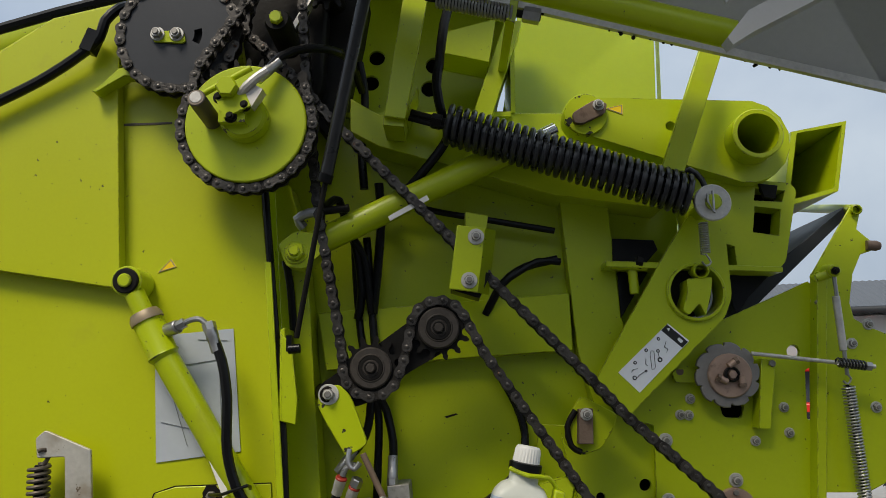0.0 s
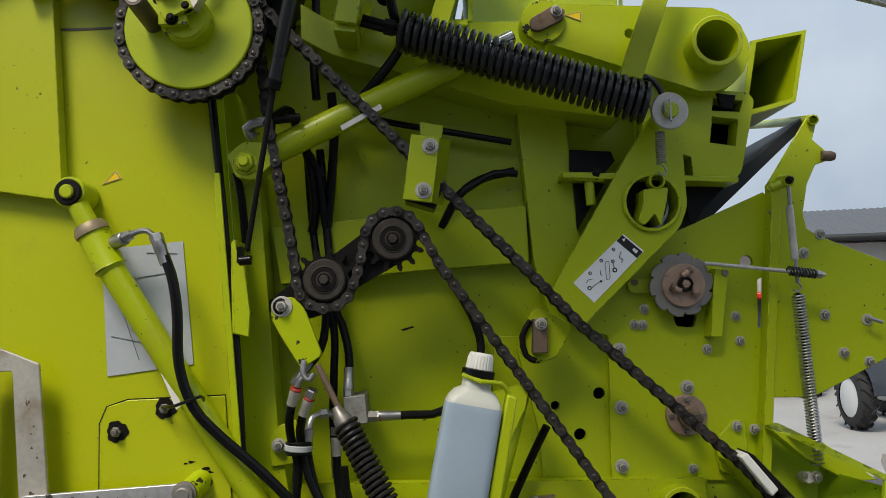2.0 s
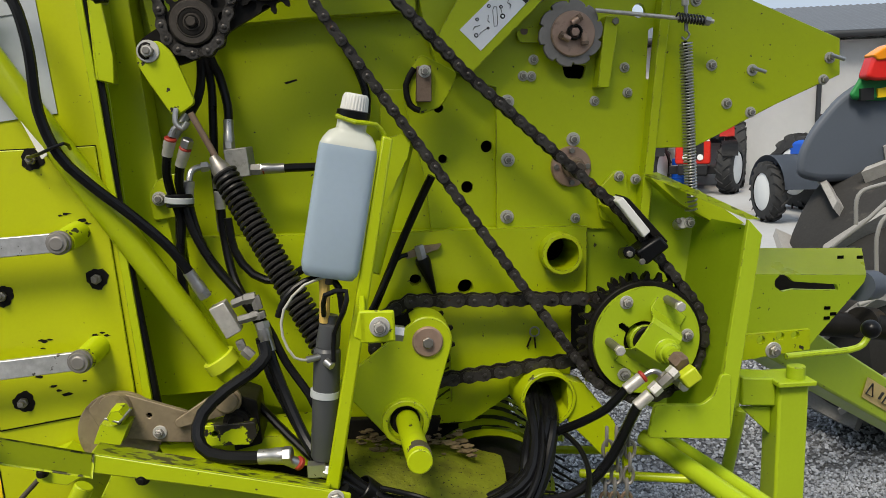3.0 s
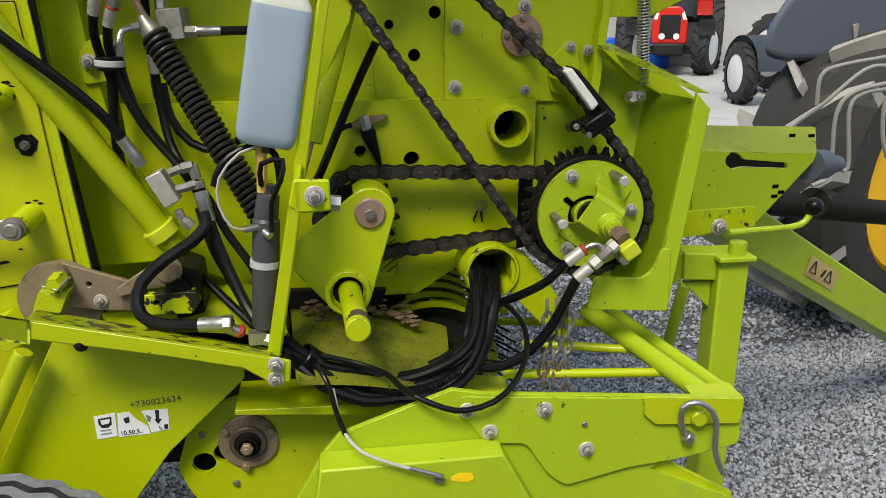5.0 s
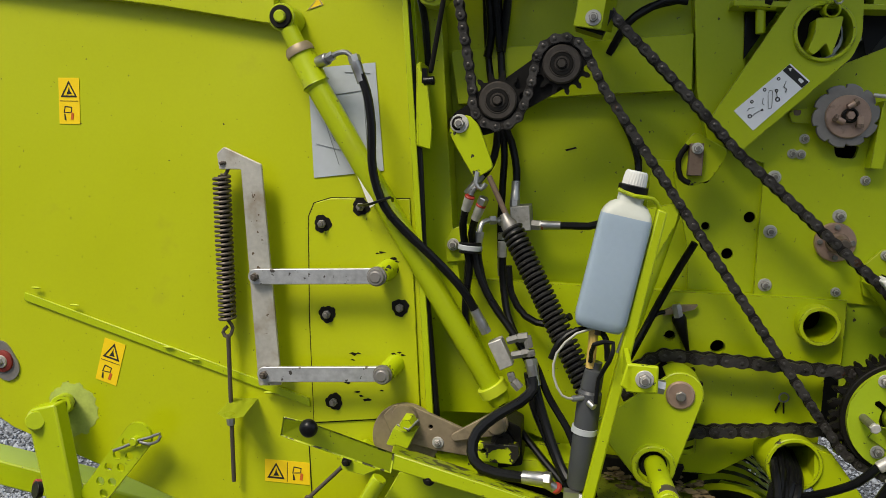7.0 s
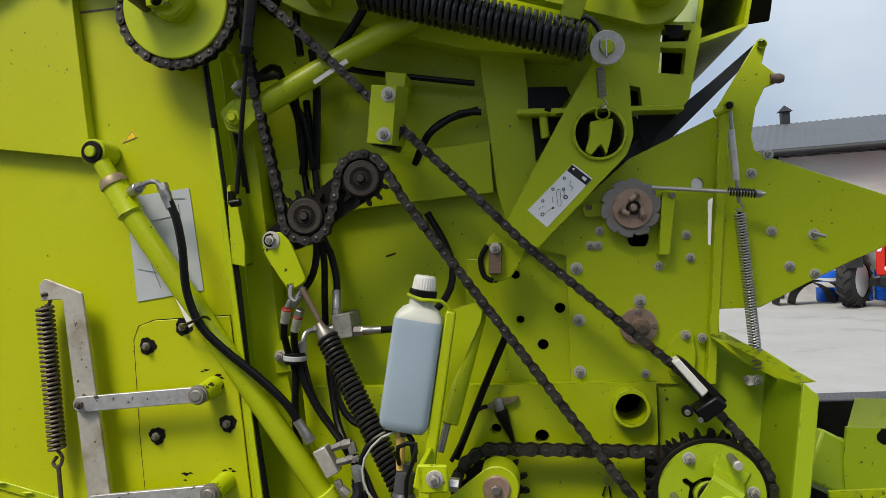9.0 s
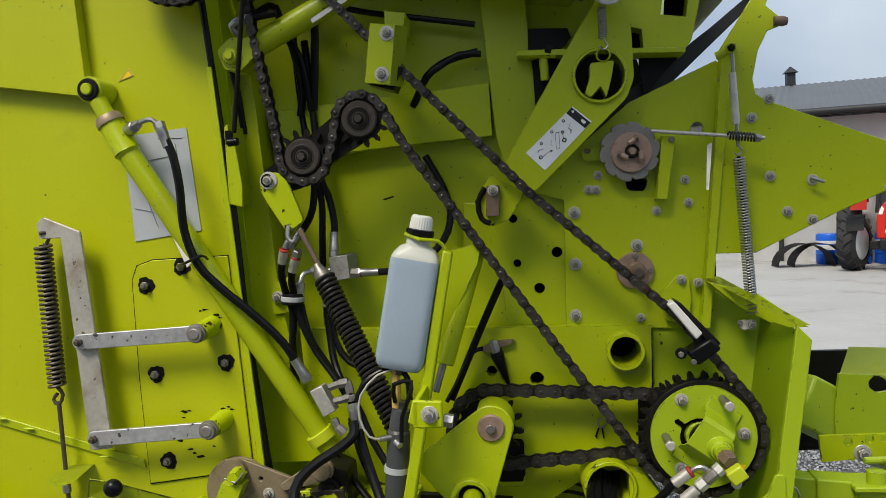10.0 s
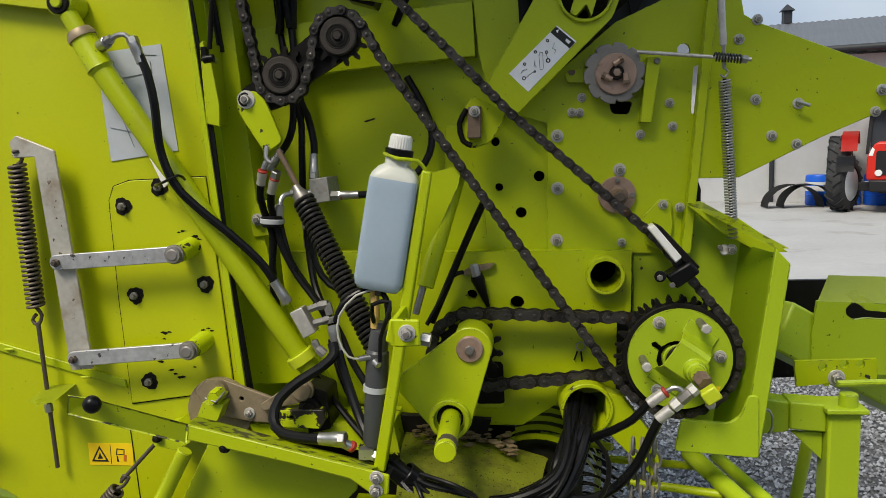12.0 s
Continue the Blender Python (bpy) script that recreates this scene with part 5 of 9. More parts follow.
part("flange", rod((hc[0], 1.716, hc[1]), (hc[0], 1.73, hc[1]), 0.042, seg=32), M_COPPER, fb)
ringed(fb, "hub", hc, 1.72, 1.66, [(0, 0.022), (0.4, 0.022), (0.45, 0.016), (1, 0.014)], M_RUST)
bolt((hc[0], 1.662, hc[1]), 0.013, M_BROWN, fb)
for a in (90, 180, 0, 270):
    bolt((hc[0] + 0.033 * math.cos(radians(a)), 1.716, hc[1] + 0.033 * math.sin(radians(a))), 0.007, None, fb)
lg = thing("lug_plate", "small lime lug plate with two bolts", "bracket", (0.691, 1.71, 1.503))
eased(part("plate", slab(rounded([(0.642, 1.492), (0.681, 1.535), (0.705, 1.534), (0.711, 1.477), (0.701, 1.414), (0.652, 1.434)], 0.006), 1.714, 0.012), M_PAINT, lg))
for p in [(0.689, 1.523), (0.725, 1.516)]:
    bolt((p[0], 1.714, p[1]), 0.009, None, lg, 0.011)
pe = thing("pivot_end", "lime pivot shaft end with split sleeve in the arm", "pivot", (0.527, 1.67, 1.979))
part("sleeve", pipe((0.524, 1.64, 2.017), (0.529, 1.7, 2.027), 0.016, 0.012), M_CHIP, pe)
eased(part("fork", slab(rounded([(0.496, 2.002), (0.547, 2.005), (0.541, 1.969), (0.529, 1.927), (0.518, 1.952), (0.496, 1.929), (0.484, 1.938), (0.495, 1.972)], 0.005), 1.645, 0.06), M_PAINT, pe), 0.003)
part("dark_core", rod((0.51, 1.7, 1.978), (0.515, 1.77, 1.987), 0.05), M_GREASE_SHADE, pe)
ab = thing("stop_bracket", "rusty steel stop with a bolt on the arm foot", "bracket", (0.276, 1.63, 1.712))
eased(part("block", slab([(0.266, 1.747), (0.293, 1.748), (0.292, 1.681), (0.263, 1.681)], 1.622, 0.024), M_RUST, ab))
bolt((0.28, 1.622, 1.737), 0.0095, None, ab, 0.012)
part("band", sweep(smooth_path([(0.262, 1.64, 1.744), (0.245, 1.64, 1.713), (0.252, 1.64, 1.676), (0.271, 1.64, 1.665)]), 0.006), M_GREASE_SHADE, ab)
tn = thing("cross_tie", "lime cross tie with a threaded nut", "tie", (0.388, 1.68, 2.032))
part("bar", rod((0.35, 1.68, 2.035), (0.425, 1.68, 2.03), 0.007), M_PAINT, tn)
part("nut", hexagon((0.401, 1.68, 2.042), (0.415, 1.68, 2.038), 0.014), M_GREASE_SHADE, tn)
part("screw", rod((0.397, 1.69, 2.027), (0.4, 1.69, 1.977), 0.010), M_PAINT, tn)
eased(part("clip", slab([(0.669, 2.209), (0.71, 2.204), (0.702, 2.175), (0.679, 2.178)], 1.684, 0.012), M_GREASE_SHADE, tn))

# bolts of the frame sheets
for px, y, sz, ws in (([(0.457, 1.681), (0.457, 1.563), (0.454, 1.445), (0.595, 1.602)], 1.728, 0.0105, 0.0145),
                      ([(0.703, 1.746), (0.71, 1.695), (0.64, 1.679), (0.512, 1.764), (0.49, 1.732), (0.507, 1.731), (0.6, 1.437), (0.786, 1.965), (0.775, 1.625), (0.766, 1.593)], 1.728, 0.0085, 0.0105),
                      ([(0.879, 1.746), (0.914, 1.668), (0.966, 1.649), (0.842, 1.874), (0.879, 1.913)], 1.703, 0.009, 0.0115),
                      ([(1.135, 1.757), (1.124, 1.713)], 1.703, 0.009, 0.011),
                      ([(0.78, 1.959)], 1.703, 0.008, 0.0)):
    for p in px:
        bolt((p[0], y, p[1]), sz, None, baler, ws)
for p in [(0.967, 1.735), (1.136, 1.758)]:
    w = bolt((p[0], 1.703, p[1]), 0.008, None, baler, 0.012)
    part("wing_nut", rod((p[0] - 0.012, 1.68, p[1] + 0.004), (p[0] + 0.016, 1.675, p[1] - 0.006), 0.004), M_STEEL, baler)



# ---- rear side: cylinder, link bars, springs, labels ----
lc = thing("hydraulic_cylinder", "lime hydraulic cylinder along the tailgate with dusty barrel", "hydraulic cylinder", (-0.589, 1.55, 1.989))
c0, c1, c2 = Vector((-0.589, 1.548, 1.989)), Vector((-0.518, 1.555, 1.852)), Vector((-0.106, 1.615, 1.169))
a0 = c0.lerp(c1, 0.45)
part("eye", pipe((c0.x, 1.535, c0.z), (c0.x, 1.60, c0.z), 0.029, 0.014), M_PAINT, lc)
part("eye_pin", rod((c0.x, 1.522, c0.z), (c0.x, 1.612, c0.z), 0.013), M_PAINT, lc)
part("pin_washer", pipe((c0.x, 1.528, c0.z), (c0.x, 1.534, c0.z), 0.024, 0.012), M_GREASE_SHADE, lc)
part("rod_end", rod(c0.lerp(c1, 0.15), a0, 0.019), M_PAINT, lc)
part("gland", lathe(a0.lerp(c0, 0.06), a0.lerp(c1, 0.18), [(0, 0.026), (0.5, 0.031), (1, 0.031)]), M_TAN, lc, "tan gland ring")
part("head", lathe(a0, c1, [(0, 0.027), (0.05, 0.028), (0.95, 0.028), (1, 0.030)], seg=28), M_CHIP, lc)
part("barrel", lathe(c1, c2, [(0, 0.030), (0.01, 0.0245), (0.985, 0.0245), (1, 0.022)], seg=28), M_PAINT, lc)
part("strip_label", slab([(-0.432, 1.677), (-0.419, 1.682), (-0.386, 1.601), (-0.396, 1.593)], 1.556, 0.006), M_CAP, lc, "white strip label")
part("weld_ring", pipe(c2.lerp(c1, 0.06), c2.lerp(c1, 0.03), 0.033, 0.02), M_TOUCH, lc)
part("port", rod((-0.514, 1.55, 1.896), (-0.485, 1.53, 1.903), 0.013), M_STEEL, lc)
part("elbow_nut", hexagon((-0.487, 1.53, 1.902), (-0.472, 1.528, 1.91), 0.0095), M_STEEL, lc)
part("elbow", sweep(smooth_path([(-0.49, 1.53, 1.901), (-0.461, 1.525, 1.914), (-0.442, 1.525, 1.915), (-0.428, 1.525, 1.902)]), 0.0055), M_STEEL, lc, "bright elbow fitting")


def hose(label, pts, r=0.0095, ends=(), mat=None, group="hydraulic hoses", cat="hose", nm="hose", seg=10):
    """A hose along points; ends: which ends carry a steel ferrule."""
    h_ = thing(nm, label, cat, pts[0], group=group)
    pth = smooth_path(pts)
    part("tube", sweep(pth, r, seg), mat or M_BLACK, h_)
    for e in ends:
        a, b = (pth[0], pth[min(3, len(pth) - 1)]) if e == 0 else (pth[-1], pth[max(-4, -len(pth))])
        d = (b - a).normalized()
        part("ferrule", lathe(a - d * 0.012, a + d * 0.034, [(0, r * 0.8), (0.05, r * 1.25), (0.4, r * 1.25), (0.45, r * 1.15), (1, r * 1.15)]), M_STEEL, h_, "crimped steel ferrule")
        part("hose_nut", hexagon(a - d * 0.024, a - d * 0.010, r * 1.35), M_STEEL, h_)
    return h_


hose("black hydraulic hose from the tailgate cylinder", [(-0.42, 1.525, 1.887), (-0.398, 1.52, 1.838), (-0.386, 1.52, 1.77), (-0.383, 1.525, 1.676), (-0.358, 1.53, 1.6), (-0.311, 1.54, 1.545), (-0.25, 1.55, 1.489), (-0.19, 1.565, 1.423), (-0.15, 1.575, 1.353)], 0.0095, (0, 1))
hose("black hydraulic hose behind the link arms", [(-0.321, 1.68, 2.049), (-0.31, 1.68, 2), (-0.3, 1.69, 1.891)], 0.008)
tie = thing("cable_tie", "black cable tie round hose and cylinder", "cable tie", (-0.385, 1.54, 1.605))
part("loop", sweep(smooth_path([(-0.428, 1.58, 1.596), (-0.389, 1.53, 1.603), (-0.341, 1.51, 1.62), (-0.345, 1.55, 1.61)]), 0.003), M_BLACK, tie)


def sheet(name, label, category, outline, y, mat, group="", th=0.0012):
    t = thing(name, label, category, (outline[0][0], y, outline[0][1]), group=group)
    part("backing", slab(outline, y, th), mat, t)
    return t


def mark(parent, outline, y, mat=None, name="printed_mark"):
    return part(name, slab(outline, y, 0.0006), mat or M_INK, parent)


pl = sheet("drawing_label", "faded grey sheet label with a printed drawing", "label", [(-0.554, 1.89), (-0.402, 1.904), (-0.379, 1.672), (-0.538, 1.652)], 1.6025, M_GREYLAB)
for seg_ in ([(-0.518, 1.789), (-0.48, 1.682)], [(-0.495, 1.795), (-0.463, 1.698)], [(-0.47, 1.883), (-0.413, 1.881)], [(-0.495, 1.834), (-0.425, 1.845)],
             [(-0.429, 1.869), (-0.414, 1.687)], [(-0.544, 1.856), (-0.491, 1.734)], [(-0.533, 1.727), (-0.455, 1.71)]):
    part("printed_line", beam((seg_[0][0], 1.602, seg_[0][1]), (seg_[1][0], 1.602, seg_[1][1]), 0.0025, 0.0008, up=(0, 1, 0)), M_INKGREY, pl)

# link bars
lb = thing("link_bars", "galvanised flat bar with two pivoting link arms", "linkage", (-0.644, 1.49, 1.453))
eased(part("bar", slab(rounded([(-0.714, 1.701), (-0.698, 1.715), (-0.615, 1.681), (-0.569, 1.208), (-0.621, 1.203), (-0.66, 1.669), (-0.709, 1.667)], 0.004), 1.489, 0.008), M_OLDBAR, lb, "dull galvanised flat bar"))
for px in ([(-0.622, 1.444), (-0.357, 1.459)], [(-0.602, 1.233), (-0.341, 1.253)]):
    eased(part("link_arm", slab(capsule(px[0], px[1], 0.0165, 0.0165), 1.474, 0.010), M_SPANGLE, lb, "scratched zinc link arm"))
    bolt((px[0][0], 1.474, px[0][1]), 0.010, M_BROWN, lb, nut=True)
    part("pin_head", lathe((px[1][0], 1.458, px[1][1]), (px[1][0], 1.476, px[1][1]), [(0, 0.010), (0.12, 0.0125), (0.14, 0.0165), (0.3, 0.0178), (0.6, 0.0178), (0.62, 0.0205), (1, 0.0205)]), M_WORN, lb)
    part("boss", lathe((px[1][0] + 0.004, 1.484, px[1][1]), (px[1][0] + 0.022, 1.605, px[1][1] + 0.020), [(0, 0.019), (0.15, 0.021), (0.85, 0.021), (0.95, 0.026), (1, 0.03)]), M_CHIP, lb, "lime boss with chipped paint")
pushed(lb, (0.05, -0.089, 1.712), 1.041)
tsg = thing("tension_spring", "brown steel coil spring with a threaded rod", "spring", (-0.702, 1.5, 1.51))
part("coil", coil((-0.707, 1.497, 1.655), (-0.698, 1.503, 1.341), 0.0165, 0.0036, 31, per=14), M_BROWN, tsg)
part("core", rod((-0.707, 1.497, 1.655), (-0.698, 1.503, 1.341), 0.008), M_GREASE_SHADE, tsg)
part("top_hook", sweep(smooth_path([(-0.702, 1.497, 1.653), (-0.692, 1.497, 1.668), (-0.696, 1.49, 1.682), (-0.705, 1.483, 1.679)]), 0.004), M_BROWN, tsg)
part("bottom_eye", sweep(smooth_path([(-0.698, 1.503, 1.341), (-0.686, 1.503, 1.324), (-0.697, 1.503, 1.301), (-0.709, 1.503, 1.313), (-0.699, 1.503, 1.326)]), 0.004), M_BROWN, tsg)
part("threaded_rod", rod((-0.697, 1.503, 1.309), (-0.691, 1.515, 0.969), 0.0048), M_BROWN, tsg)
part("nut", hexagon((-0.696, 1.51, 1.12), (-0.695, 1.51, 1.102), 0.009), M_STEEL, tsg)
pushed(tsg, (0.05, -0.089, 1.712), 1.041)
br = thing("rod_bracket", "small lime bracket welded to the tailgate", "bracket", (-0.703, 1.56, 1.127))
bm = bmesh.new()
bm.faces.new([bm.verts.new(v) for v in [(-0.723, 1.5, 1.129), (-0.697, 1.49, 1.121), (-0.662, 1.5, 1.126), (-0.672, 1.604, 1.135), (-0.737, 1.604, 1.132), (-0.73, 1.56, 1.131)]])
bmesh.ops.solidify(bm, geom=bm.faces[:], thickness=0.007)
part("plate", bm, M_TOUCH, br)

# flaked paint round the bosses
rng = random.Random(21)
for x, z in [(-0.39, 1.49), (-0.38, 1.493), (-0.351, 1.48), (-0.345, 1.474), (-0.347, 1.266), (-0.336, 1.27), (-0.327, 1.264), (-0.44, 1.259), (-0.429, 1.261), (-0.453, 1.192), (-0.431, 1.172), (-0.421, 1.163), (-0.407, 1.155), (-0.374, 1.179), (-0.443, 1.245)]:
    n_ = 9
    s_ = rng.uniform(0.0025, 0.0065)
    ol = [(x + s_ * rng.uniform(0.5, 1.5) * 1.4 * math.cos(2 * math.pi * i / n_), z + s_ * rng.uniform(0.4, 1.1) * 0.7 * math.sin(2 * math.pi * i / n_)) for i in range(n_)]
    part("paint_chip", slab(ol, 1.5984, 0.001), M_GREASE_SHADE, baler)

# cover bolts with dark washers
cb = []
for p in [(-0.428, 1.592), (-0.516, 1.551), (-0.503, 1.347), (-0.335, 1.372), (-0.485, 1.145)]:
    t = thing("cover_bolt", "zinc bolt on a dark worn washer", "bolt", (p[0], 1.596, p[1]), group="cover bolts")
    part("washer", slab([(p[0] + (0.0195 + 0.0017 * math.sin(0.8 * i + 9 * p[1]) + 0.0013 * math.sin(2.1 * i + 20 * p[0])) * math.cos(i * math.pi / 12), p[1] + (0.0195 + 0.0017 * math.sin(0.8 * i + 9 * p[1]) + 0.0013 * math.sin(2.1 * i + 20 * p[0])) * math.sin(i * math.pi / 12)) for i in range(24)], 1.5975, 0.003), M_GREASE_SHADE, t)
    bolt((p[0], 1.5945, p[1]), 0.0105, None, t, 0.0, nut=True)
bolt((-0.45, 1.59, 0.752), 0.012, M_GREASE_SHADE, baler, 0.014)
bolt((-0.953, 1.59, 0.84), 0.010, M_GREASE_SHADE, baler)

# pictogram labels
def warning(label, c, w, hgt, y, rot=0.0, upright=True, group="warning labels"):
    """A yellow two-field pictogram label: a black triangle with a mark, and a line drawing."""
    t = thing("warning_label", label, "warning label", (c[0], y, c[1]), group=group)
    ca, sa = math.cos(radians(rot)), math.sin(radians(rot))

    def at(pts, sc=1.0):
        return [(c[0] + x * ca - z * sa, c[1] + x * sa + z * ca) for x, z in pts]
    part("backing", slab(at([(-w / 2, -hgt / 2), (w / 2, -hgt / 2), (w / 2, hgt / 2), (-w / 2, hgt / 2)]), y, 0.001), M_YELLOW, t)
    f = min(w, hgt) * 0.40
    ox, oz = (0, hgt / 4) if upright else (-w / 4, 0)
    tri_o = [(ox - f, oz - f * 0.85), (ox + f, oz - f * 0.85), (ox, oz + f * 0.95)]
    tri_i = [(ox - f * 0.70, oz - f * 0.66), (ox + f * 0.70, oz - f * 0.66), (ox, oz + f * 0.62)]
    part("triangle", slab(at(tri_o), y - 0.0005, 0.0006, [at(tri_i)]), M_INK, t)
    mark(t, at([(ox - f * 0.3, oz - f * 0.55), (ox + f * 0.35, oz - f * 0.5), (ox + f * 0.1, oz - f * 0.1), (ox + f * 0.02, oz + f * 0.3), (ox - f * 0.08, oz - f * 0.1)]), y - 0.0006)
    qx, qz = (0, -hgt / 4) if upright else (w / 4, 0)
    sq = [(-0.7, -0.1), (0.3, 0.0), (0.35, 0.6), (-0.55, 0.7)]
    si = [(-0.58, -0.0), (0.2, 0.09), (0.24, 0.5), (-0.45, 0.58)]
    part("drawn_box", slab(at([(qx + a * f, qz + b * f) for a, b in sq]), y - 0.0005, 0.0006, [at([(qx + a * f, qz + b * f) for a, b in si])]), M_INK, t)
    mark(t, at([(qx + a * f, qz + b * f) for a, b in ((0.15, -0.75), (0.45, -0.8), (0.55, -0.1), (0.25, 0.05))]), y - 0.0007, M_ORANGE)
    mark(t, at([(qx + a * f, qz + b * f) for a, b in ((-0.6, -0.8), (-0.35, -0.85), (-0.5, -0.2), (-0.62, -0.2))]), y - 0.0007)
    mark(t, at([(-w / 2 + 0.003, -0.0006), (w / 2 - 0.003, -0.0006), (w / 2 - 0.003, 0.0006), (-w / 2 + 0.003, 0.0006)] if upright else [(-0.0006, -hgt / 2 + 0.003), (0.0006, -hgt / 2 + 0.003), (0.0006, hgt / 2 - 0.003), (-0.0006, hgt / 2 - 0.003)]), y - 0.0007)
    return t


warning("yellow upright hazard pictogram label on the tailgate", [(-1.135, 1.812)][0], 0.053, 0.106, 1.6035)
warning("yellow slanted hazard pictogram label below the rib", [(-1.046, 1.196)][0], 0.056, 0.106, 1.6035, rot=-15)
warning("yellow wide hazard pictogram label near the lower edge", [(-0.599, 0.964)][0], 0.110, 0.054, 1.6035, upright=False)
for nm_, px, y in (("small yellow triangle sticker on the tailgate", [(-0.557, 2.014), (-0.531, 2.043), (-0.519, 2.026)], 1.6035), ("small yellow triangle sticker on the upper lever", [(0.347, 2.364), (0.384, 2.373), (0.384, 2.35)], 1.6505)):
    t = thing("triangle_sticker", nm_, "sticker", (px[0][0], y, px[0][1]), group="triangle stickers")
    part("backing", slab(px, y, 0.001), M_YELLOW, t)
    cx, cz = sum(p[0] for p in px) / 3, sum(p[1] for p in px) / 3
    ol = [(cx + (p[0] - cx) * 0.9, cz + (p[1] - cz) * 0.9) for p in px]
    il = [(cx + (p[0] - cx) * 0.75, cz + (p[1] - cz) * 0.75) for p in px]
    part("border", slab(ol, y - 0.0005, 0.0006, [il]), M_INKGREY, t)

# instruction label on the pivot arm
il_ = sheet("instruction_label", "white instruction label with small drawings on the pivot arm", "label", [(0.457, 1.914), (0.498, 1.879), (0.394, 1.777), (0.353, 1.817)], 1.6625, M_WHITE)
mark(il_, [(0.455, 1.912), (0.495, 1.877), (0.483, 1.865), (0.443, 1.9)], 1.662)
mark(il_, [(0.454, 1.904), (0.461, 1.905), (0.458, 1.898)], 1.6614, M_WHITE)
mark(il_, [(0.477, 1.886), (0.486, 1.879), (0.481, 1.874), (0.474, 1.881)], 1.6614, M_WHITE)


def on_label(u, v):
    """A spot on the instruction label: shares of its width and of its length."""
    return (0.457 + 0.041 * u - 0.104 * v, 1.914 - 0.035 * u - 0.097 * v)


def label_line(pts, w=0.0014):
    for a, b in zip(pts, pts[1:]):
        (x0, z0), (x1, z1) = on_label(*a), on_label(*b)
        part("printed_line", beam((x0, 1.662, z0), (x1, 1.662, z1), w, 0.0008, up=(0, 1, 0)), M_INK, il_)


def label_ring(u, v, rr, fill=0.6):
    x, z = on_label(u, v)
    part("printed_ring", pipe((x, 1.6616, z), (x, 1.6624, z), rr, rr * fill), M_INK, il_)


for u, v in ((0.16, 0.26), (0.14, 0.50), (0.18, 0.74)):
    label_ring(u, v, 0.0036, 0.7)
label_line([(0.42, 0.22), (0.52, 0.30), (0.66, 0.29), (0.72, 0.34)], 0.0022)
label_ring(0.46, 0.40, 0.0036, 0.45)
label_line([(0.50, 0.42), (0.66, 0.46)], 0.003)
label_ring(0.74, 0.48, 0.0050, 0.5)
label_line([(0.28, 0.46), (0.36, 0.44), (0.80, 0.60), (0.84, 0.63), (0.78, 0.66), (0.34, 0.51), (0.28, 0.46)])
label_line([(0.36, 0.60), (0.48, 0.66), (0.58, 0.66)], 0.0025)
label_line([(0.40, 0.78), (0.30, 0.84), (0.34, 0.88)], 0.0022)
label_line([(0.66, 0.74), (0.60, 0.84), (0.62, 0.88)])
label_ring(0.68, 0.73, 0.0026, 0.4)
label_ring(0.56, 0.91, 0.0044, 0.55)

# ---- oil bottle, its stand, pump and hoses ----
def place(p, rot):
    return Matrix.Translation(p) @ Matrix.Rotation(radians(rot), 4, 'Y')


bt = thing("oil_bottle", "milky plastic oil bottle with bluish oil and white cap", "bottle", (0.089, 1.45, 1.393))
b0 = Vector((0.0925, 1.445, 1.387))
b1 = Vector((0.1375, 1.445, 1.622))
tilt = math.degrees(math.atan2(b1.x - b0.x, b1.z - b0.z))
blen = (b1 - b0).length
mb = place(b0, tilt)
bm = bmesh.new()
rows = []
for s_, kx, ky in ((0, 0.041, 0.026), (0.008, 0.0465, 0.032), (0.022, 0.0495, 0.036), (blen * 0.5, 0.0492, 0.0355), (blen - 0.03, 0.0488, 0.035), (blen - 0.018, 0.0478, 0.034), (blen - 0.008, 0.044, 0.031), (blen + 0.004, 0.036, 0.024), (blen + 0.010, 0.025, 0.022), (blen + 0.035, 0.024, 0.024)):
    n = 32
    ring = []
    for i in range(n):
        a = 2 * math.pi * i / n
        e = 0.38 if s_ < blen else 0.8
        ring.append(bm.verts.new(mb @ Vector((kx * math.copysign(abs(math.cos(a)) ** e, math.cos(a)), ky * math.copysign(abs(math.sin(a)) ** e, math.sin(a)), s_))))
    rows.append(ring)
for a, b in zip(rows, rows[1:]):
    for i in range(n):
        bm.faces.new((a[i - 1], a[i], b[i], b[i - 1]))
bm.faces.new(rows[0][::-1])
bm.faces.new(rows[-1])
body = part("body", bm, M_BOTTLE, bt, smooth=50)
body.data.materials.append(M_MILKY)
for poly in body.data.polygons:
    if (Vector(poly.center) - b0).dot((b1 - b0).normalized()) > blen - 0.022:
        poly.material_index = 1
part("collar", lathe(mb @ Vector((0, 0, blen + 0.026)), mb @ Vector((0, 0, blen + 0.042)), [(0, 0.022), (0.1, 0.028), (0.9, 0.028), (1, 0.024)]), M_BLACK, bt, "black rubber collar")
bm = bmesh.new()
rows = []
for s_, kr, rb_ in ((0.040, 0.0225, 0), (0.042, 0.0232, 1), (0.062, 0.0218, 1), (0.066, 0.0205, 0), (0.069, 0.018, 0)):
    rows.append([bm.verts.new(mb @ Vector(((kr - 0.0012 * rb_ * (i % 4 // 2)) * math.cos(i * math.pi / 52), (kr - 0.0012 * rb_ * (i % 4 // 2)) * math.sin(i * math.pi / 52), blen + s_))) for i in range(104)])
for a, b in zip(rows, rows[1:]):
    for i in range(104):
        bm.faces.new((a[i - 1], a[i], b[i], b[i - 1]))
bm.faces.new(rows[-1])
part("cap", bm, M_CAP, bt, "ribbed white screw cap")
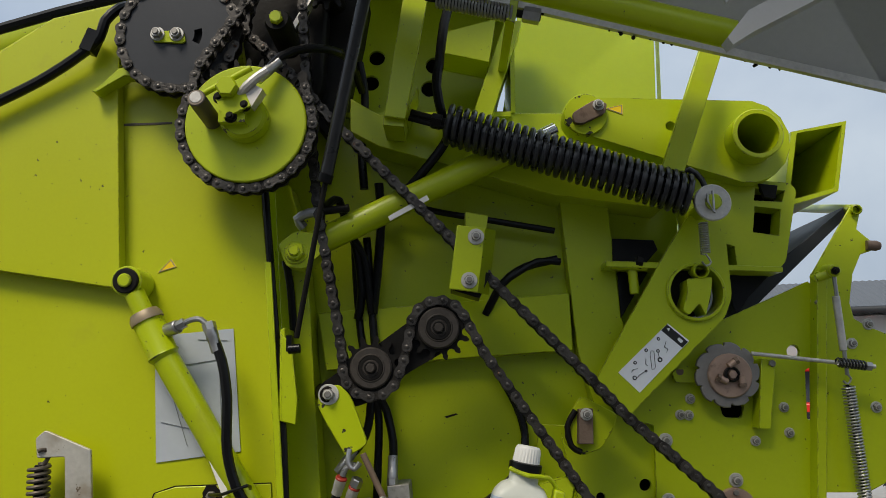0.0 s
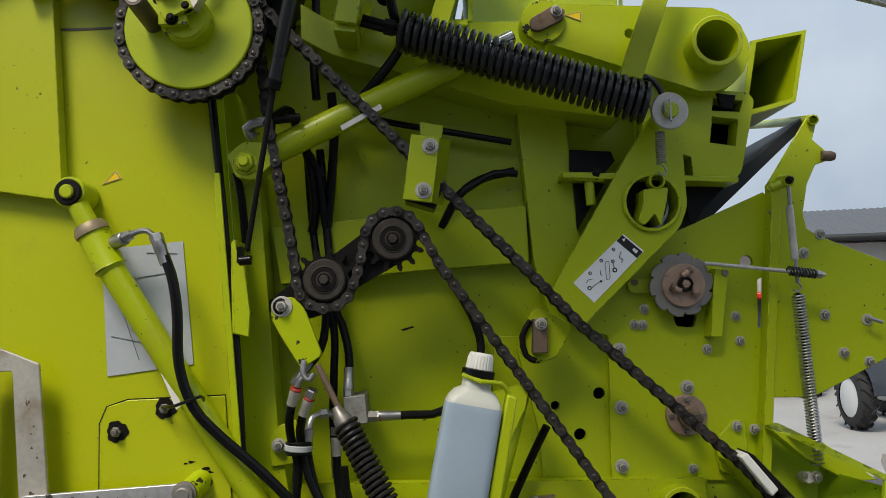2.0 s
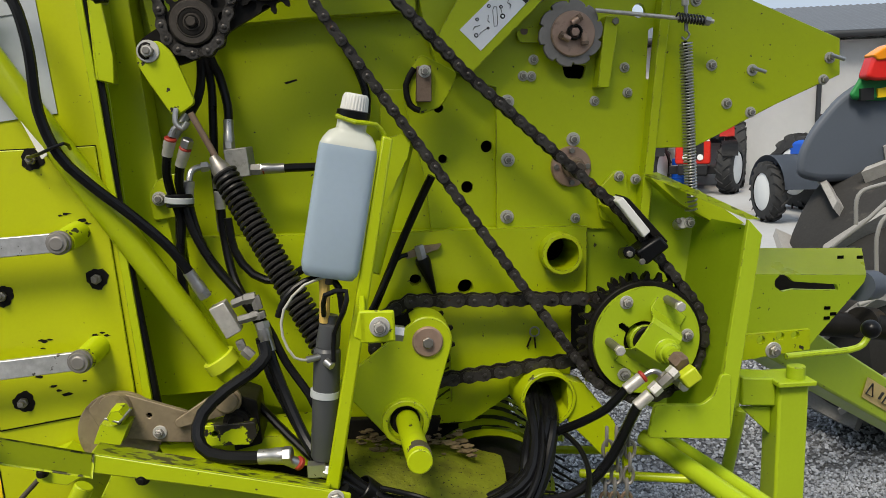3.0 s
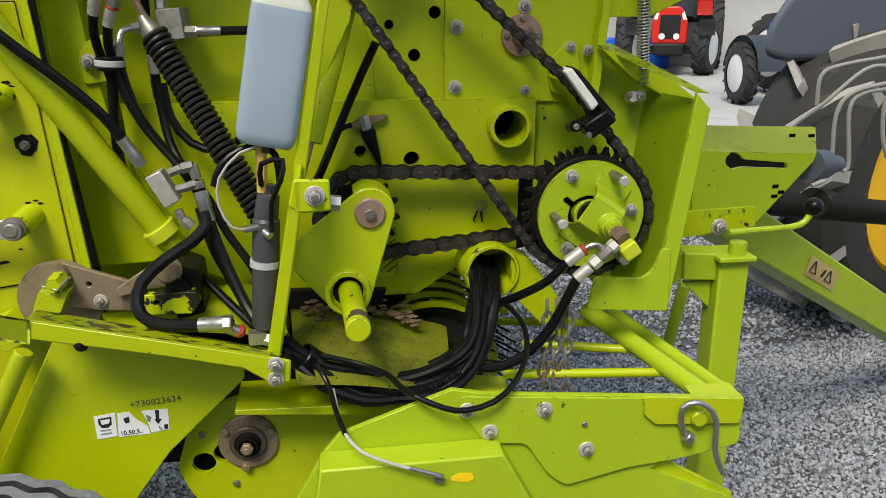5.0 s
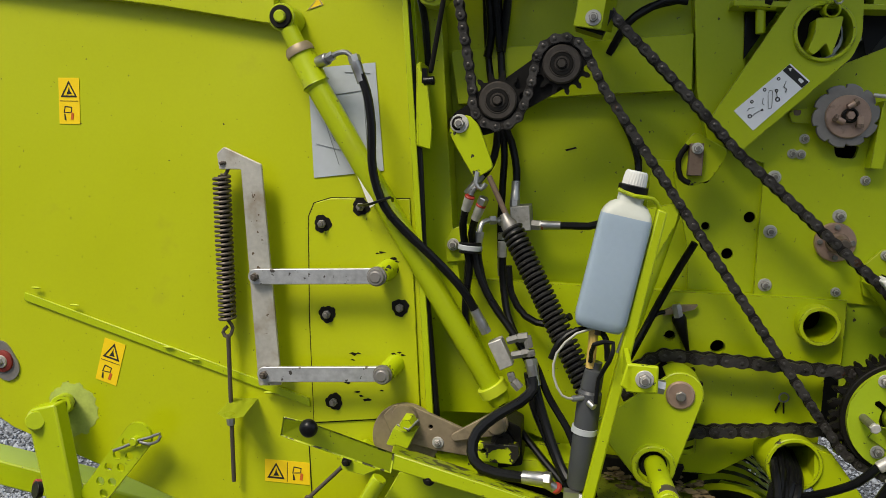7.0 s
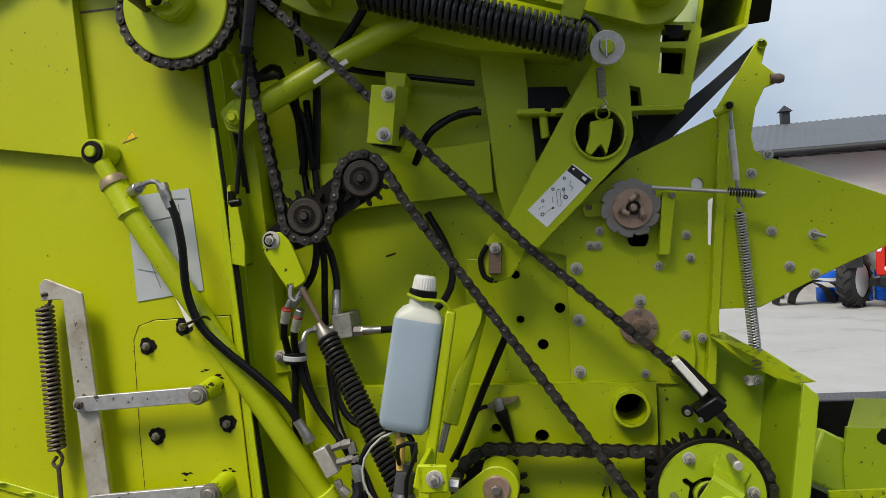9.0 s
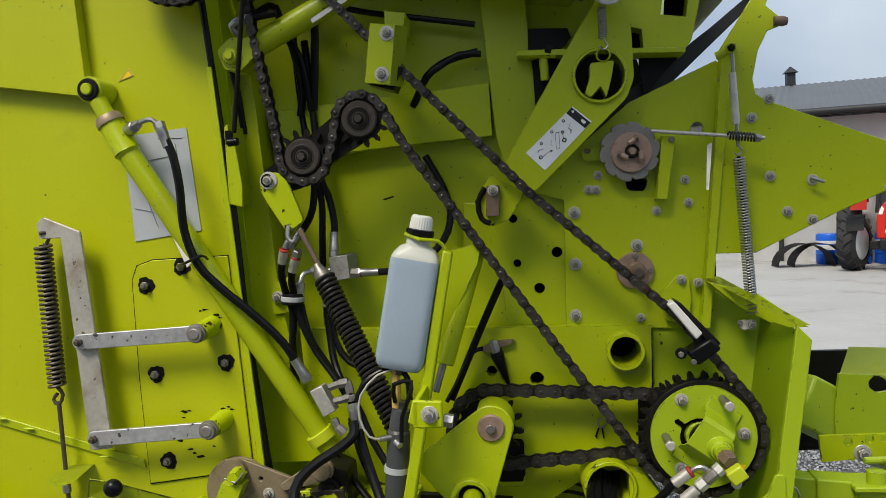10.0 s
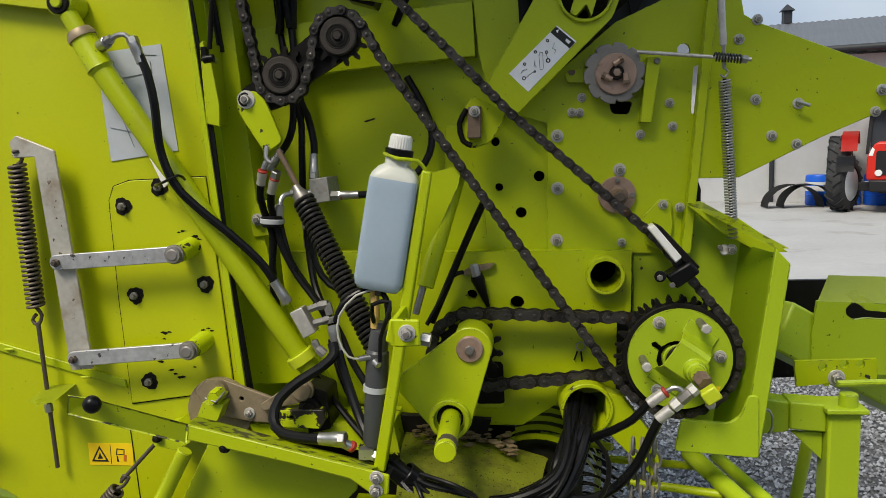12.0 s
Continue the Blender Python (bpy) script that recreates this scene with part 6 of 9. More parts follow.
part("outlet", rod(mb @ Vector((0.0, 0, -0.014)), mb @ Vector((0.0, 0, 0.002)), 0.010), M_BROWN, bt)
st = thing("bottle_stand", "lime steel bar that carries the oil bottle", "stand", (0.092, 1.38, 1.044))
eased(part("bar", slab([(0.07, 1.013), (0.095, 1.009), (0.208, 1.616), (0.19, 1.622)], 1.425, 0.03), M_PAINT, st), 0.004)
part("ring_holder", sweep(smooth_path([(0.117, 1.43, 1.655), (0.147, 1.415, 1.644), (0.181, 1.43, 1.639), (0.194, 1.44, 1.622)]), 0.004), M_PAINT, st, "lime wire loop")
eased(part("clamp_plate", slab(rounded([(0.141, 1.358), (0.195, 1.356), (0.196, 1.307), (0.151, 1.305), (0.131, 1.316)], 0.004), 1.295, 0.010), M_CHIP, st, "chipped lime clamp plate"), 0.004)
eased(part("clamp_web", box((0.146, 1.36, 1.331), (0.010, 0.13, 0.048)), M_CHIP, st), 0.002)
bolt((0.172, 1.295, 1.332), 0.012, None, st, 0.016)
part("clamp_nut", hexagon((0.192, 1.33, 1.313), (0.21, 1.33, 1.31), 0.013), M_STEEL, st)
part("back_tube", rod((0.241, 1.64, 1.614), (0.164, 1.6, 1.362), 0.020, seg=24), M_PAINT, st, "lime round tube")
part("tube_end", rod((0.167, 1.6, 1.384), (0.143, 1.59, 1.303), 0.008), M_STEEL, st)
part("top_gusset", slab([(0.185, 1.61), (0.253, 1.627), (0.242, 1.578), (0.187, 1.468), (0.167, 1.406), (0.154, 1.406)], 1.60, 0.02), M_PAINT, st)
for p in [(0.091, 1.027), (0.089, 1)]:
    bolt((p[0], 1.361, p[1]), 0.0115, None, baler, 0.014)

pm = thing("grease_pump", "dark grey plastic pump cylinder with a pale band", "pump", (0.087, 1.45, 1.192))
part("body", lathe((0.069, 1.455, 1.058), (0.084, 1.455, 1.26), [(0, 0.020), (0.03, 0.0235), (0.97, 0.0235), (1, 0.019)], seg=28), M_GREYTUBE, pm)
part("head", lathe((0.084, 1.455, 1.26), (0.093, 1.455, 1.317), [(0, 0.020), (0.1, 0.021), (0.7, 0.019), (0.75, 0.012), (1, 0.012)], seg=24), M_GREYTUBE, pm)
part("band", lathe((0.0755, 1.455, 1.172), (0.0768, 1.455, 1.184), [(0, 0.0255), (1, 0.0255)], seg=28), M_TAPE, pm, "pale grey clamp band")
part("outlet_nut", hexagon((0.067, 1.455, 1.041), (0.068, 1.455, 1.061), 0.014), M_STEEL, pm)
part("ferrule", rod((0.002, 1.43, 1.073), (0.027, 1.435, 1.058), 0.0105), M_STEEL, pm)
part("red_ring", rod((0.024, 1.43, 1.064), (0.03, 1.435, 1.058), 0.0118), M_RED, pm, "red marking ring")
part("tee_body", box((0.056, 1.44, 1.045), (0.03, 0.022, 0.022)), M_STEEL, pm)
part("tee_nut", hexagon((0.067, 1.44, 1.043), (0.088, 1.44, 1.034), 0.013), M_STEEL, pm)
part("barb", rod((0.074, 1.44, 1.248), (0.049, 1.43, 1.246), 0.006), M_STEEL, pm)
part("second_barb", rod((0.081, 1.43, 1.242), (0.092, 1.42, 1.235), 0.007), M_STEEL, pm)
hose("amber oil tube below the bottle", [(0.083, 1.445, 1.388), (0.084, 1.445, 1.358), (0.081, 1.45, 1.306)], 0.009, (), M_AMBER, "thin tubes", "tube", "oil_tube")
hose("milky thin tube beside the pump", [(0.096, 1.44, 1.388), (0.052, 1.42, 1.378), (0.016, 1.42, 1.337), (0.012, 1.42, 1.292), (0.03, 1.42, 1.254), (0.052, 1.43, 1.246)], 0.0024, (), M_CLEAR, "thin tubes", "tube", "oil_tube")
hose("thin black tube beside the pump", [(0.081, 1.44, 1.32), (0.086, 1.41, 1.361), (0.121, 1.41, 1.366), (0.115, 1.4, 1.333), (0.098, 1.42, 1.293), (0.095, 1.42, 1.243)], 0.0045, (), M_BLACK, "thin tubes", "tube", "oil_tube")
hose("black tube looping under the bottle", [(0.113, 1.43, 1.325), (0.108, 1.44, 1.367), (0.089, 1.445, 1.384), (0.051, 1.44, 1.38), (0.02, 1.43, 1.357), (0.005, 1.43, 1.323)], 0.006, (), M_BLACK, "thin tubes", "tube", "oil_tube")

# sleeve: coil-wound hose between the rocker and the pump
sl = thing("spring_sleeve", "black coil spring over a rod, slanting to the pump", "spring", (-0.034, 1.55, 1.452))
sa_, sb_ = (-0.094, 1.585, 1.559), (0.079, 1.475, 1.253)
part("coil", coil(sa_, sb_, 0.0215, 0.0042, 33, per=16), M_DUSTSPRING, sl)
part("core", rod(sa_, sb_, 0.015), M_BLACK, sl)
part("top_clip", lathe((-0.112, 1.588, 1.590), (-0.09, 1.585, 1.55), [(0, 0.008), (0.3, 0.012), (0.5, 0.017), (1, 0.019)]), M_NUT, sl)

# valve blocks and fittings
vb = thing("valve_block", "dull zinc hydraulic block with fittings", "valve block", (-0.085, 1.69, 1.571))
eased(part("block", slab([(-0.107, 1.599), (-0.064, 1.603), (-0.058, 1.548), (-0.102, 1.542)], 1.675, 0.1), M_DULLZINC, vb), 0.002)
part("left_port", rod((-0.133, 1.69, 1.564), (-0.104, 1.69, 1.567), 0.010), M_STEEL, vb)
part("right_port", hexagon((-0.062, 1.69, 1.56), (-0.04, 1.69, 1.559), 0.012), M_FITTING, vb)
part("red_ring", rod((-0.038, 1.69, 1.559), (-0.031, 1.69, 1.56), 0.0105), M_RED, vb)
part("elbow", sweep(smooth_path([(-0.128, 1.68, 1.567), (-0.153, 1.675, 1.567), (-0.167, 1.665, 1.56), (-0.171, 1.656, 1.541)], 0.006), 0.0062), M_STEEL, vb, "bright bent pipe")
part("elbow_nut", hexagon((-0.137, 1.68, 1.568), (-0.151, 1.676, 1.567), 0.0105), M_STEEL, vb)
sv = thing("shuttle_valve", "dull zinc square valve with elbow fittings", "valve", (-0.108, 1.58, 1.285))
eased(part("body", slab([(-0.135, 1.31), (-0.107, 1.323), (-0.078, 1.267), (-0.106, 1.252)], 1.57, 0.035), M_GALV, sv, "dull zinc square block"), 0.002)
FITTINGS = [
           ((-0.094, 1.582, 1.316), (-0.072, 1.582, 1.324), 0.0098),
           ((-0.072, 1.582, 1.324), (-0.05, 1.582, 1.328), 0.0118),
           ((-0.052, 1.582, 1.33), (-0.046, 1.582, 1.305), 0.0108),
           ((-0.084, 1.582, 1.285), (-0.062, 1.582, 1.29), 0.0098),
           ((-0.062, 1.582, 1.29), (-0.045, 1.582, 1.295), 0.0108),
           ((-0.045, 1.582, 1.3), (-0.042, 1.582, 1.287), 0.0125),
           ((-0.085, 1.582, 1.247), (-0.079, 1.582, 1.229), 0.0095),
           ((-0.078, 1.582, 1.229), (-0.063, 1.582, 1.214), 0.0118),
]
for p_, q_, r_ in FITTINGS:
    part("fitting", hexagon(p_, q_, r_ * 0.9), M_FITTING, sv)
hcp = thing("hose_clamp", "black and white hose clamp bolted to a lime plate", "clamp", (-0.191, 1.66, 1.506))
eased(part("plate", slab(rounded([(-0.252, 1.517), (-0.237, 1.544), (-0.199, 1.558), (-0.183, 1.475), (-0.248, 1.466)], 0.008), 1.682, 0.01), M_PAINT, hcp))
part("black_ring", rod((-0.19, 1.655, 1.494), (-0.19, 1.655, 1.519), 0.026), M_BLACK, hcp)
part("white_ring", rod((-0.191, 1.655, 1.5), (-0.19, 1.655, 1.513), 0.0275), M_TAPE, hcp)
bolt((-0.232, 1.675, 1.509), 0.012, None, hcp, 0.014)

# hoses of the hydraulic corner
def hose_end(label, p, q, ring=True, nut=True):
    """A crimped ferrule from p to q with a red ring and a nut at p."""
    t = thing("hose_end", label, "hose fitting", p, group="crimped hose ends")
    p, q = Vector(p), Vector(q)
    d = (q - p).normalized()
    part("ferrule", lathe(p, q, [(0, 0.0085), (0.05, 0.0108), (0.5, 0.0108), (0.55, 0.0100), (1, 0.0100)]), M_GALV, t)
    if ring:
        part("red_ring", rod(p - d * 0.003, p + d * 0.003, 0.0113), M_RED, t, "red plastic ring")
    if nut:
        part("nut", hexagon(p - d * 0.020, p - d * 0.004, 0.0115), M_STEEL, t)
    return t


hose_end("crimped steel hose end with red ring below the rocker", (-0.163, 1.605, 1.604), (-0.176, 1.615, 1.573))
part("elbow", sweep(smooth_path([(-0.157, 1.6, 1.642), (-0.167, 1.6, 1.647), (-0.179, 1.6, 1.64), (-0.185, 1.6, 1.626)], 0.006), 0.006), M_STEEL, hose_end("crimped steel hose end with red ring and elbow", (-0.187, 1.6, 1.622), (-0.197, 1.61, 1.593), nut=False), "bright bent pipe")
hose("black hydraulic hose through the clamp", [(-0.197, 1.61, 1.593), (-0.204, 1.625, 1.559), (-0.202, 1.65, 1.513), (-0.19, 1.655, 1.468), (-0.197, 1.655, 1.397), (-0.192, 1.65, 1.321), (-0.161, 1.635, 1.252), (-0.118, 1.62, 1.201)], 0.0085)
hose("black hydraulic hose through the clamp", [(-0.176, 1.615, 1.573), (-0.185, 1.635, 1.541), (-0.183, 1.652, 1.507), (-0.17, 1.65, 1.452), (-0.136, 1.64, 1.387), (-0.087, 1.62, 1.329), (-0.055, 1.6, 1.285)], 0.0085)
hose_end("crimped steel hose end under the bright elbow", (-0.171, 1.655, 1.543), (-0.174, 1.655, 1.513), ring=False, nut=False)
hose("black hydraulic hose down from the elbow", [(-0.174, 1.655, 1.513), (-0.171, 1.66, 1.478), (-0.152, 1.655, 1.412), (-0.11, 1.64, 1.353), (-0.072, 1.62, 1.307)], 0.008)
hose("black hydraulic hose rising behind the idlers", [(-0.097, 1.69, 1.622), (-0.097, 1.7, 1.682), (-0.112, 1.71, 1.745), (-0.126, 1.71, 1.776), (-0.137, 1.72, 1.87), (-0.148, 1.73, 1.984), (-0.158, 1.73, 2.106)], 0.0085, (0,))
hose("black hydraulic hose rising behind the idlers", [(-0.123, 1.7, 1.463), (-0.129, 1.7, 1.554), (-0.127, 1.7, 1.643), (-0.129, 1.71, 1.744), (-0.163, 1.73, 1.871), (-0.178, 1.74, 1.985), (-0.188, 1.74, 2.134)], 0.008, (0,))
hose_end("crimped steel hose end on the hose behind the coil", (-0.122, 1.69, 1.52), (-0.121, 1.69, 1.484), ring=False)
hose("black hydraulic hose down behind the coil", [(-0.121, 1.69, 1.484), (-0.118, 1.69, 1.432), (-0.103, 1.67, 1.357), (-0.074, 1.64, 1.302), (-0.04, 1.61, 1.249)], 0.0085)
hose("black hydraulic hose rising behind the chain", [(-0.193, 1.7, 1.641), (-0.154, 1.7, 1.693), (-0.144, 1.71, 1.757), (-0.151, 1.72, 1.833)], 0.0085, (0,))
hose("black hydraulic hose curving from the zinc block", [(-0.028, 1.69, 1.56), (0.028, 1.69, 1.561), (0.09, 1.69, 1.568), (0.155, 1.72, 1.627), (0.172, 1.74, 1.689), (0.156, 1.745, 1.752), (0.116, 1.75, 1.826)], 0.0085, (0,))
hose("black hydraulic hose from the valve to the lower bundle", [(-0.037, 1.58, 1.257), (-0.025, 1.57, 1.205), (-0, 1.55, 1.139), (0.029, 1.52, 1.078), (0.048, 1.5, 1.052)], 0.0105, (0,))
hose("black hydraulic hose from the valve to the lower bundle", [(-0.047, 1.59, 1.247), (-0.031, 1.59, 1.173), (0.009, 1.56, 1.098), (0.055, 1.52, 1.019)], 0.0095)
hose("black hydraulic hose behind the coil", [(-0.104, 1.66, 1.469), (-0.095, 1.66, 1.406), (-0.061, 1.65, 1.359), (-0.01, 1.64, 1.345), (0.038, 1.62, 1.371)], 0.008)
hose("black hydraulic hose behind the pump", [(-0.089, 1.62, 1.325), (-0.036, 1.6, 1.27), (-0.002, 1.58, 1.203), (0.043, 1.55, 1.142), (0.063, 1.53, 1.102)], 0.008)
hose("thick black hose looping to the tee fitting", [(-0.038, 1.56, 1.246), (-0.034, 1.55, 1.222), (-0.058, 1.53, 1.199), (-0.103, 1.51, 1.174), (-0.141, 1.49, 1.141), (-0.149, 1.47, 1.105), (-0.126, 1.45, 1.081), (-0.069, 1.44, 1.074), (-0.007, 1.43, 1.078)], 0.0115, (1,))
hose("black hose behind the cylinder foot", [(-0.193, 1.66, 1.491), (-0.197, 1.66, 1.4), (-0.19, 1.66, 1.297), (-0.158, 1.65, 1.223), (-0.102, 1.63, 1.154), (-0.021, 1.58, 1.076), (0.043, 1.54, 1.022)], 0.008)
hose("black hose along the member", [(0.292, 1.66, 1.538), (0.267, 1.67, 1.487), (0.231, 1.68, 1.409), (0.199, 1.68, 1.337), (0.166, 1.68, 1.264)], 0.0085)
hose("black hose from upper cylinder into the bundle", [(-0.237, 1.6, 2.135), (-0.214, 1.68, 2.178), (-0.191, 1.7, 2.109), (-0.162, 1.71, 2.061), (-0.145, 1.72, 1.943)], 0.0085)
hose("black hose across the upper wall", [(-0.17, 1.72, 2.161), (-0.121, 1.73, 2.188), (0.001, 1.73, 2.161), (0.123, 1.73, 2.14), (0.244, 1.73, 2.119)], 0.007)
hose("black hose curving out of the wall", [(0.249, 1.74, 2.059), (0.18, 1.73, 2.041), (0.13, 1.72, 2.004), (0.094, 1.74, 1.941)], 0.009)
hose("black hose behind the column", [(0.255, 1.74, 2.053), (0.205, 1.73, 2.052), (0.143, 1.72, 2.016)], 0.008)
hose("black hose beside the strut", [(-0.216, 1.7, 2.183), (-0.18, 1.71, 2.086), (-0.166, 1.72, 1.99), (-0.175, 1.73, 1.932)], 0.0095)
hose("black hose beside the strut", [(-0.131, 1.7, 2.219), (-0.126, 1.71, 2.146), (-0.133, 1.72, 2.038), (-0.143, 1.73, 1.943)], 0.0095)
hose("black hose down the frame behind the stay", [(-0.18, 1.74, 2.508), (-0.167, 1.74, 2.426), (-0.17, 1.72, 2.301), (-0.164, 1.72, 2.211)], 0.009)
hose("black cable at the sleeve above the spring", [(0.023, 1.62, 2.591), (0.01, 1.6, 2.529), (0, 1.6, 2.447), (-0.006, 1.6, 2.397), (0.005, 1.62, 2.342), (0.016, 1.64, 2.299), (-0.045, 1.66, 2.22), (-0.094, 1.68, 2.176)], 0.010)
hose("black hose from the lime sprocket fitting", [(-0.324, 1.47, 2.375), (-0.3, 1.48, 2.41), (-0.26, 1.5, 2.435), (-0.212, 1.55, 2.453), (-0.185, 1.62, 2.459), (-0.169, 1.7, 2.425)], 0.0085, (0,))
hose("black wrapped cable over the tailgate", [(-1.032, 1.55, 2.267), (-0.904, 1.55, 2.335), (-0.795, 1.55, 2.393), (-0.716, 1.545, 2.445), (-0.677, 1.54, 2.479), (-0.668, 1.54, 2.515), (-0.645, 1.55, 2.548), (-0.632, 1.58, 2.568)], 0.0105, (), None, "", "cable", "cable")
hose("black wrapped cable over the tailgate", [(-1.326, 1.571, 2.226), (-1.201, 1.571, 2.242), (-1.102, 1.571, 2.265), (-1.019, 1.571, 2.295), (-0.931, 1.571, 2.338)], 0.007, (), None, "", "cable", "cable")
ct = thing("cable_clip", "black cable clip on the tailgate cable", "clip", (-0.695, 1.545, 2.472))
part("clip", box((-0.693, 1.545, 2.472), (0.024, 0.03, 0.045), rot=Matrix.Rotation(radians(20), 4, 'Y')), M_BLACK, ct)
for k, pts in enumerate(([(-0.543, 1.55, 2.606), (-0.527, 1.55, 2.635), (-0.486, 1.55, 2.637), (-0.452, 1.56, 2.616)], [(-0.469, 1.56, 2.603), (-0.447, 1.56, 2.641), (-0.383, 1.57, 2.626), (-0.361, 1.58, 2.598)], [(-0.428, 1.56, 2.622), (-0.442, 1.56, 2.667), (-0.41, 1.57, 2.692), (-0.387, 1.58, 2.651)], [(-0.415, 1.56, 2.583), (-0.384, 1.57, 2.646), (-0.354, 1.58, 2.697)], [(-0.435, 1.57, 2.582), (-0.46, 1.57, 2.608), (-0.433, 1.57, 2.66), (-0.374, 1.58, 2.625)])):
    hose("thin loose wire above the drum", pts, 0.0024, (), M_BLACK if k == 0 else M_CLEAR, "loose wires", "wire", "wire")
# sensor lead
sn = thing("sensor", "black cone sensor on a steel clip", "sensor", (0.276, 1.7, 1.366))
part("cone", lathe((0.271, 1.69, 1.371), (0.297, 1.7, 1.293), [(0, 0.014), (0.1, 0.016), (0.3, 0.013), (1, 0.004)]), M_BLACK, sn)
part("nut", hexagon((0.265, 1.69, 1.397), (0.272, 1.69, 1.368), 0.011), M_STEEL, sn)
part("clip", slab([(0.234, 1.377), (0.267, 1.393), (0.312, 1.397), (0.305, 1.387), (0.273, 1.377), (0.24, 1.369)], 1.697, 0.014), M_TAN, sn)
hose("thin black cable of the cone sensor", [(0.241, 1.69, 1.379), (0.216, 1.68, 1.37), (0.19, 1.67, 1.32), (0.157, 1.66, 1.263)], 0.005, (), None, "", "cable", "cable")
lp = thing("lynch_pin", "small steel ring pin hung on the member", "pin", (0.506, 1.7, 1.2))
part("ring", sweep([Vector(((0.506, 1.703, 1.202)[0] + 0.010 * math.cos(a * 0.42), 1.703, (0.506, 1.703, 1.202)[2] + 0.010 * math.sin(a * 0.42))) for a in range(16)], 0.002, 6), M_STEEL, lp)
part("leg", rod((0.498, 1.703, 1.19), (0.491, 1.708, 1.168), 0.002), M_GREASE_SHADE, lp)
part("second_leg", rod((0.506, 1.703, 1.19), (0.509, 1.708, 1.165), 0.002), M_GREASE_SHADE, lp)

# ---- bearing bracket with the roller shaft ----
bb = thing("bearing_bracket", "lime triangular bearing bracket with greasy shaft", "bearing bracket", (0.225, 1.54, 1.186))
tri_c = [(0.265, 1.239), (0.219, 1.088), (0.11, 1.163)]
ol = arc(tri_c[0], 0.046, 125, -20, 12) + arc(tri_c[1], 0.047, -20, -150, 10) + arc(tri_c[2], 0.012, 230, 130, 6)
eased(part("plate", slab(ol, 1.535, 0.012), M_PAINT, bb), 0.002)
eased(part("fold", slab(arc(tri_c[0], 0.047, 130, -20, 14) + arc(tri_c[0], 0.040, -20, 130, 14), 1.536, 0.08), M_PAINT, bb))
ringed(bb, "flange", tri_c[0], 1.545, 1.528, [(0, 0.029), (0.8, 0.029), (1, 0.026)], M_COPPER)
bolt((tri_c[0][0], 1.528, tri_c[0][1]), 0.012, M_STEEL, bb, 0.0)
part("hub_ring", pipe((tri_c[1][0], 1.518, tri_c[1][1]), (tri_c[1][0], 1.56, tri_c[1][1]), 0.044, 0.034), M_PAINT, bb)
ringed(bb, "bearing", tri_c[1], 1.56, 1.53, [(0, 0.034), (0.8, 0.034), (0.85, 0.026), (1, 0.024)], M_GREASE_SHADE)
e1 = (0.231, 1.33, 1.093)
part("shaft", rod(e1, (tri_c[1][0], 1.6, tri_c[1][1]), 0.0215, seg=24), M_CHIP, bb, "lime shaft end with worn groove")
part("worn_groove", rod((0.231, 1.345, 1.093), (0.230, 1.375, 1.092), 0.022, seg=24), M_BROWN, bb)

# cam plates above the arm beam
cpl = thing("cam_plate", "tan passivated cam plate with a lime pivot block", "cam plate", (-0.286, 1.55, 1.116))
eased(part("disc", slab(circle(-0.312, 1.083, 0.077, 44), 1.58, 0.010), M_TAN, cpl))
eased(part("plate", slab(rounded([(-0.361, 1.135), (-0.336, 1.161), (-0.297, 1.162), (-0.184, 1.12), (-0.144, 1.097), (-0.154, 1.058), (-0.24, 1.065), (-0.292, 1.075), (-0.338, 1.085)], 0.008), 1.562, 0.010, [circle(-0.253, 1.117, 0.005, 12)]), M_TAN, cpl))
part("plate_shade", slab(circle(-0.258, 1.113, 0.007, 12), 1.5735, 0.003), M_HOLE_SHADE, cpl)
eased(part("link", slab(capsule((-0.196, 1.104), (-0.108, 1.141), 0.009, 0.026), 1.548, 0.010), M_TAN, cpl, "worn steel link"))
ringed(cpl, "link_ring", (-0.108, 1.141), 1.55, 1.536, [(0, 0.021), (0.8, 0.021), (1, 0.018)], M_TAN)
eased(part("pivot_block", slab(rounded([(-0.343, 1.084), (-0.327, 1.122), (-0.312, 1.116), (-0.278, 1.118), (-0.296, 1.078)], 0.003), 1.522, 0.05), M_PAINT, cpl), 0.003)
ringed(cpl, "pivot_washer", (-0.311, 1.136), 1.562, 1.55, [(0, 0.030), (1, 0.028)], M_TAN)
part("pivot_pin", hexagon((-0.297, 1.51, 1.134), (-0.297, 1.56, 1.134), 0.0165), M_CHIP, cpl, "lime hexagon pin head")
part("split_pin", sweep([Vector(v) for v in [(-0.317, 1.515, 1.133), (-0.291, 1.51, 1.126), (-0.271, 1.515, 1.148)]], 0.0025), M_STEEL, cpl)
bolt((-0.236, 1.562, 1.084), 0.009, None, cpl, 0.013, nut=True)
eased(part("chipped_foot", slab(rounded([(-0.163, 1.099), (-0.059, 1.102), (-0.055, 1.078), (-0.069, 1.059), (-0.156, 1.061)], 0.004), 1.535, 0.10, [circle(-0.132, 1.083, 0.006, 12)]), M_FLAKE, cpl, "chipped lime foot"), 0.003)
eased(part("grease_block", slab(rounded([(-0.1, 1.153), (-0.056, 1.134), (-0.05, 1.05), (-0.103, 1.038)], 0.006), 1.56, 0.09), M_GREASE_SHADE, cpl, "dirty black bearing block"), 0.004)
ringed(cpl, "block_bearing", (-0.094, 1.101), 1.562, 1.54, [(0, 0.024), (0.7, 0.024), (0.75, 0.016), (1, 0.014)], M_GREASE_SHADE)
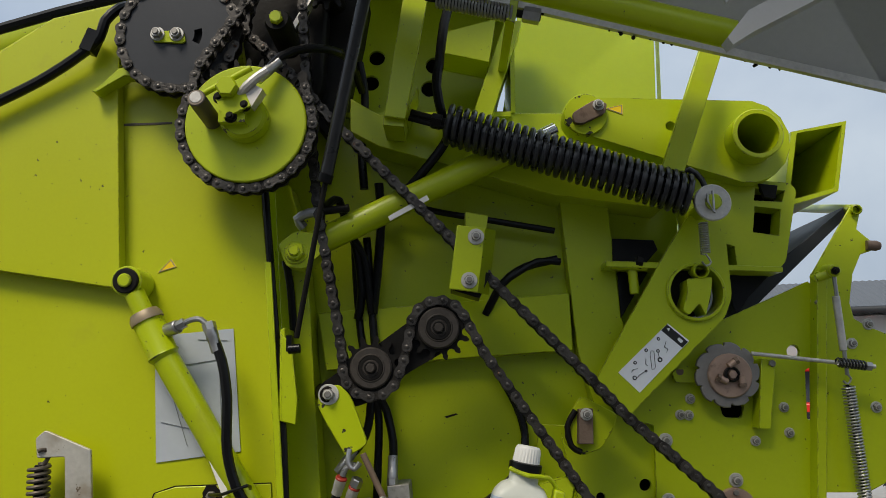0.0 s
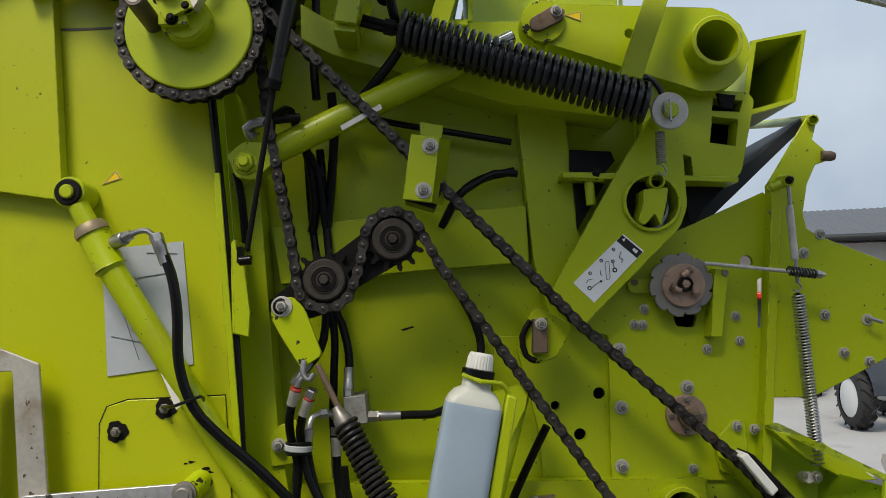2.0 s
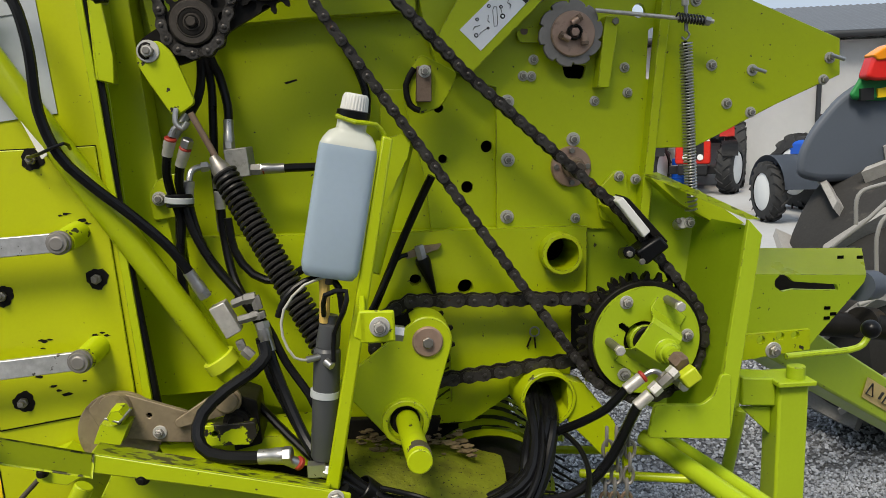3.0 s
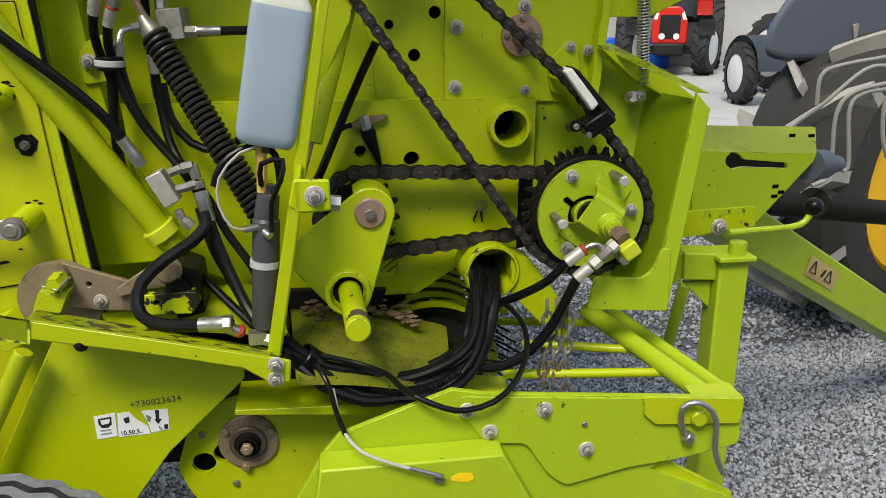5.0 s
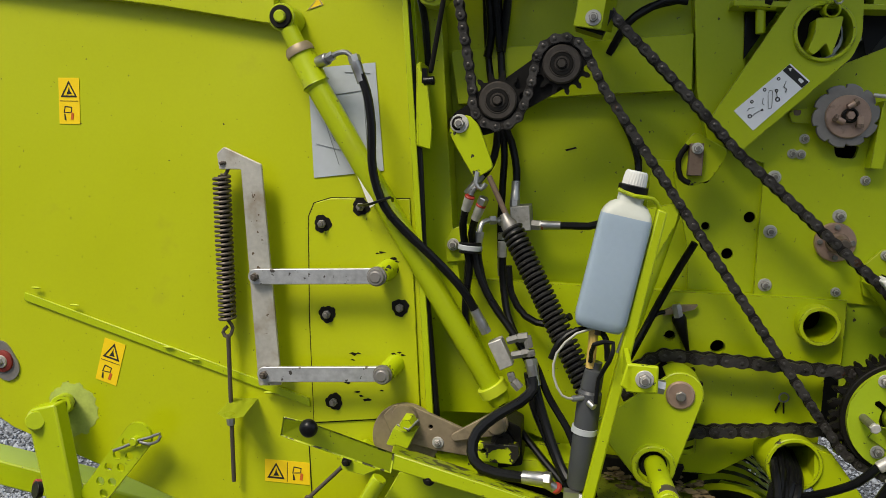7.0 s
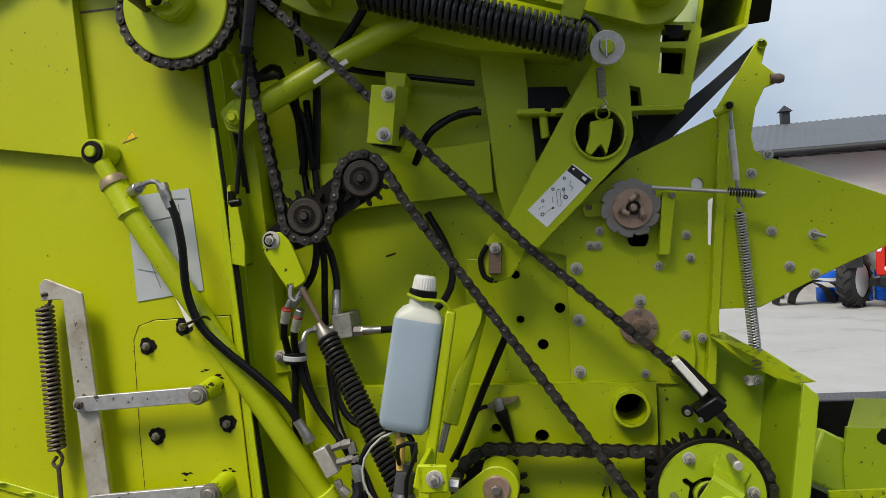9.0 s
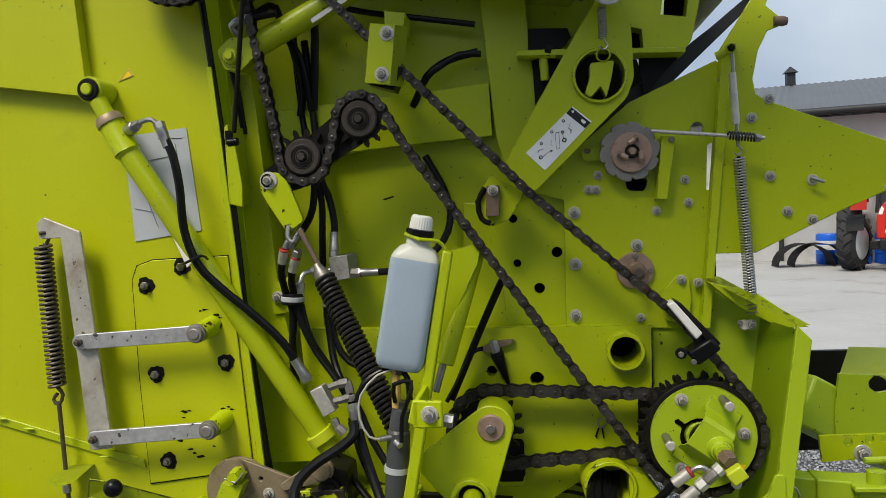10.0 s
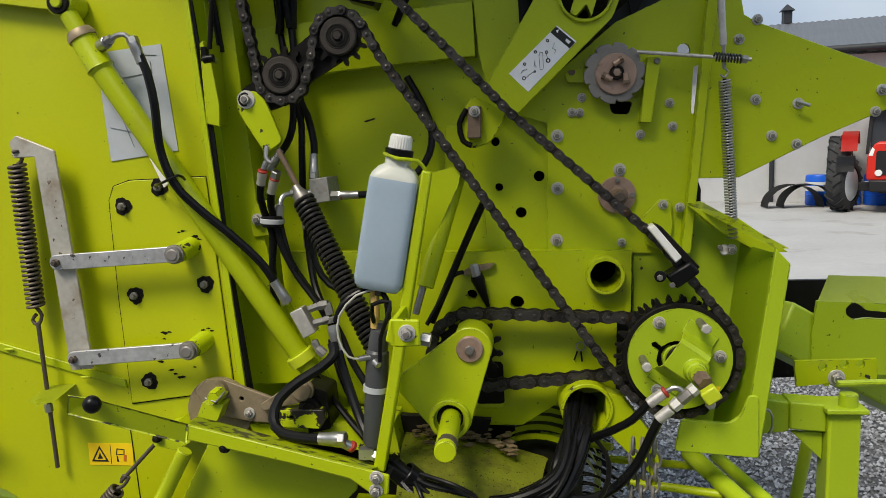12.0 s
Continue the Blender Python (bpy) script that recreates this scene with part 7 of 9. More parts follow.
part("base_sheet", slab([(-0.246, 1.052), (0.087, 1.057), (0.1, 0.983), (-0.232, 1.021)], 1.58, 0.12), M_CHIP, cpl)

bm = bmesh.new()
bmesh.ops.create_uvsphere(bm, u_segments=24, v_segments=14, radius=0.0175, matrix=Matrix.Translation((-0.428, 1.265, 1.202)) @ Matrix.Diagonal((1, 0.9, 1, 1)))
part("stop_ball", bm, M_BLACK, baler, "round black rubber stop")
for p, y in (([(-0.219, 1.079)][0], 1.372),):
    bolt((p[0], y, p[1]), 0.010, M_GREASE_SHADE, baler, 0.012)

# ---- low spring, mudguard strut, labels on the sheet ----
lsg = thing("tension_spring", "rusty brown coil spring at the lower tailgate", "spring", (-0.598, 1.5, 0.853))
part("coil", coil((-0.532, 1.505, 0.922), (-0.658, 1.5, 0.788), 0.0158, 0.0036, 22), M_BROWN, lsg)
part("core", rod((-0.532, 1.505, 0.922), (-0.658, 1.5, 0.788), 0.009), M_GREASE_SHADE, lsg)
part("hook_rod", rod((-0.519, 1.505, 0.945), (-0.43, 1.51, 1.037), 0.0045), M_BROWN, lsg)
part("hook", sweep(smooth_path([(-0.532, 1.505, 0.925), (-0.516, 1.505, 0.933), (-0.503, 1.505, 0.952), (-0.516, 1.505, 0.955), (-0.522, 1.505, 0.939)]), 0.004), M_BROWN, lsg)
part("anchor", slab([(-0.441, 1.051), (-0.405, 1.064), (-0.386, 1.05), (-0.356, 1.035), (-0.386, 1.019), (-0.435, 1.029)], 1.50, 0.1), M_PAINT, lsg)
part("foot_plate", slab([(-0.703, 0.772), (-0.662, 0.826), (-0.642, 0.822), (-0.67, 0.763)], 1.505, 0.03), M_TAN, lsg)
bolt((-0.423, 1.498, 1.049), 0.012, M_GREASE_SHADE, lsg, 0.0, nut=True)
ms = thing("mudguard_strut", "lime round strut beside the wheel", "strut", (-0.404, 1.45, 0.926))
part("tube", rod((-0.335, 1.44, 1.043), (-0.458, 1.43, 0.814), 0.0165, seg=20), M_PAINT, ms)
tl = sheet("tyre_label", "torn white tyre pressure label on the mudguard sheet", "label", [(-0.254, 0.887), (-0.216, 0.892), (-0.217, 0.844), (-0.253, 0.84)], 1.4838, M_WHITE)
mark(tl, [(-0.247, 0.882), (-0.223, 0.885), (-0.224, 0.869), (-0.231, 0.863), (-0.242, 0.863), (-0.247, 0.871)], 1.4834)
mark(tl, [(-0.243, 0.879), (-0.226, 0.881), (-0.228, 0.872), (-0.241, 0.87)], 1.4828, M_WHITE)
for s_ in ([(-0.245, 0.858), (-0.227, 0.86)], [(-0.246, 0.851), (-0.226, 0.853)]):
    part("printed_line", beam((s_[0][0], 1.4834, s_[0][1]), (s_[1][0], 1.4834, s_[1][1]), 0.003, 0.0008, up=(0, 1, 0)), M_INKGREY, tl)
t2 = sheet("service_label", "torn white service interval label with hour numbers", "label", [(-0.212, 0.89), (-0.191, 0.892), (-0.181, 0.877), (-0.161, 0.86), (-0.158, 0.844), (-0.215, 0.842)], 1.4838, M_WHITE)
part("second_piece", slab([(-0.169, 0.892), (-0.122, 0.893), (-0.123, 0.851), (-0.156, 0.846), (-0.16, 0.868)], 1.4838, 0.0012), M_WHITE, t2)
mark(t2, [(-0.145, 0.892), (-0.138, 0.892), (-0.139, 0.874), (-0.134, 0.874), (-0.142, 0.863), (-0.148, 0.873), (-0.145, 0.874)], 1.4834)
mark(t2, [(-0.203, 0.879), (-0.192, 0.883), (-0.192, 0.871), (-0.2, 0.869)], 1.4834)
mark(t2, [(-0.132, 0.861), (-0.125, 0.862), (-0.125, 0.852), (-0.132, 0.852)], 1.4834)
mark(t2, [(-0.162, 0.884), (-0.152, 0.879), (-0.156, 0.868), (-0.161, 0.872)], 1.4834, M_INKGREY)


def lettering(text, at, size, y, rot, parent, mat, depth=0.0006, spacing=1.0):
    cu = bpy.data.curves.new("lettering", 'FONT')
    cu.body, cu.size, cu.extrude, cu.space_character = text, size, depth, spacing
    tmp = bpy.data.objects.new("lettering", cu)
    me = bpy.data.meshes.new_from_object(tmp)
    bpy.data.objects.remove(tmp)
    me.materials.clear()
    me.materials.append(mat)
    ob = new("lettering", me)
    ob.parent = parent
    ob.matrix_parent_inverse = parent.matrix_world.inverted()
    ob.matrix_world = Matrix.Translation((at[0], y, at[1])) @ Matrix.Rotation(radians(-rot), 4, 'Y') @ Matrix.Rotation(radians(90), 4, 'X')
    return ob


lettering("10,50,5..", [(-0.211, 0.845)][0], 0.012, 1.4834, 4, t2, M_INK)
lettering("h", [(-0.141, 0.85)][0], 0.012, 1.4834, 4, t2, M_INK)
lettering("+730023634", [(-0.188, 0.9)][0], 0.0165, 1.4846, 5, baler, M_BROWN, 0.0008, 1.12)

# ---- round cover bearing, pick-up ----
hl = thing("flange_bearing", "tan three-bolt flange bearing on the round cover", "bearing", (0.012, 1.53, 0.785))
fc = [(0.012, 0.786)][0]
fo = []
for a in (95, 215, 335):
    fo += arc((fc[0] + 0.036 * math.cos(radians(a)), fc[1] + 0.036 * math.sin(radians(a))), 0.024, a - 75, a + 75, 8)
eased(part("flange", slab(circle(fc[0], fc[1], 0.058, 40), 1.527, 0.010), M_TAN, hl))
part("bearing_ring", pipe((fc[0], 1.518, fc[1]), (fc[0], 1.53, fc[1]), 0.036, 0.026), M_BROWN, hl)
ringed(hl, "shaft", fc, 1.53, 1.505, [(0, 0.026), (0.5, 0.024), (0.55, 0.02), (1, 0.02)], M_GREASE_SHADE)
bolt((fc[0], 1.508, fc[1]), 0.014, M_TAN, hl, 0.017)
for p in [(-0.031, 0.813), (0.056, 0.807), (0.004, 0.731)]:
    bolt((p[0], 1.527, p[1]), 0.0095, M_TAN, hl)
for p in [(-0.075, 0.806), (-0.019, 0.692)]:
    bolt((p[0], 1.535, p[1]), 0.008, None, baler)
for px, y in (([(0.447, 0.907), (0.542, 0.942), (0.621, 0.858), (0.407, 0.951), (0.615, 0.909)], 1.293),):
    for i, p in enumerate(px):
        bolt((p[0], y, p[1]), 0.0095 if i < 4 else 0.006, None, baler, 0.0145 if i < 4 else 0.0)
pb_ = thing("hitch_pin", "bent steel hook pin in the pick-up frame", "pin", (0.823, 1.28, 0.91))
part("hook", sweep(smooth_path([(0.803, 1.285, 0.869), (0.787, 1.28, 0.902), (0.785, 1.275, 0.936), (0.804, 1.27, 0.947), (0.825, 1.265, 0.94), (0.843, 1.262, 0.913), (0.844, 1.26, 0.863), (0.855, 1.26, 0.828), (0.866, 1.26, 0.806)]), 0.0052), M_STEEL, pb_)
part("collar", rod((0.798, 1.282, 0.877), (0.809, 1.282, 0.867), 0.011), M_STEEL, pb_)
ringed(pb_, "ring_boss", [(0.821, 0.909)][0], 1.296, 1.275, [(0, 0.016), (0.8, 0.016), (1, 0.013)], M_PAINT)
eased(plate("pickup_end_cap", [(0.717, 0.956), (0.905, 0.939), (0.902, 0.889), (0.742, 0.9), (0.72, 0.921)], 1.285, 0.008, r=0.006), 0.002)
plate("pickup_lower_sheet", [(0.701, 0.805), (0.781, 0.81), (0.917, 0.728), (0.924, 0.616), (0.729, 0.638)], 1.31, 0.01)
for p in [(0.792, 0.766), (0.804, 0.748), (0.739, 0.752)]:
    bolt((p[0], 1.308, p[1]), 0.006, None, baler)
yt = thing("yellow_sticker", "small bright yellow sticker on the pick-up box", "sticker", (0.393, 1.24, 0.86))
part("backing", slab([(0.372, 0.859), (0.385, 0.866), (0.407, 0.864), (0.411, 0.853), (0.4, 0.848), (0.373, 0.852)], 1.2388, 0.001), M_YELLOW, yt)
gh = hose("thin white grease line to the pick-up box", [(0.184, 1.4, 0.952), (0.192, 1.32, 0.94), (0.201, 1.27, 0.938), (0.226, 1.235, 0.923), (0.27, 1.228, 0.903), (0.334, 1.225, 0.88)], 0.0031, (1,), M_CLEAR, "", "tube", "grease_line")
hose("thin black grease line from the bundle", [(0.156, 1.42, 0.994), (0.175, 1.4, 0.964), (0.188, 1.33, 0.945), (0.202, 1.268, 0.937)], 0.0045, (), M_BLACK, "", "tube", "grease_line")
bolt((0.351, 1.238, 0.862), 0.010, None, baler, 0.0)

# ---- hose bundle over the pick-up ----
random.seed(3)
for k in range(13):
    f = k / 12
    oy = random.uniform(-0.045, 0.03)
    top = [(0.099, 1.47, 1.03), (0.129, 1.47, 1.004), (0.171, 1.47, 0.981), (0.235, 1.47, 0.958), (0.3, 1.47, 0.945), (0.375, 1.475, 0.953), (0.438, 1.50, 0.988), (0.464, 1.55, 1.035), (0.478, 1.61, 1.085), (0.488, 1.75, 1.10)]
    low = [(0.099, 1.45, 1.005), (0.129, 1.45, 0.976), (0.171, 1.45, 0.946), (0.234, 1.45, 0.919), (0.299, 1.45, 0.908), (0.373, 1.455, 0.914), (0.437, 1.48, 0.935), (0.49, 1.54, 0.990), (0.52, 1.60, 1.055), (0.54, 1.75, 1.06)]
    pts = []
    for i, (a, b) in enumerate(zip(top, low)):
        p = Vector(a).lerp(Vector(b), f)
        w = (0.6, 0.35, 0.8, 1, 1, 1, 0.9, 0.8, 0.4, 0.4)[i]
        pts.append(tuple(p + Vector((random.uniform(-0.006, 0.006), oy * w + random.uniform(-0.006, 0.006), random.uniform(-0.007, 0.007) * w))))
    hose("black hydraulic hose in the lower bundle", pts, random.choice((0.0065, 0.0085, 0.0095, 0.0105)), group="bundle hoses")
cz = [Vector((0.24, 1.43, 0.94)), Vector((0.30, 1.42, 0.927)), Vector((0.36, 1.425, 0.928)), Vector((0.42, 1.44, 0.948))]
wrap = thing("hose_wrap", "black corrugated wrap round a hose of the bundle", "hose wrap", tuple(cz[0]))
pth = smooth_path(cz, 0.0016)
part("ribbed_tube", sweep(pth, 0.011, 12, radii=[0.0125 if i % 3 else 0.0105 for i in range(len(pth))]), M_BLACK, wrap)
hose("black thin hose hanging in front of the pick-up", [(0.166, 1.43, 1.006), (0.233, 1.42, 0.989), (0.281, 1.38, 0.984), (0.298, 1.33, 0.985), (0.32, 1.285, 0.988), (0.366, 1.272, 0.97), (0.403, 1.272, 0.963), (0.451, 1.275, 0.974), (0.489, 1.3, 0.992), (0.528, 1.38, 0.995), (0.545, 1.44, 1.012), (0.545, 1.5, 1.027), (0.529, 1.55, 1.037)], 0.0052)
hose("black hydraulic hose to the gear swivel", [(0.628, 1.478, 1.145), (0.597, 1.49, 1.105), (0.555, 1.52, 1.068), (0.512, 1.57, 1.028), (0.497, 1.61, 0.985)], 0.0085)
hose("black hydraulic hose to the gear swivel", [(0.645, 1.463, 1.115), (0.632, 1.47, 1.082), (0.606, 1.48, 1.018), (0.566, 1.48, 0.968), (0.517, 1.48, 0.939), (0.464, 1.48, 0.937), (0.438, 1.49, 0.958), (0.442, 1.51, 0.998), (0.47, 1.58, 1.05)], 0.0098)
fit_ = thing("hose_fitting", "bright crimped hose end with red ring on the gear swivel", "fitting", (0.64, 1.475, 1.15), group="swivel fittings")
part("ferrule", rod((0.626, 1.476, 1.143), (0.656, 1.474, 1.167), 0.0112), M_GALV, fit_)
part("red_ring", rod((0.655, 1.474, 1.166), (0.661, 1.474, 1.170), 0.0122), M_RED, fit_, "red marking ring")
part("bent_pipe", sweep(smooth_path([(0.659, 1.475, 1.168), (0.672, 1.472, 1.177), (0.684, 1.47, 1.177), (0.696, 1.466, 1.167)], 0.006), 0.0055), M_STEEL, fit_)
part("nut", hexagon((0.690, 1.468, 1.172), (0.700, 1.464, 1.163), 0.0105), M_NUT, fit_)
fit_ = thing("hose_fitting", "bright crimped hose end screwed to the gear swivel", "fitting", (0.66, 1.46, 1.13), group="swivel fittings")
part("ferrule", rod((0.642, 1.463, 1.115), (0.668, 1.46, 1.139), 0.0112), M_GALV, fit_)
part("nut", hexagon((0.670, 1.46, 1.141), (0.684, 1.46, 1.154), 0.0128), M_BRIGHT, fit_)
part("adapter", hexagon((0.685, 1.46, 1.155), (0.704, 1.46, 1.172), 0.0118), M_NUT, fit_)
part("second_nut", hexagon((0.704, 1.46, 1.172), (0.715, 1.461, 1.182), 0.0128), M_BRIGHT, fit_)
tube_o = (0.514, 1.62, 1.084)
bt_ = thing("hose_duct", "lime pipe end that takes the hose bundle", "pipe", tube_o)
part("pipe", pipe((tube_o[0], 1.61, tube_o[2]), (tube_o[0] - 0.02, 2.0, tube_o[2]), 0.058, 0.050), M_CHIP, bt_)
eased(plate("duct_cheek", [(0.554, 1.121), (0.59, 1.11), (0.653, 1.027), (0.674, 0.974), (0.664, 0.923), (0.625, 0.958), (0.556, 1.032)], 1.62, 0.05, r=0.004), 0.002)
for k in range(4):
    p = (0.142, 1.46, 0.985)
    if k == 0:
        t = thing("cable_tie", "black cable tie round the hose bundle", "cable tie", p)
        part("loop", pipe((p[0] - 0.012, p[1] - 0.004, p[2] + 0.012), (p[0] + 0.012, p[1] + 0.004, p[2] - 0.012), 0.026, 0.023), M_BLACK, t)

# pick-up reel: bands, tines and dirt
pk = thing("pickup_reel", "lime pick-up bands with wire tines and dry crop dirt", "pick-up", (0.35, 1.9, 0.8))
for k in range(13):
    pts = [(0.40 + 0.15 * math.cos(radians(a)) + 0.006 * k, 1.72 + 0.062 * k, 0.84 + 0.14 * math.sin(radians(a))) for a in range(-30, 161, 10)]
    bm = bmesh.new()
    rows = [[bm.verts.new((x, y + o, z)) for o in (-0.019, 0.019)] for x, y, z in pts]
    for a, b in zip(rows, rows[1:]):
        bm.faces.new((a[0], a[1], b[1], b[0]))
    bmesh.ops.solidify(bm, geom=bm.faces[:], thickness=0.004)
    part("band", bm, M_PAINT, pk)
    for j in range(3):
        y = 1.690 + 0.062 * k
        part("tine", sweep(smooth_path([(0.40, y, 0.86 - j * 0.05), (0.52, y, 0.90 - j * 0.05), (0.60, y, 0.86 - j * 0.05)]), 0.003, 6), M_GREASE_SHADE, pk)
part("drum", rod((0.40, 1.62, 0.84), (0.48, 2.6, 0.84), 0.10, seg=28), M_GREASE_SHADE, pk)
bm = bmesh.new()
rows = []
for i in range(9):
    f = i / 8
    back, front = Vector((0.10, 1.68, 1.005)).lerp(Vector((0.43, 1.70, 0.935)), f), Vector((0.12, 1.40, 0.965)).lerp(Vector((0.40, 1.42, 0.905)), f)
    rows.append([bm.verts.new(back.lerp(front, g) + Vector((0, 0, 0.030 * math.sin(math.pi * g) + 0.012 * math.sin(math.pi * f)))) for g in (0, 0.2, 0.4, 0.6, 0.8, 1)])
for a, b in zip(rows, rows[1:]):
    for i in range(5):
        bm.faces.new((a[i], a[i + 1], b[i + 1], b[i]))
bmesh.ops.solidify(bm, geom=bm.faces[:], thickness=0.006)
part("dirty_sheet", bm, material("crop_stained_lime", (0.27, 0.30, 0.02), 0.6, var=0.25, scale=9, grain=0.15, dirt=(0.06, 0.048, 0.02), dirt_amount=0.8, dirt_scale=7, spots=(0.05, 0.042, 0.02), spot_amount=0.3, spot_scale=150, bump=0.6, bscale=60), pk, "lime sheet stained by crop dirt")
random.seed(8)
for i in range(70):
    bm = bmesh.new()
    p = Vector((0.13, 1.66, 1.022)).lerp(Vector((0.36, 1.66, 0.985)), random.random()) + Vector((0, random.uniform(-0.09, 0.02), random.uniform(-0.004, 0.016)))
    bmesh.ops.create_icosphere(bm, subdivisions=2, radius=1)
    s = random.uniform(0.0025, 0.008)
    for v in bm.verts:
        k = s * random.uniform(0.65, 1.25)
        v.co = p + Vector((v.co.x * k * 1.8, v.co.y * k * 1.3, v.co.z * k * 0.5))
    part("dirt_clod", bm, M_MUD, pk)
# near-black sheets that close off the space under the baler
plate("under_sheet", [(-0.15, 0.72), (0.20, 0.72), (0.30, 1.04), (-0.15, 1.06)], 1.66, 0.02, M_GREASE_SHADE)
plate("bale_floor", [(-0.45, 0.60), (0.35, 0.60), (0.35, 0.98), (-0.45, 1.05)], 1.78, 0.02, M_GREASE_SHADE)
plate("pickup_rear_sheet", [(0.003, 0.898), (0.413, 0.886), (0.533, 0.869), (0.533, 0.855), (0.391, 0.858), (0.002, 0.888)], 1.45, 0.12)



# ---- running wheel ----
# undusted groove rubber, its colour darkened to carry the grooves' shade too
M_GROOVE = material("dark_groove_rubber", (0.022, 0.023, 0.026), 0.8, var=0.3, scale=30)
def ribbed_tyre(c, r, w, ribs, waves, groove, na=600):
    """A tyre round an axle along y with wavy grooves that run round it."""
    cols = [(-1.0, 0, 0), (-0.97, 0, 0), (-0.93, 0, 0)]
    for k in range(ribs + 1):
        g = -0.86 + 1.72 * k / ribs
        p = 1.72 / ribs
        cols += [(g - 0.20 * p, 0, 1), (g - 0.12 * p, 1, 1), (g + 0.12 * p, 1, 1), (g + 0.20 * p, 0, 1)]
        if k < ribs:
            cols += [(g + 0.36 * p, 0, 1), (g + 0.64 * p, 0, 1)]
    cols += [(0.93, 0, 0), (0.97, 0, 0), (1.0, 0, 0)]
    bm = bmesh.new()
    rng = random.Random(11)
    rows = []
    for i in range(na):
        a = 2 * math.pi * i / na
        wave = 0.12 * 1.72 / ribs * math.asin(0.9 * math.sin(a * waves)) / 1.12
        row = []
        for v, deep, wavy in cols:
            k = abs(v)
            rad = r - 0.014 * k ** 2 - (0.0 if k < 0.80 else 0.12 * r * ((k - 0.80) / 0.20) ** 2) - groove * deep + rng.uniform(-0.0006, 0.0006)
            row.append(bm.verts.new((c[0] + rad * math.cos(a), c[1] + (v + wave * wavy) * w / 2, c[2] + rad * math.sin(a))))
        for f in (0.72, 0.55):
            row.insert(0, bm.verts.new((c[0] + r * f * math.cos(a), c[1] - w * 0.5, c[2] + r * f * math.sin(a))))
            row.append(bm.verts.new((c[0] + r * f * math.cos(a), c[1] + w * 0.5, c[2] + r * f * math.sin(a))))
        rows.append(row)
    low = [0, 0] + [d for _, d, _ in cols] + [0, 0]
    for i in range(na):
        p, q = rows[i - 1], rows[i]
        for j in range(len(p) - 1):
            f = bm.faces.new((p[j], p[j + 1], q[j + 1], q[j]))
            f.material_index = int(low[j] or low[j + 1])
    return bm


WC = (-0.455, 1.20, 0.432)
wheel = thing("wheel", "baler wheel with a dusty grey ribbed tyre on the gravel", "wheel", (WC[0], WC[1], 0))
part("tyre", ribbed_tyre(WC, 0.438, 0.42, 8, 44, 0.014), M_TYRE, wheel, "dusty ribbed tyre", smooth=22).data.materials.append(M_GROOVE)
part("rim", lathe((WC[0], 1.06, WC[2]), (WC[0], 1.38, WC[2]), [(0, 0.27), (0.05, 0.28), (0.3, 0.24), (0.7, 0.24), (1, 0.28)], seg=40), M_PAINT, wheel, "lime rim")
part("axle", rod((WC[0], 1.10, WC[2]), (WC[0], 2.9, WC[2]), 0.045), M_PAINT, baler)
part("axle_carrier", slab([(WC[0] - 0.06, WC[2] - 0.05), (WC[0] + 0.06, WC[2] - 0.05), (WC[0] + 0.10, 1.02), (WC[0] - 0.10, 1.02)], 1.63, 0.05), M_PAINT, baler)
bw = thing("dark_wheel", "plain black tyre of a wheel behind the baler", "wheel", (-1.231, 1.35, 0.652))
wc2 = (-1.211, 1.35, 0.606)
part("tyre", lathe((wc2[0], 1.27, wc2[2]), (wc2[0], 1.43, wc2[2]), [(0, 0.06), (0.02, 0.09), (0.15, 0.105), (0.85, 0.105), (0.98, 0.09), (1, 0.06)], seg=48), M_BLACK, bw)
part("support_leg", beam((wc2[0], 1.35, 0), (wc2[0], 1.35, wc2[2]), 0.06, 0.06, up=(0, 1, 0)), M_PAINT, bw)

# ---- rear stand, ramp beams, hub and reflector ----
sd = thing("support_stand", "lime folding support stand with a perforated lock plate", "stand", (-1.068, 1.52, 0.546))
eased(part("leg", slab([(-1.207, 1.082), (-1.192, 1.097), (-1.131, 1.113), (-1.085, 0.864), (-1.049, 0.723), (-1.03, 0.552), (-1.026, 0.354), (-1.095, 0.342), (-1.108, 0.54), (-1.145, 0.795)], 1.51, 0.045), M_PAINT, sd), 0.006)
eased(part("leg_edge", slab([(-1.054, 0.689), (-1.043, 0.688), (-1.044, 0.554), (-1.046, 0.372), (-1.061, 0.369), (-1.057, 0.586)], 1.503, 0.008), M_PAINT, sd))
lk = [(-0.919, 1.055), (-1.095, 0.822)]
lock = part("lock_plate", slab(capsule(lk[0], lk[1], 0.035, 0.03), 1.54, 0.008,
           [hole((p[0], 0, p[1]), 0.0102, 14) for p in [(-0.95, 1.04), (-0.92, 1.04), (-0.973, 1.006), (-0.942, 1.006), (-0.996, 0.975), (-0.964, 0.976), (-1.018, 0.938), (-0.987, 0.939), (-1.01, 0.909)]]), M_PAINT, sd, "perforated lime lock plate")
lock.location += Vector((-0.021, 0, -0.014))
lock_pin = part("lock_pin", sweep(smooth_path([(-0.979, 1.53, 1.019), (-0.947, 1.53, 1.033), (-0.919, 1.53, 1.048), (-0.887, 1.53, 1.059), (-0.859, 1.525, 1.072), (-0.862, 1.525, 1.056), (-0.888, 1.53, 1.043), (-0.912, 1.53, 1.046)]), 0.0035), M_STEEL, sd, "bent spring pin")
lock_pin.location += Vector((-0.017, 0, -0.012))
part("pin_head", rod((-0.943, 1.522, 1.034), (-0.941, 1.545, 1.034), 0.0105), M_PAINT, sd)
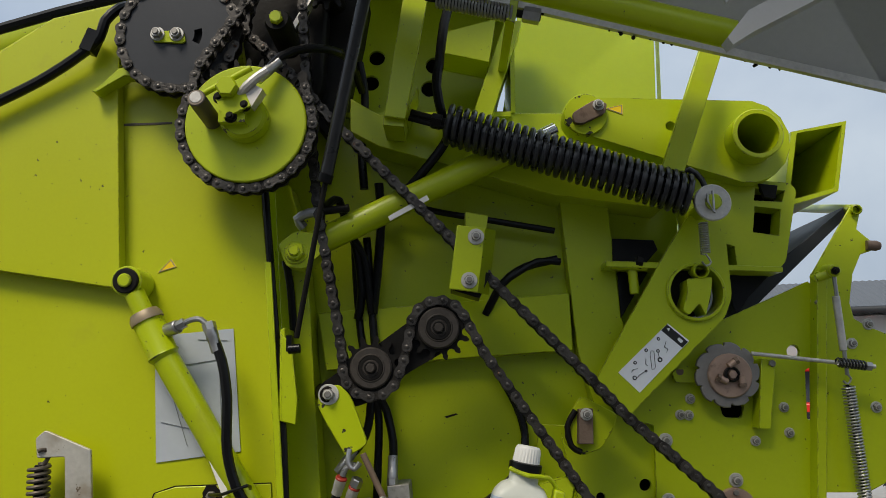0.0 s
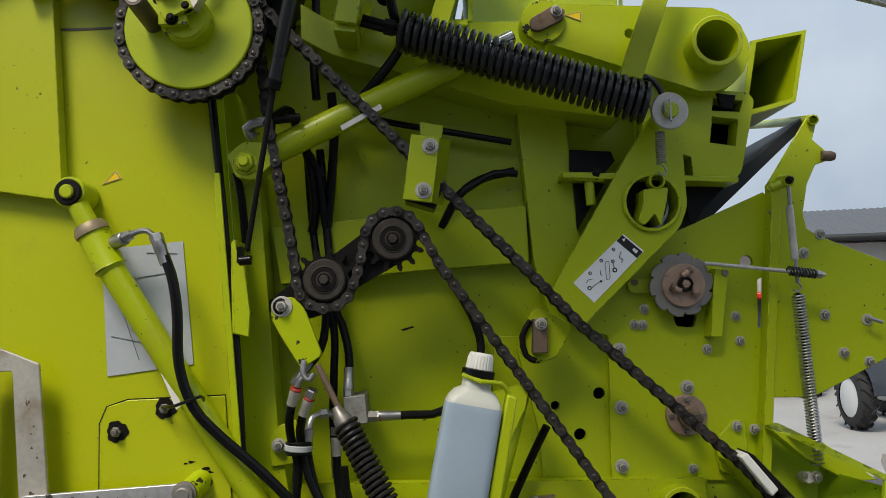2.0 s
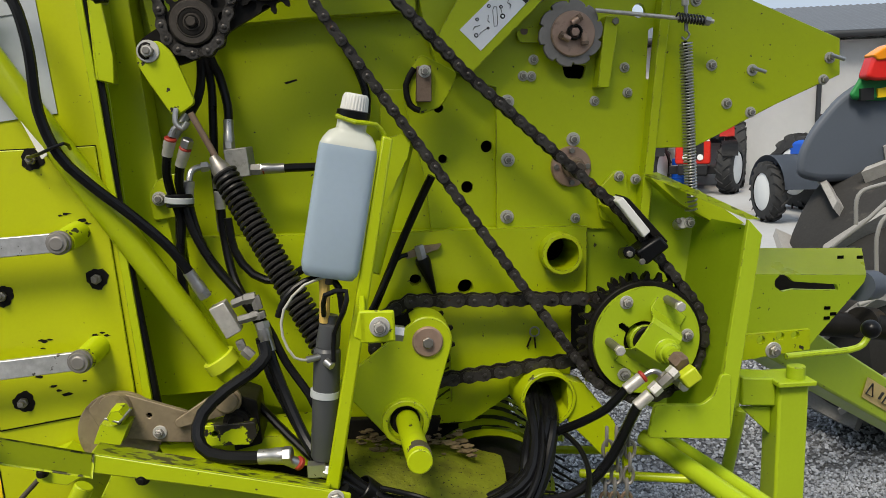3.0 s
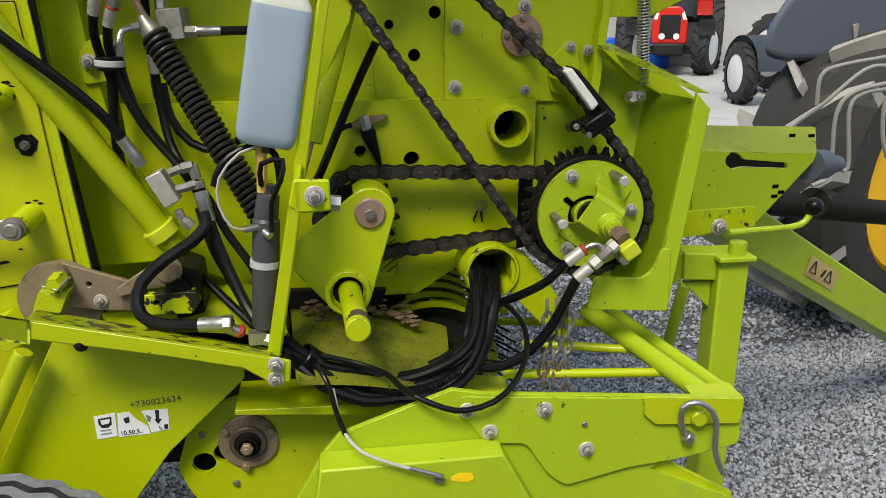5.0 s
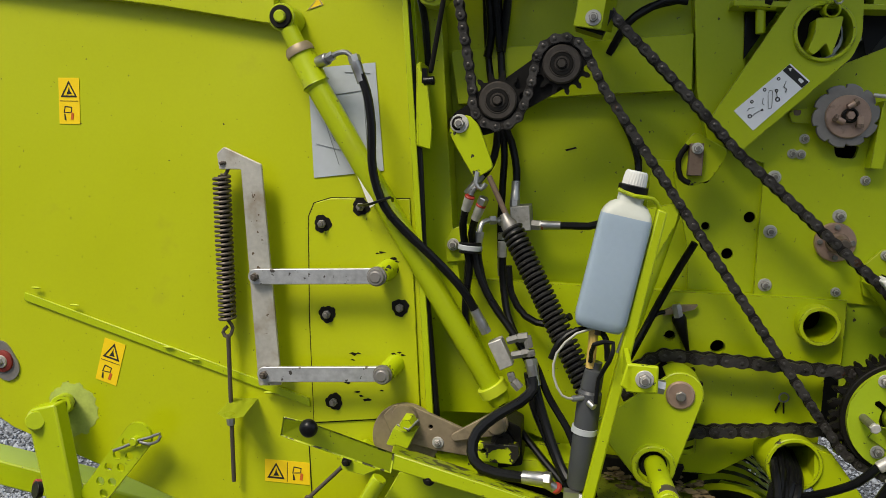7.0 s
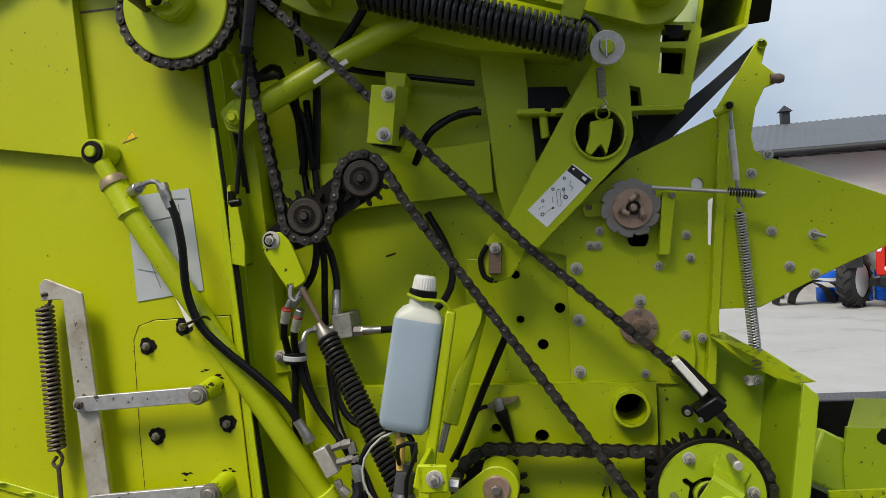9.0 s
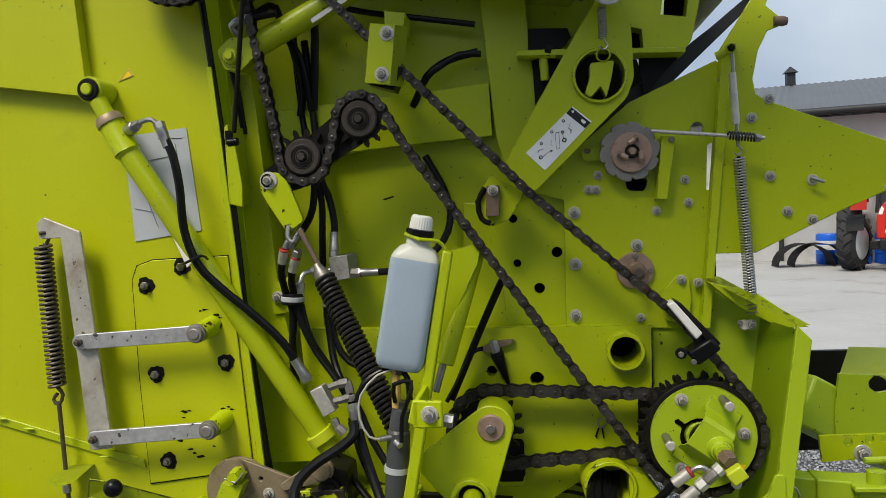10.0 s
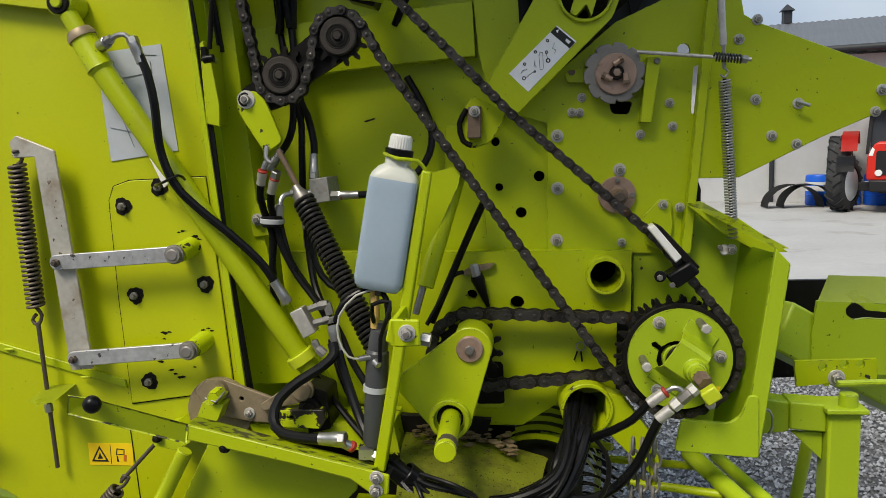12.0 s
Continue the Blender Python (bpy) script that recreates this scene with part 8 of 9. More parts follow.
part("pin_boss", rod((-1.174, 1.5, 1.073), (-1.245, 1.61, 1.033), 0.022), M_PAINT, sd)
part("socket", pipe((-1.14, 1.545, 1.099), (-1.172, 1.61, 1.083), 0.024, 0.014), M_CHIP, sd)
bolt((-1.118, 1.51, 0.781), 0.010, None, sd, 0.012)
bolt((-1.062, 1.51, 0.851), 0.009, M_GREASE_SHADE, sd)
part("foot", beam(((-1.075, 1.53, 0.335)[0], 1.53, 0.0), (-1.074, 1.53, 0.351), 0.05, 0.05, up=(0, 1, 0)), M_PAINT, sd)
M_OVERSPRAY = material("dull_lime_overspray", (0.32, 0.375, 0.075), 0.75, var=0.35, scale=30, grain=0.2, gscale=160)
patch = [(x + 0.003 * math.sin(i * 1.1) + 0.002 * math.sin(i * 3.7), z + 0.004 * math.cos(i * 0.7) + 0.002 * math.cos(i * 4.3)) for i, (x, z) in enumerate(circle(-1.150, 1.070, 0.066, 90))]
part("overspray_patch", slab(patch, 1.6042, 0.0006), M_OVERSPRAY, baler, "dull overspray patch")
rb = thing("ramp_beam", "lime square ramp beam low behind the baler", "beam", (-1.153, 1.8, 0.805), group="ramp beams")
eased(part("beam", beam((-2.111, 1.95, 0.817), (-0.75, 1.9, 0.646), 0.075, 0.10), M_PAINT, rb), 0.006)
part("support", beam(((-0.816, 1.9, 0.654)[0], 1.91, 0.0), (-0.821, 1.91, 0.649), 0.06, 0.06, up=(0, 1, 0)), M_PAINT, rb)
rb2 = thing("ramp_beam", "lime square ramp beam low behind the baler", "beam", (-1.097, 1.7, 0.694), group="ramp beams")
eased(part("beam", beam((-1.924, 1.75, 0.702), (-0.669, 1.7, 0.603), 0.085, 0.10), M_PAINT, rb2), 0.006)
part("support", beam(((-0.76, 1.7, 0.614)[0], 1.71, 0.0), (-0.764, 1.71, 0.608), 0.06, 0.06, up=(0, 1, 0)), M_PAINT, rb2)
rf = thing("reflector", "round red reflector on the ramp beam", "reflector", (-1.247, 1.62, 0.834))
part("lens", rod((-1.306, 1.66, 0.827), (-1.297, 1.672, 0.824), 0.024), M_RED, rf)
part("back_cap", rod((-1.300, 1.652, 0.827), (-1.292, 1.664, 0.824), 0.0225), M_GREASE_SHADE, rf, "dark back cap")
rh = thing("roller_hub", "grey roller hub with a red seal ring in the tailgate", "hub", (-1.329, 1.6, 1.18))
rhc = [(-1.332, 1.179)][0]
part("plate", slab(capsule((rhc[0] - 0.012, rhc[1] + 0.016), (rhc[0] + 0.008, rhc[1] - 0.016), 0.034, 0.034), 1.6, 0.006), M_WORN, rh)
ringed(rh, "red_ring", rhc, 1.602, 1.592, [(0, 0.027), (0.8, 0.027), (1, 0.023)], M_SEALRED)
ringed(rh, "hub", rhc, 1.60, 1.588, [(0, 0.018), (1, 0.015)], M_GALV)
bolt((rhc[0], 1.588, rhc[1]), 0.010, None, rh)

# ---- front: tow frame, jack, drawbar, crop rods ----
plate("tow_plate", [(1.105, 1.255), (1.417, 1.24), (1.412, 1.221), (1.275, 1.065), (1.097, 1.066), (1.093, 1.166)], 1.95, 0.012, M_SHADE_PAINT,
      holes=[rounded([(1.173, 1.236), (1.189, 1.252), (1.211, 1.243), (1.221, 1.231), (1.338, 1.219), (1.344, 1.203), (1.221, 1.211), (1.194, 1.206), (1.175, 1.219)], 0.006)])
bm = bmesh.new()
bm.faces.new([bm.verts.new(v) for v in [(1.105, 1.95, 1.253), (1.417, 1.95, 1.24), (1.502, 2.1, 1.283), (1.182, 2.1, 1.295)]])
bmesh.ops.solidify(bm, geom=bm.faces[:], thickness=0.01)
part("tow_top_sheet", bm, M_TOUCH, baler)
# dark plate stands in for the shaded inside of the tow frame
plate("tow_void_shade", [(0.862, 1.244), (1.628, 1.25), (1.464, 0.968), (0.876, 0.94)], 2.3, 0.02, M_GREASE_SHADE)
# dark patches in place of punched holes and the shade in them
for i, p in enumerate([(1.344, 1.288), (1.396, 1.286), (1.316, 1.159), (1.333, 1.143), (1.316, 1.133)]):
    part("hole_patch", slab([(p[0] - 0.008, p[1] - 0.004), (p[0] + 0.008, p[1] - 0.004), (p[0] + 0.008, p[1] + 0.004), (p[0] - 0.008, p[1] + 0.004)], 1.948, 0.002), M_HOLE_SHADE, baler)
plate("tow_bracket", [(1.021, 1.129), (1.209, 1.135), (1.212, 1.086), (1.028, 1.066)], 1.845, 0.012, M_CHIP,
      holes=[hole((1.087, 1.845, 1.115), 0.010, 14), hole((1.135, 1.845, 1.122), 0.010, 14), hole((1.172, 1.845, 1.123), 0.010, 14)])
bolt((1.118, 1.845, 1.089), 0.016, None, baler, 0.02)
jk = thing("jack", "lime square parking jack with a crank handle", "jack", ((1.08, 1.72, 0.909)[0], 1.72, 0))
jx = (1.082, 1.72, 0.909)[0]
jt = (1.066, 1.72, 1.062)[2]
eased(part("tube", beam((jx, 1.72, 0.03), (jx, 1.72, jt), 0.070, 0.070, up=(0, 1, 0)), M_SHADE_PAINT, jk), 0.006)
eased(part("cap_plate", box((jx, 1.72, jt), (0.088, 0.10, 0.012)), M_SHADE_PAINT, jk), 0.003)
part("boss", rod((jx + 0.01, 1.70, jt), (jx + 0.01, 1.70, jt + 0.035), 0.02), M_SHADE_PAINT, jk)
part("handle", sweep(smooth_path([(1.067, 1.7, 1.118), (1.134, 1.7, 1.121), (1.215, 1.7, 1.125), (1.247, 1.7, 1.137), (1.261, 1.7, 1.163)]), 0.0075), M_SHADE_PAINT, jk)
bm = bmesh.new()
bmesh.ops.create_uvsphere(bm, u_segments=20, v_segments=12, radius=0.021, matrix=Matrix.Translation((1.263, 1.7, 1.17)))
part("handle_knob", bm, M_BLACK, jk, "round black knob")
part("foot", box((jx, 1.72, 0.015), (0.18, 0.18, 0.03)), M_SHADE_PAINT, jk)
eased(part("bracket_box", slab([(0.969, 1.075), (1.048, 1.069), (1.049, 1.005), (0.97, 1.011)], 1.70, 0.07), M_SHADE_PAINT, jk), 0.004)
eased(part("bracket_sleeve", slab([(0.9, 1.081), (0.973, 1.07), (0.972, 1.002), (0.902, 0.993)], 1.712, 0.06), M_SHADE_PAINT, jk), 0.004)
eased(part("gusset", slab([(0.977, 1.001), (1.046, 1), (1.045, 0.935)], 1.715, 0.012), M_SHADE_PAINT, jk))
part("ring_pin", sweep([Vector((0.909 + 0.014 * math.cos(a * 0.4), 1.67, 1.038 + 0.030 * math.sin(a * 0.4))) for a in range(-5, 6)], 0.003, 7), M_STEEL, jk, "bent steel ring")
part("rear_strut", rod((1.096, 1.95, 0.906), (1.073, 1.98, 0.693), 0.016), M_SHADE_PAINT, jk)
db = thing("drawbar", "lime square drawbar that runs to the tractor", "drawbar", (1.3, 2.1, 1.013))
d0, d1 = Vector((1.143, 2.05, 1.108)), Vector((2.679, 2.9, 0.2))
eased(part("bar", beam(d0 - (d1 - d0).normalized() * 0.2, d1, 0.13, 0.12), M_SHADE_PAINT, db), 0.008)
part("end_plate", box(d0, (0.012, 0.15, 0.16)), M_SHADE_PAINT, db)
part("tow_eye", pipe(d1 + Vector((0.02, -0.04, 0.0)), d1 + Vector((0.02, 0.04, 0.0)), 0.06, 0.03), M_GREASE_SHADE, db, "dark steel tow eye")
lab = thing("warning_label", "pale yellow hazard label on the drawbar", "warning label", (1.83, 2.5, 0.685), group="warning labels")
la = [(1.726, 2.46, 0.774), (2.001, 2.6, 0.626), (1.989, 2.6, 0.56), (1.716, 2.46, 0.712)]
nrm = (Vector(la[1]) - Vector(la[0])).cross(Vector(la[3]) - Vector(la[0])).normalized()
dirn = (d1 - d0).normalized()
M_PALE = material("sunbleached_yellow", (0.78, 0.62, 0.28), 0.45, var=0.08, scale=40)
side = Vector((0, 0, 1)).cross(dirn).normalized()
lc_ = d0.lerp(d1, 0.36) + side * -0.064 if side.y > 0 else d0.lerp(d1, 0.36) + side * 0.064
upv = dirn.cross(side).normalized()
upv = upv if upv.z > 0 else -upv
bm = bmesh.new()
bm.faces.new([bm.verts.new(lc_ + dirn * a * 0.11 + upv * b * 0.032) for a, b in ((-1, -1), (1, -1), (1, 1), (-1, 1))])
bmesh.ops.solidify(bm, geom=bm.faces[:], thickness=0.002)
part("backing", bm, M_PALE, lab)
fr = lc_ + (side * -0.003 if side.y > 0 else side * 0.003)
for o in (-0.095, 0.02):
    bm = bmesh.new()
    for a, b, c_, d_ in ((0, 0, 0.045, 0), (0.045, 0, 0.0225, 0.038), (0.0225, 0.038, 0, 0)):
        p, q = fr + dirn * (o + a) + upv * (b - 0.016), fr + dirn * (o + c_) + upv * (d_ - 0.016)
        beam(p, q, 0.004, 0.001, bm, up=side)
    part("triangle", bm, M_INK, lab)
part("drawn_mark", beam(fr + dirn * -0.01 + upv * -0.012, fr + dirn * 0.005 + upv * 0.014, 0.01, 0.001, up=side), M_INK, lab)
for k, pq in enumerate(([(0.747, 1.7, 0.954), (0.874, 1.37, 0.905)], [(0.817, 1.74, 0.931), (0.937, 1.39, 0.889)])):
    t = thing("frame_tube", "lime round pick-up frame tube", "tube", pq[0], group="pick-up frame tubes")
    part("tube", rod(pq[0], pq[1], 0.0195 if k == 0 else 0.0145, seg=20), M_SHADE_PAINT, t)
plate("tube_end_plate", [(0.828, 0.928), (0.917, 0.929), (0.916, 0.914), (0.835, 0.92)], 1.31, 0.06)
for pq in ([(0.583, 1.86, 0.869), (0.779, 1.68, 0.928)], [(0.593, 1.66, 0.899), (0.803, 1.56, 0.916)], [(0.519, 1.52, 0.899), (0.835, 1.47, 0.905)], [(0.413, 1.85, 0.933), (0.581, 1.75, 0.944)]):
    t = thing("crop_rod", "thin lime crop guard rod", "rod", pq[0], group="crop guard rods")
    part("bar", rod(pq[0], pq[1], 0.0095), M_PAINT, t)
sc_ = thing("safety_chain", "rusty grey steel chain hanging at the pick-up", "chain", (0.642, 1.52, 1.017))
for top, n_ in (((0.599, 1.5, 1.045), 7), ((0.618, 1.5, 1.044), 7), ((0.642, 1.5, 1.042), 8)):
    top = Vector(top)
    for i in range(n_):
        c = top + Vector((0.003 * math.sin(i), 0, -0.026 * i))
        pth = []
        for a in range(13):
            an = 2 * math.pi * a / 12
            u, w = 0.010 * math.cos(an), 0.018 * math.sin(an)
            pth.append(c + (Vector((u, 0, w)) if i % 2 else Vector((u * 0.3, u, w))))
        part("link", sweep(pth, 0.0035, 6), M_WORN if i < 5 else M_RUST, sc_)
eased(plate("chain_cheek", [(0.627, 1.039), (0.642, 1.045), (0.649, 0.96), (0.637, 0.958)], 1.505, 0.01, M_CHIP), 0.002)

# ---- background: tractors and shed ----
M_REDP = material("red_tractor_paint", (0.55, 0.025, 0.015), 0.3, var=0.06, scale=2)
M_GRILL = material("black_grille", (0.012, 0.012, 0.013), 0.5)
M_FENDER = material("grey_fender_plastic", (0.082, 0.095, 0.118), 0.5, var=0.08, scale=3, grain=0.05, bump=0.04)
M_DGREEN = material("dark_green_paint", (0.02, 0.20, 0.05), 0.4, var=0.08)
M_BLUEP = material("blue_tractor_paint", (0.01, 0.10, 0.55), 0.35)
M_RIMW = material("white_rim_paint", (0.62, 0.63, 0.62), 0.4, var=0.08)
M_YRIM = material("yellow_paint", (0.75, 0.42, 0.01), 0.4, var=0.08, dirt=(0.4, 0.25, 0.06), dirt_amount=0.3)
M_TTYRE = material("tractor_tyre", (0.03, 0.03, 0.03), 0.8, var=0.3, scale=6, dirt=(0.14, 0.13, 0.12), dirt_amount=0.4, dirt_scale=8)
M_MUDTYRE = material("muddy_tractor_tyre", (0.028, 0.027, 0.026), 0.85, var=0.3, scale=9, grain=0.2, dirt=(0.13, 0.115, 0.10), dirt_amount=0.45, dirt_scale=7, bump=0.4, bscale=40)
M_DUSTLUG = material("dust_grey_lug", (0.27, 0.26, 0.245), 0.9, var=0.3, scale=9, grain=0.2, dirt=(0.12, 0.11, 0.10), dirt_amount=0.4, dirt_scale=14, bump=0.3, bscale=40)
M_LAMP = material("lamp_glass", (0.75, 0.75, 0.72), 0.15)
M_TAIL = material("red_lamp_plastic", (0.6, 0.02, 0.015), 0.2, coat=0.4)
M_AMBERL = material("amber_lamp_plastic", (0.75, 0.25, 0.01), 0.2)
M_WALL = material("white_shed_render", (0.74, 0.74, 0.73), 0.85, var=0.06, scale=0.6, grain=0.04, gscale=6, dirt=(0.5, 0.49, 0.46), dirt_amount=0.3, dirt_scale=1.2)
M_ROOF = material("grey_shed_roof", (0.095, 0.103, 0.115), 0.6, var=0.15, scale=0.8, grain=0.06)
M_GUTTER = material("dark_gutter", (0.025, 0.027, 0.03), 0.5)
M_GLASS = material("dark_window_glass", (0.04, 0.05, 0.06), 0.08)


def tractor_wheel(parent, c, axis, r, w, rim, mat, lugs=18, lug_h=0.04, lug_mat=None):
    """A lugged tyre with its dished rim, round the given axle."""
    ax = Vector(axis).normalized()
    c = Vector(c)
    u = Vector((0, 0, 1))
    v = ax.cross(u).normalized()
    wh = part("tractor_wheel", lathe(c - ax * w / 2, c + ax * w / 2, [(0, r * 0.62), (0.02, r * 0.8), (0.12, r - lug_h - 0.02), (0.3, r - lug_h), (0.7, r - lug_h), (0.88, r - lug_h - 0.02), (0.98, r * 0.8), (1, r * 0.62)], seg=40, closed=False), mat, parent)
    for i in range(lugs):
        for s in (-1, 1):
            bm = bmesh.new()
            a = 2 * math.pi * (i + (0.5 if s > 0 else 0)) / lugs
            pts = []
            for k in range(5):
                f = k / 4
                aa = a + (1 - f) * 1.1 / lugs * 3.6
                rad = r - (0.03 if k == 4 else 0.0)
                pts.append((c + ax * s * w * (0.02 + 0.46 * f), aa, rad))
            lw = 2.3 * r / lugs * 0.30
            rows = []
            for p, aa, rad in pts:
                d, tng = u * math.cos(aa) + v * math.sin(aa), -u * math.sin(aa) + v * math.cos(aa)
                rows.append([bm.verts.new(p + d * (rad - lug_h * 2.4) - tng * lw * 0.6), bm.verts.new(p + d * rad - tng * lw * 0.42), bm.verts.new(p + d * rad + tng * lw * 0.42), bm.verts.new(p + d * (rad - lug_h * 2.4) + tng * lw * 0.6)])
            for q0, q1 in zip(rows, rows[1:]):
                for j in range(3):
                    bm.faces.new((q0[j], q0[j + 1], q1[j + 1], q1[j]))
            bm.faces.new(rows[0])
            bm.faces.new(rows[-1][::-1])
            part("lug", bm, lug_mat or mat, wh)
    part("rim", lathe(c - ax * w * 0.46, c + ax * w * 0.46, [(0, r * 0.58), (0.04, r * 0.62), (0.12, r * 0.55), (0.3, r * 0.35), (0.32, r * 0.12), (0.5, r * 0.12), (0.7, r * 0.35), (0.88, r * 0.55), (0.96, r * 0.62), (1, r * 0.58)], seg=32), rim, wh)
    return wh


# near tractor that pulls the baler
nt = thing("tractor", "muddy green tractor with grey fenders and tail lamps", "tractor", (3.4, 4.4, 0))
NW = (2.94, 3.78, 0.77)
tractor_wheel(nt, NW, (0.364, -0.93, 0), 0.78, 0.62, M_YRIM, M_MUDTYRE, 11, 0.06, M_DUSTLUG)
fo = rounded([(2.166, 1.359), (2.17, 1.47), (2.232, 1.59), (2.367, 1.748), (2.535, 1.839), (2.706, 1.904), (3.001, 1.955), (3.434, 1.928), (3.579, 1.342), (2.882, 1.359), (2.519, 1.328), (2.28, 1.329)], 0.08, 5)


def sheared(bm, y0, k=0.62):
    """Shears a body along the camera's line of sight, to fit the view."""
    for v in bm.verts:
        v.co.x += (v.co.y - y0) * k
    return bm


fd = eased(part("fender", sheared(slab(fo, 3.70, 0.75), 3.75), M_FENDER, nt, "dark grey plastic fender"), 0.06, 4)
fd.location.x += 0.095
eased(part("lamp_housing", sheared(slab(rounded([(2.449, 1.743), (2.499, 1.82), (2.519, 1.922), (2.742, 1.998), (2.975, 1.998), (3.004, 1.751), (2.596, 1.71), (2.465, 1.717)], 0.03), 3.66, 0.12), 3.65), M_DGREEN, nt, "green lamp housing"), 0.02, 3)
eased(part("tail_lamp", slab(rounded([(2.5, 1.818), (2.533, 1.924), (2.721, 1.982), (2.895, 1.982), (2.914, 1.815), (2.682, 1.804), (2.538, 1.802)], 0.02), 3.60, 0.08), M_TAIL, nt, "red tail lamp"), 0.015, 3)
eased(part("turn_lamp", slab(rounded([(2.52, 1.917), (2.595, 1.962), (2.763, 1.992), (2.878, 1.992), (2.885, 1.929), (2.544, 1.892)], 0.01), 3.592, 0.08), M_AMBERL, nt, "amber lamp"), 0.01, 2)
part("socket", slab([(2.503, 1.768), (2.569, 1.772), (2.571, 1.715), (2.508, 1.711)], 3.645, 0.03), M_GRILL, nt)
part("lamp_sticker", slab([(2.59, 1.767), (2.687, 1.779), (2.695, 1.732), (2.596, 1.725)], 3.65, 0.01), M_YELLOW, nt)
part("dark_rear", sheared(slab([(3.069, 1.274), (4.458, 1.276), (4.63, 0.079), (3.719, -0.653), (3.15, 0.311)], 4.55, 0.4), 4.6), M_GRILL, nt)
part("lower_link", rod((1.859, 2.904, 0.859), (2.920, 2.904, 0.734), 0.05), M_GREASE_SHADE, nt, "dark lower link arm")
part("link_ball", rod((2.033, 2.860, 0.862), (2.200, 3.036, 0.812), 0.06), M_GREASE_SHADE, nt)
part("lower_hull", slab([(3.074, -0.134), (3.329, -0.009), (4.103, 0.296), (4.351, -0.741), (3.133, -0.28)], 3.9, 0.3), M_DGREEN, nt)
for k, pts in enumerate(([(2.079, 2.992, 1.221), (2.082, 2.992, 1.333), (2.163, 2.992, 1.371), (2.374, 2.992, 1.404)], [(1.989, 2.992, 1.134), (2.045, 2.904, 1.233), (2.199, 2.904, 1.360), (2.311, 2.904, 1.374)], [(1.989, 2.816, 0.942), (2.055, 2.816, 0.984), (2.047, 2.816, 1.200), (2.098, 2.816, 1.284), (2.251, 2.816, 1.323)], [(2.026, 2.816, 1.051), (2.124, 2.816, 1.002), (2.097, 2.816, 1.221), (2.144, 2.816, 1.283), (2.281, 2.816, 1.300)], [(2.281, 2.816, 1.040), (2.248, 2.816, 1.129), (2.239, 2.816, 1.258), (2.298, 2.816, 1.363)])):
    hose("dusty grey tractor cable hanging to the baler", pts, 0.008, (), material("dusty_grey_cable", (0.24, 0.235, 0.22), 0.7, var=0.2) if k == 0 else bpy.data.materials["dusty_grey_cable"], "tractor cables", "cable", "cable")
pg = thing("cable_plug", "dusty grey round plug in the tow plate", "plug", (1.462, 2, 1.203))
part("plug", lathe((1.424, 1.99, 1.203), (1.649, 2.2, 1.157), [(0, 0.04), (0.5, 0.04), (0.55, 0.03), (1, 0.025)]), M_FENDER, pg)

# blue tractor
bt2 = thing("tractor", "blue tractor parked behind with white rims", "tractor", (7.2, 13.4, 0))
tractor_wheel(bt2, (6.95, 12.9, 0.60), (0.995, -0.06, 0), 0.60, 0.30, M_RIMW, M_TTYRE, 16, 0.04)
tractor_wheel(bt2, (8.8, 14.9, 0.85), (0.97, 0.22, 0), 0.85, 0.5, M_RIMW, M_TTYRE, 16, 0.05)
bm = bmesh.new()
fpts = [(0.70 * math.cos(radians(a)), 0.70 * math.sin(radians(a))) for a in range(5, 176, 10)]
rows = [[bm.verts.new((6.95 + o, 12.9 + x, 0.62 + z)) for o in (-0.05, 0.66)] for x, z in fpts]
for a, b in zip(rows, rows[1:]):
    bm.faces.new((a[0], a[1], b[1], b[0]))
bmesh.ops.solidify(bm, geom=bm.faces[:], thickness=0.03)
part("fender", bm, M_FENDER, bt2)
eased(part("chassis", box((8.5, 14.2, 0.8), (0.7, 3.2, 0.5)), M_GRILL, bt2), 0.05)
eased(part("bonnet", box((9.0, 13.9, 1.3), (0.9, 2.4, 0.5)), M_BLUEP, bt2), 0.1, 3)
part("mirror_arm", rod((8.62, 13.6, 1.5), (8.55, 13.6, 2.0), 0.03), M_GRILL, bt2)
eased(part("mirror", box((8.50, 13.6, 2.02), (0.22, 0.05, 0.14)), M_GRILL, bt2), 0.01)

# red tractor
rt = thing("tractor", "red tractor with black grille by the shed", "tractor", (8.0, 18.4, 0))
RX, RY = 7.9, 17.5
for sx in (-0.97, 0.97):
    tractor_wheel(rt, (RX + sx * 1.05, RY, 0.74), (0.94, -0.34, 0), 0.74, 0.46, M_RIMW, M_TTYRE, 16, 0.05)
    tractor_wheel(rt, (RX + sx * 1.28, RY + 2.25, 1.02), (1, 0, 0), 1.02, 0.62, M_RIMW, M_TTYRE, 16, 0.05)
    for nm_, yc_, zc_, rr, mt, wd in (("rear_fender", RY + 2.25, 1.02, 1.14, M_REDP, 0.42), ("front_fender", RY, 0.70, 0.80, M_GRILL, 0.42)):
        bm = bmesh.new()
        rows = [[bm.verts.new((RX + sx + o * wd / 2, yc_ - rr * math.cos(radians(a)), zc_ + rr * math.sin(radians(a)))) for o in (-1, 1)] for a in range(30, 150, 12)]
        for a, b in zip(rows, rows[1:]):
            bm.faces.new((a[0], a[1], b[1], b[0]))
        bmesh.ops.solidify(bm, geom=bm.faces[:], thickness=0.04)
        part(nm_, bm, mt, rt)
    part("head_lamp", lathe((RX + sx * 0.2, RY - 0.42, 1.05), (RX + sx * 0.2, RY - 0.36, 1.05), [(0, 0.08), (1, 0.10)]), M_LAMP, rt)
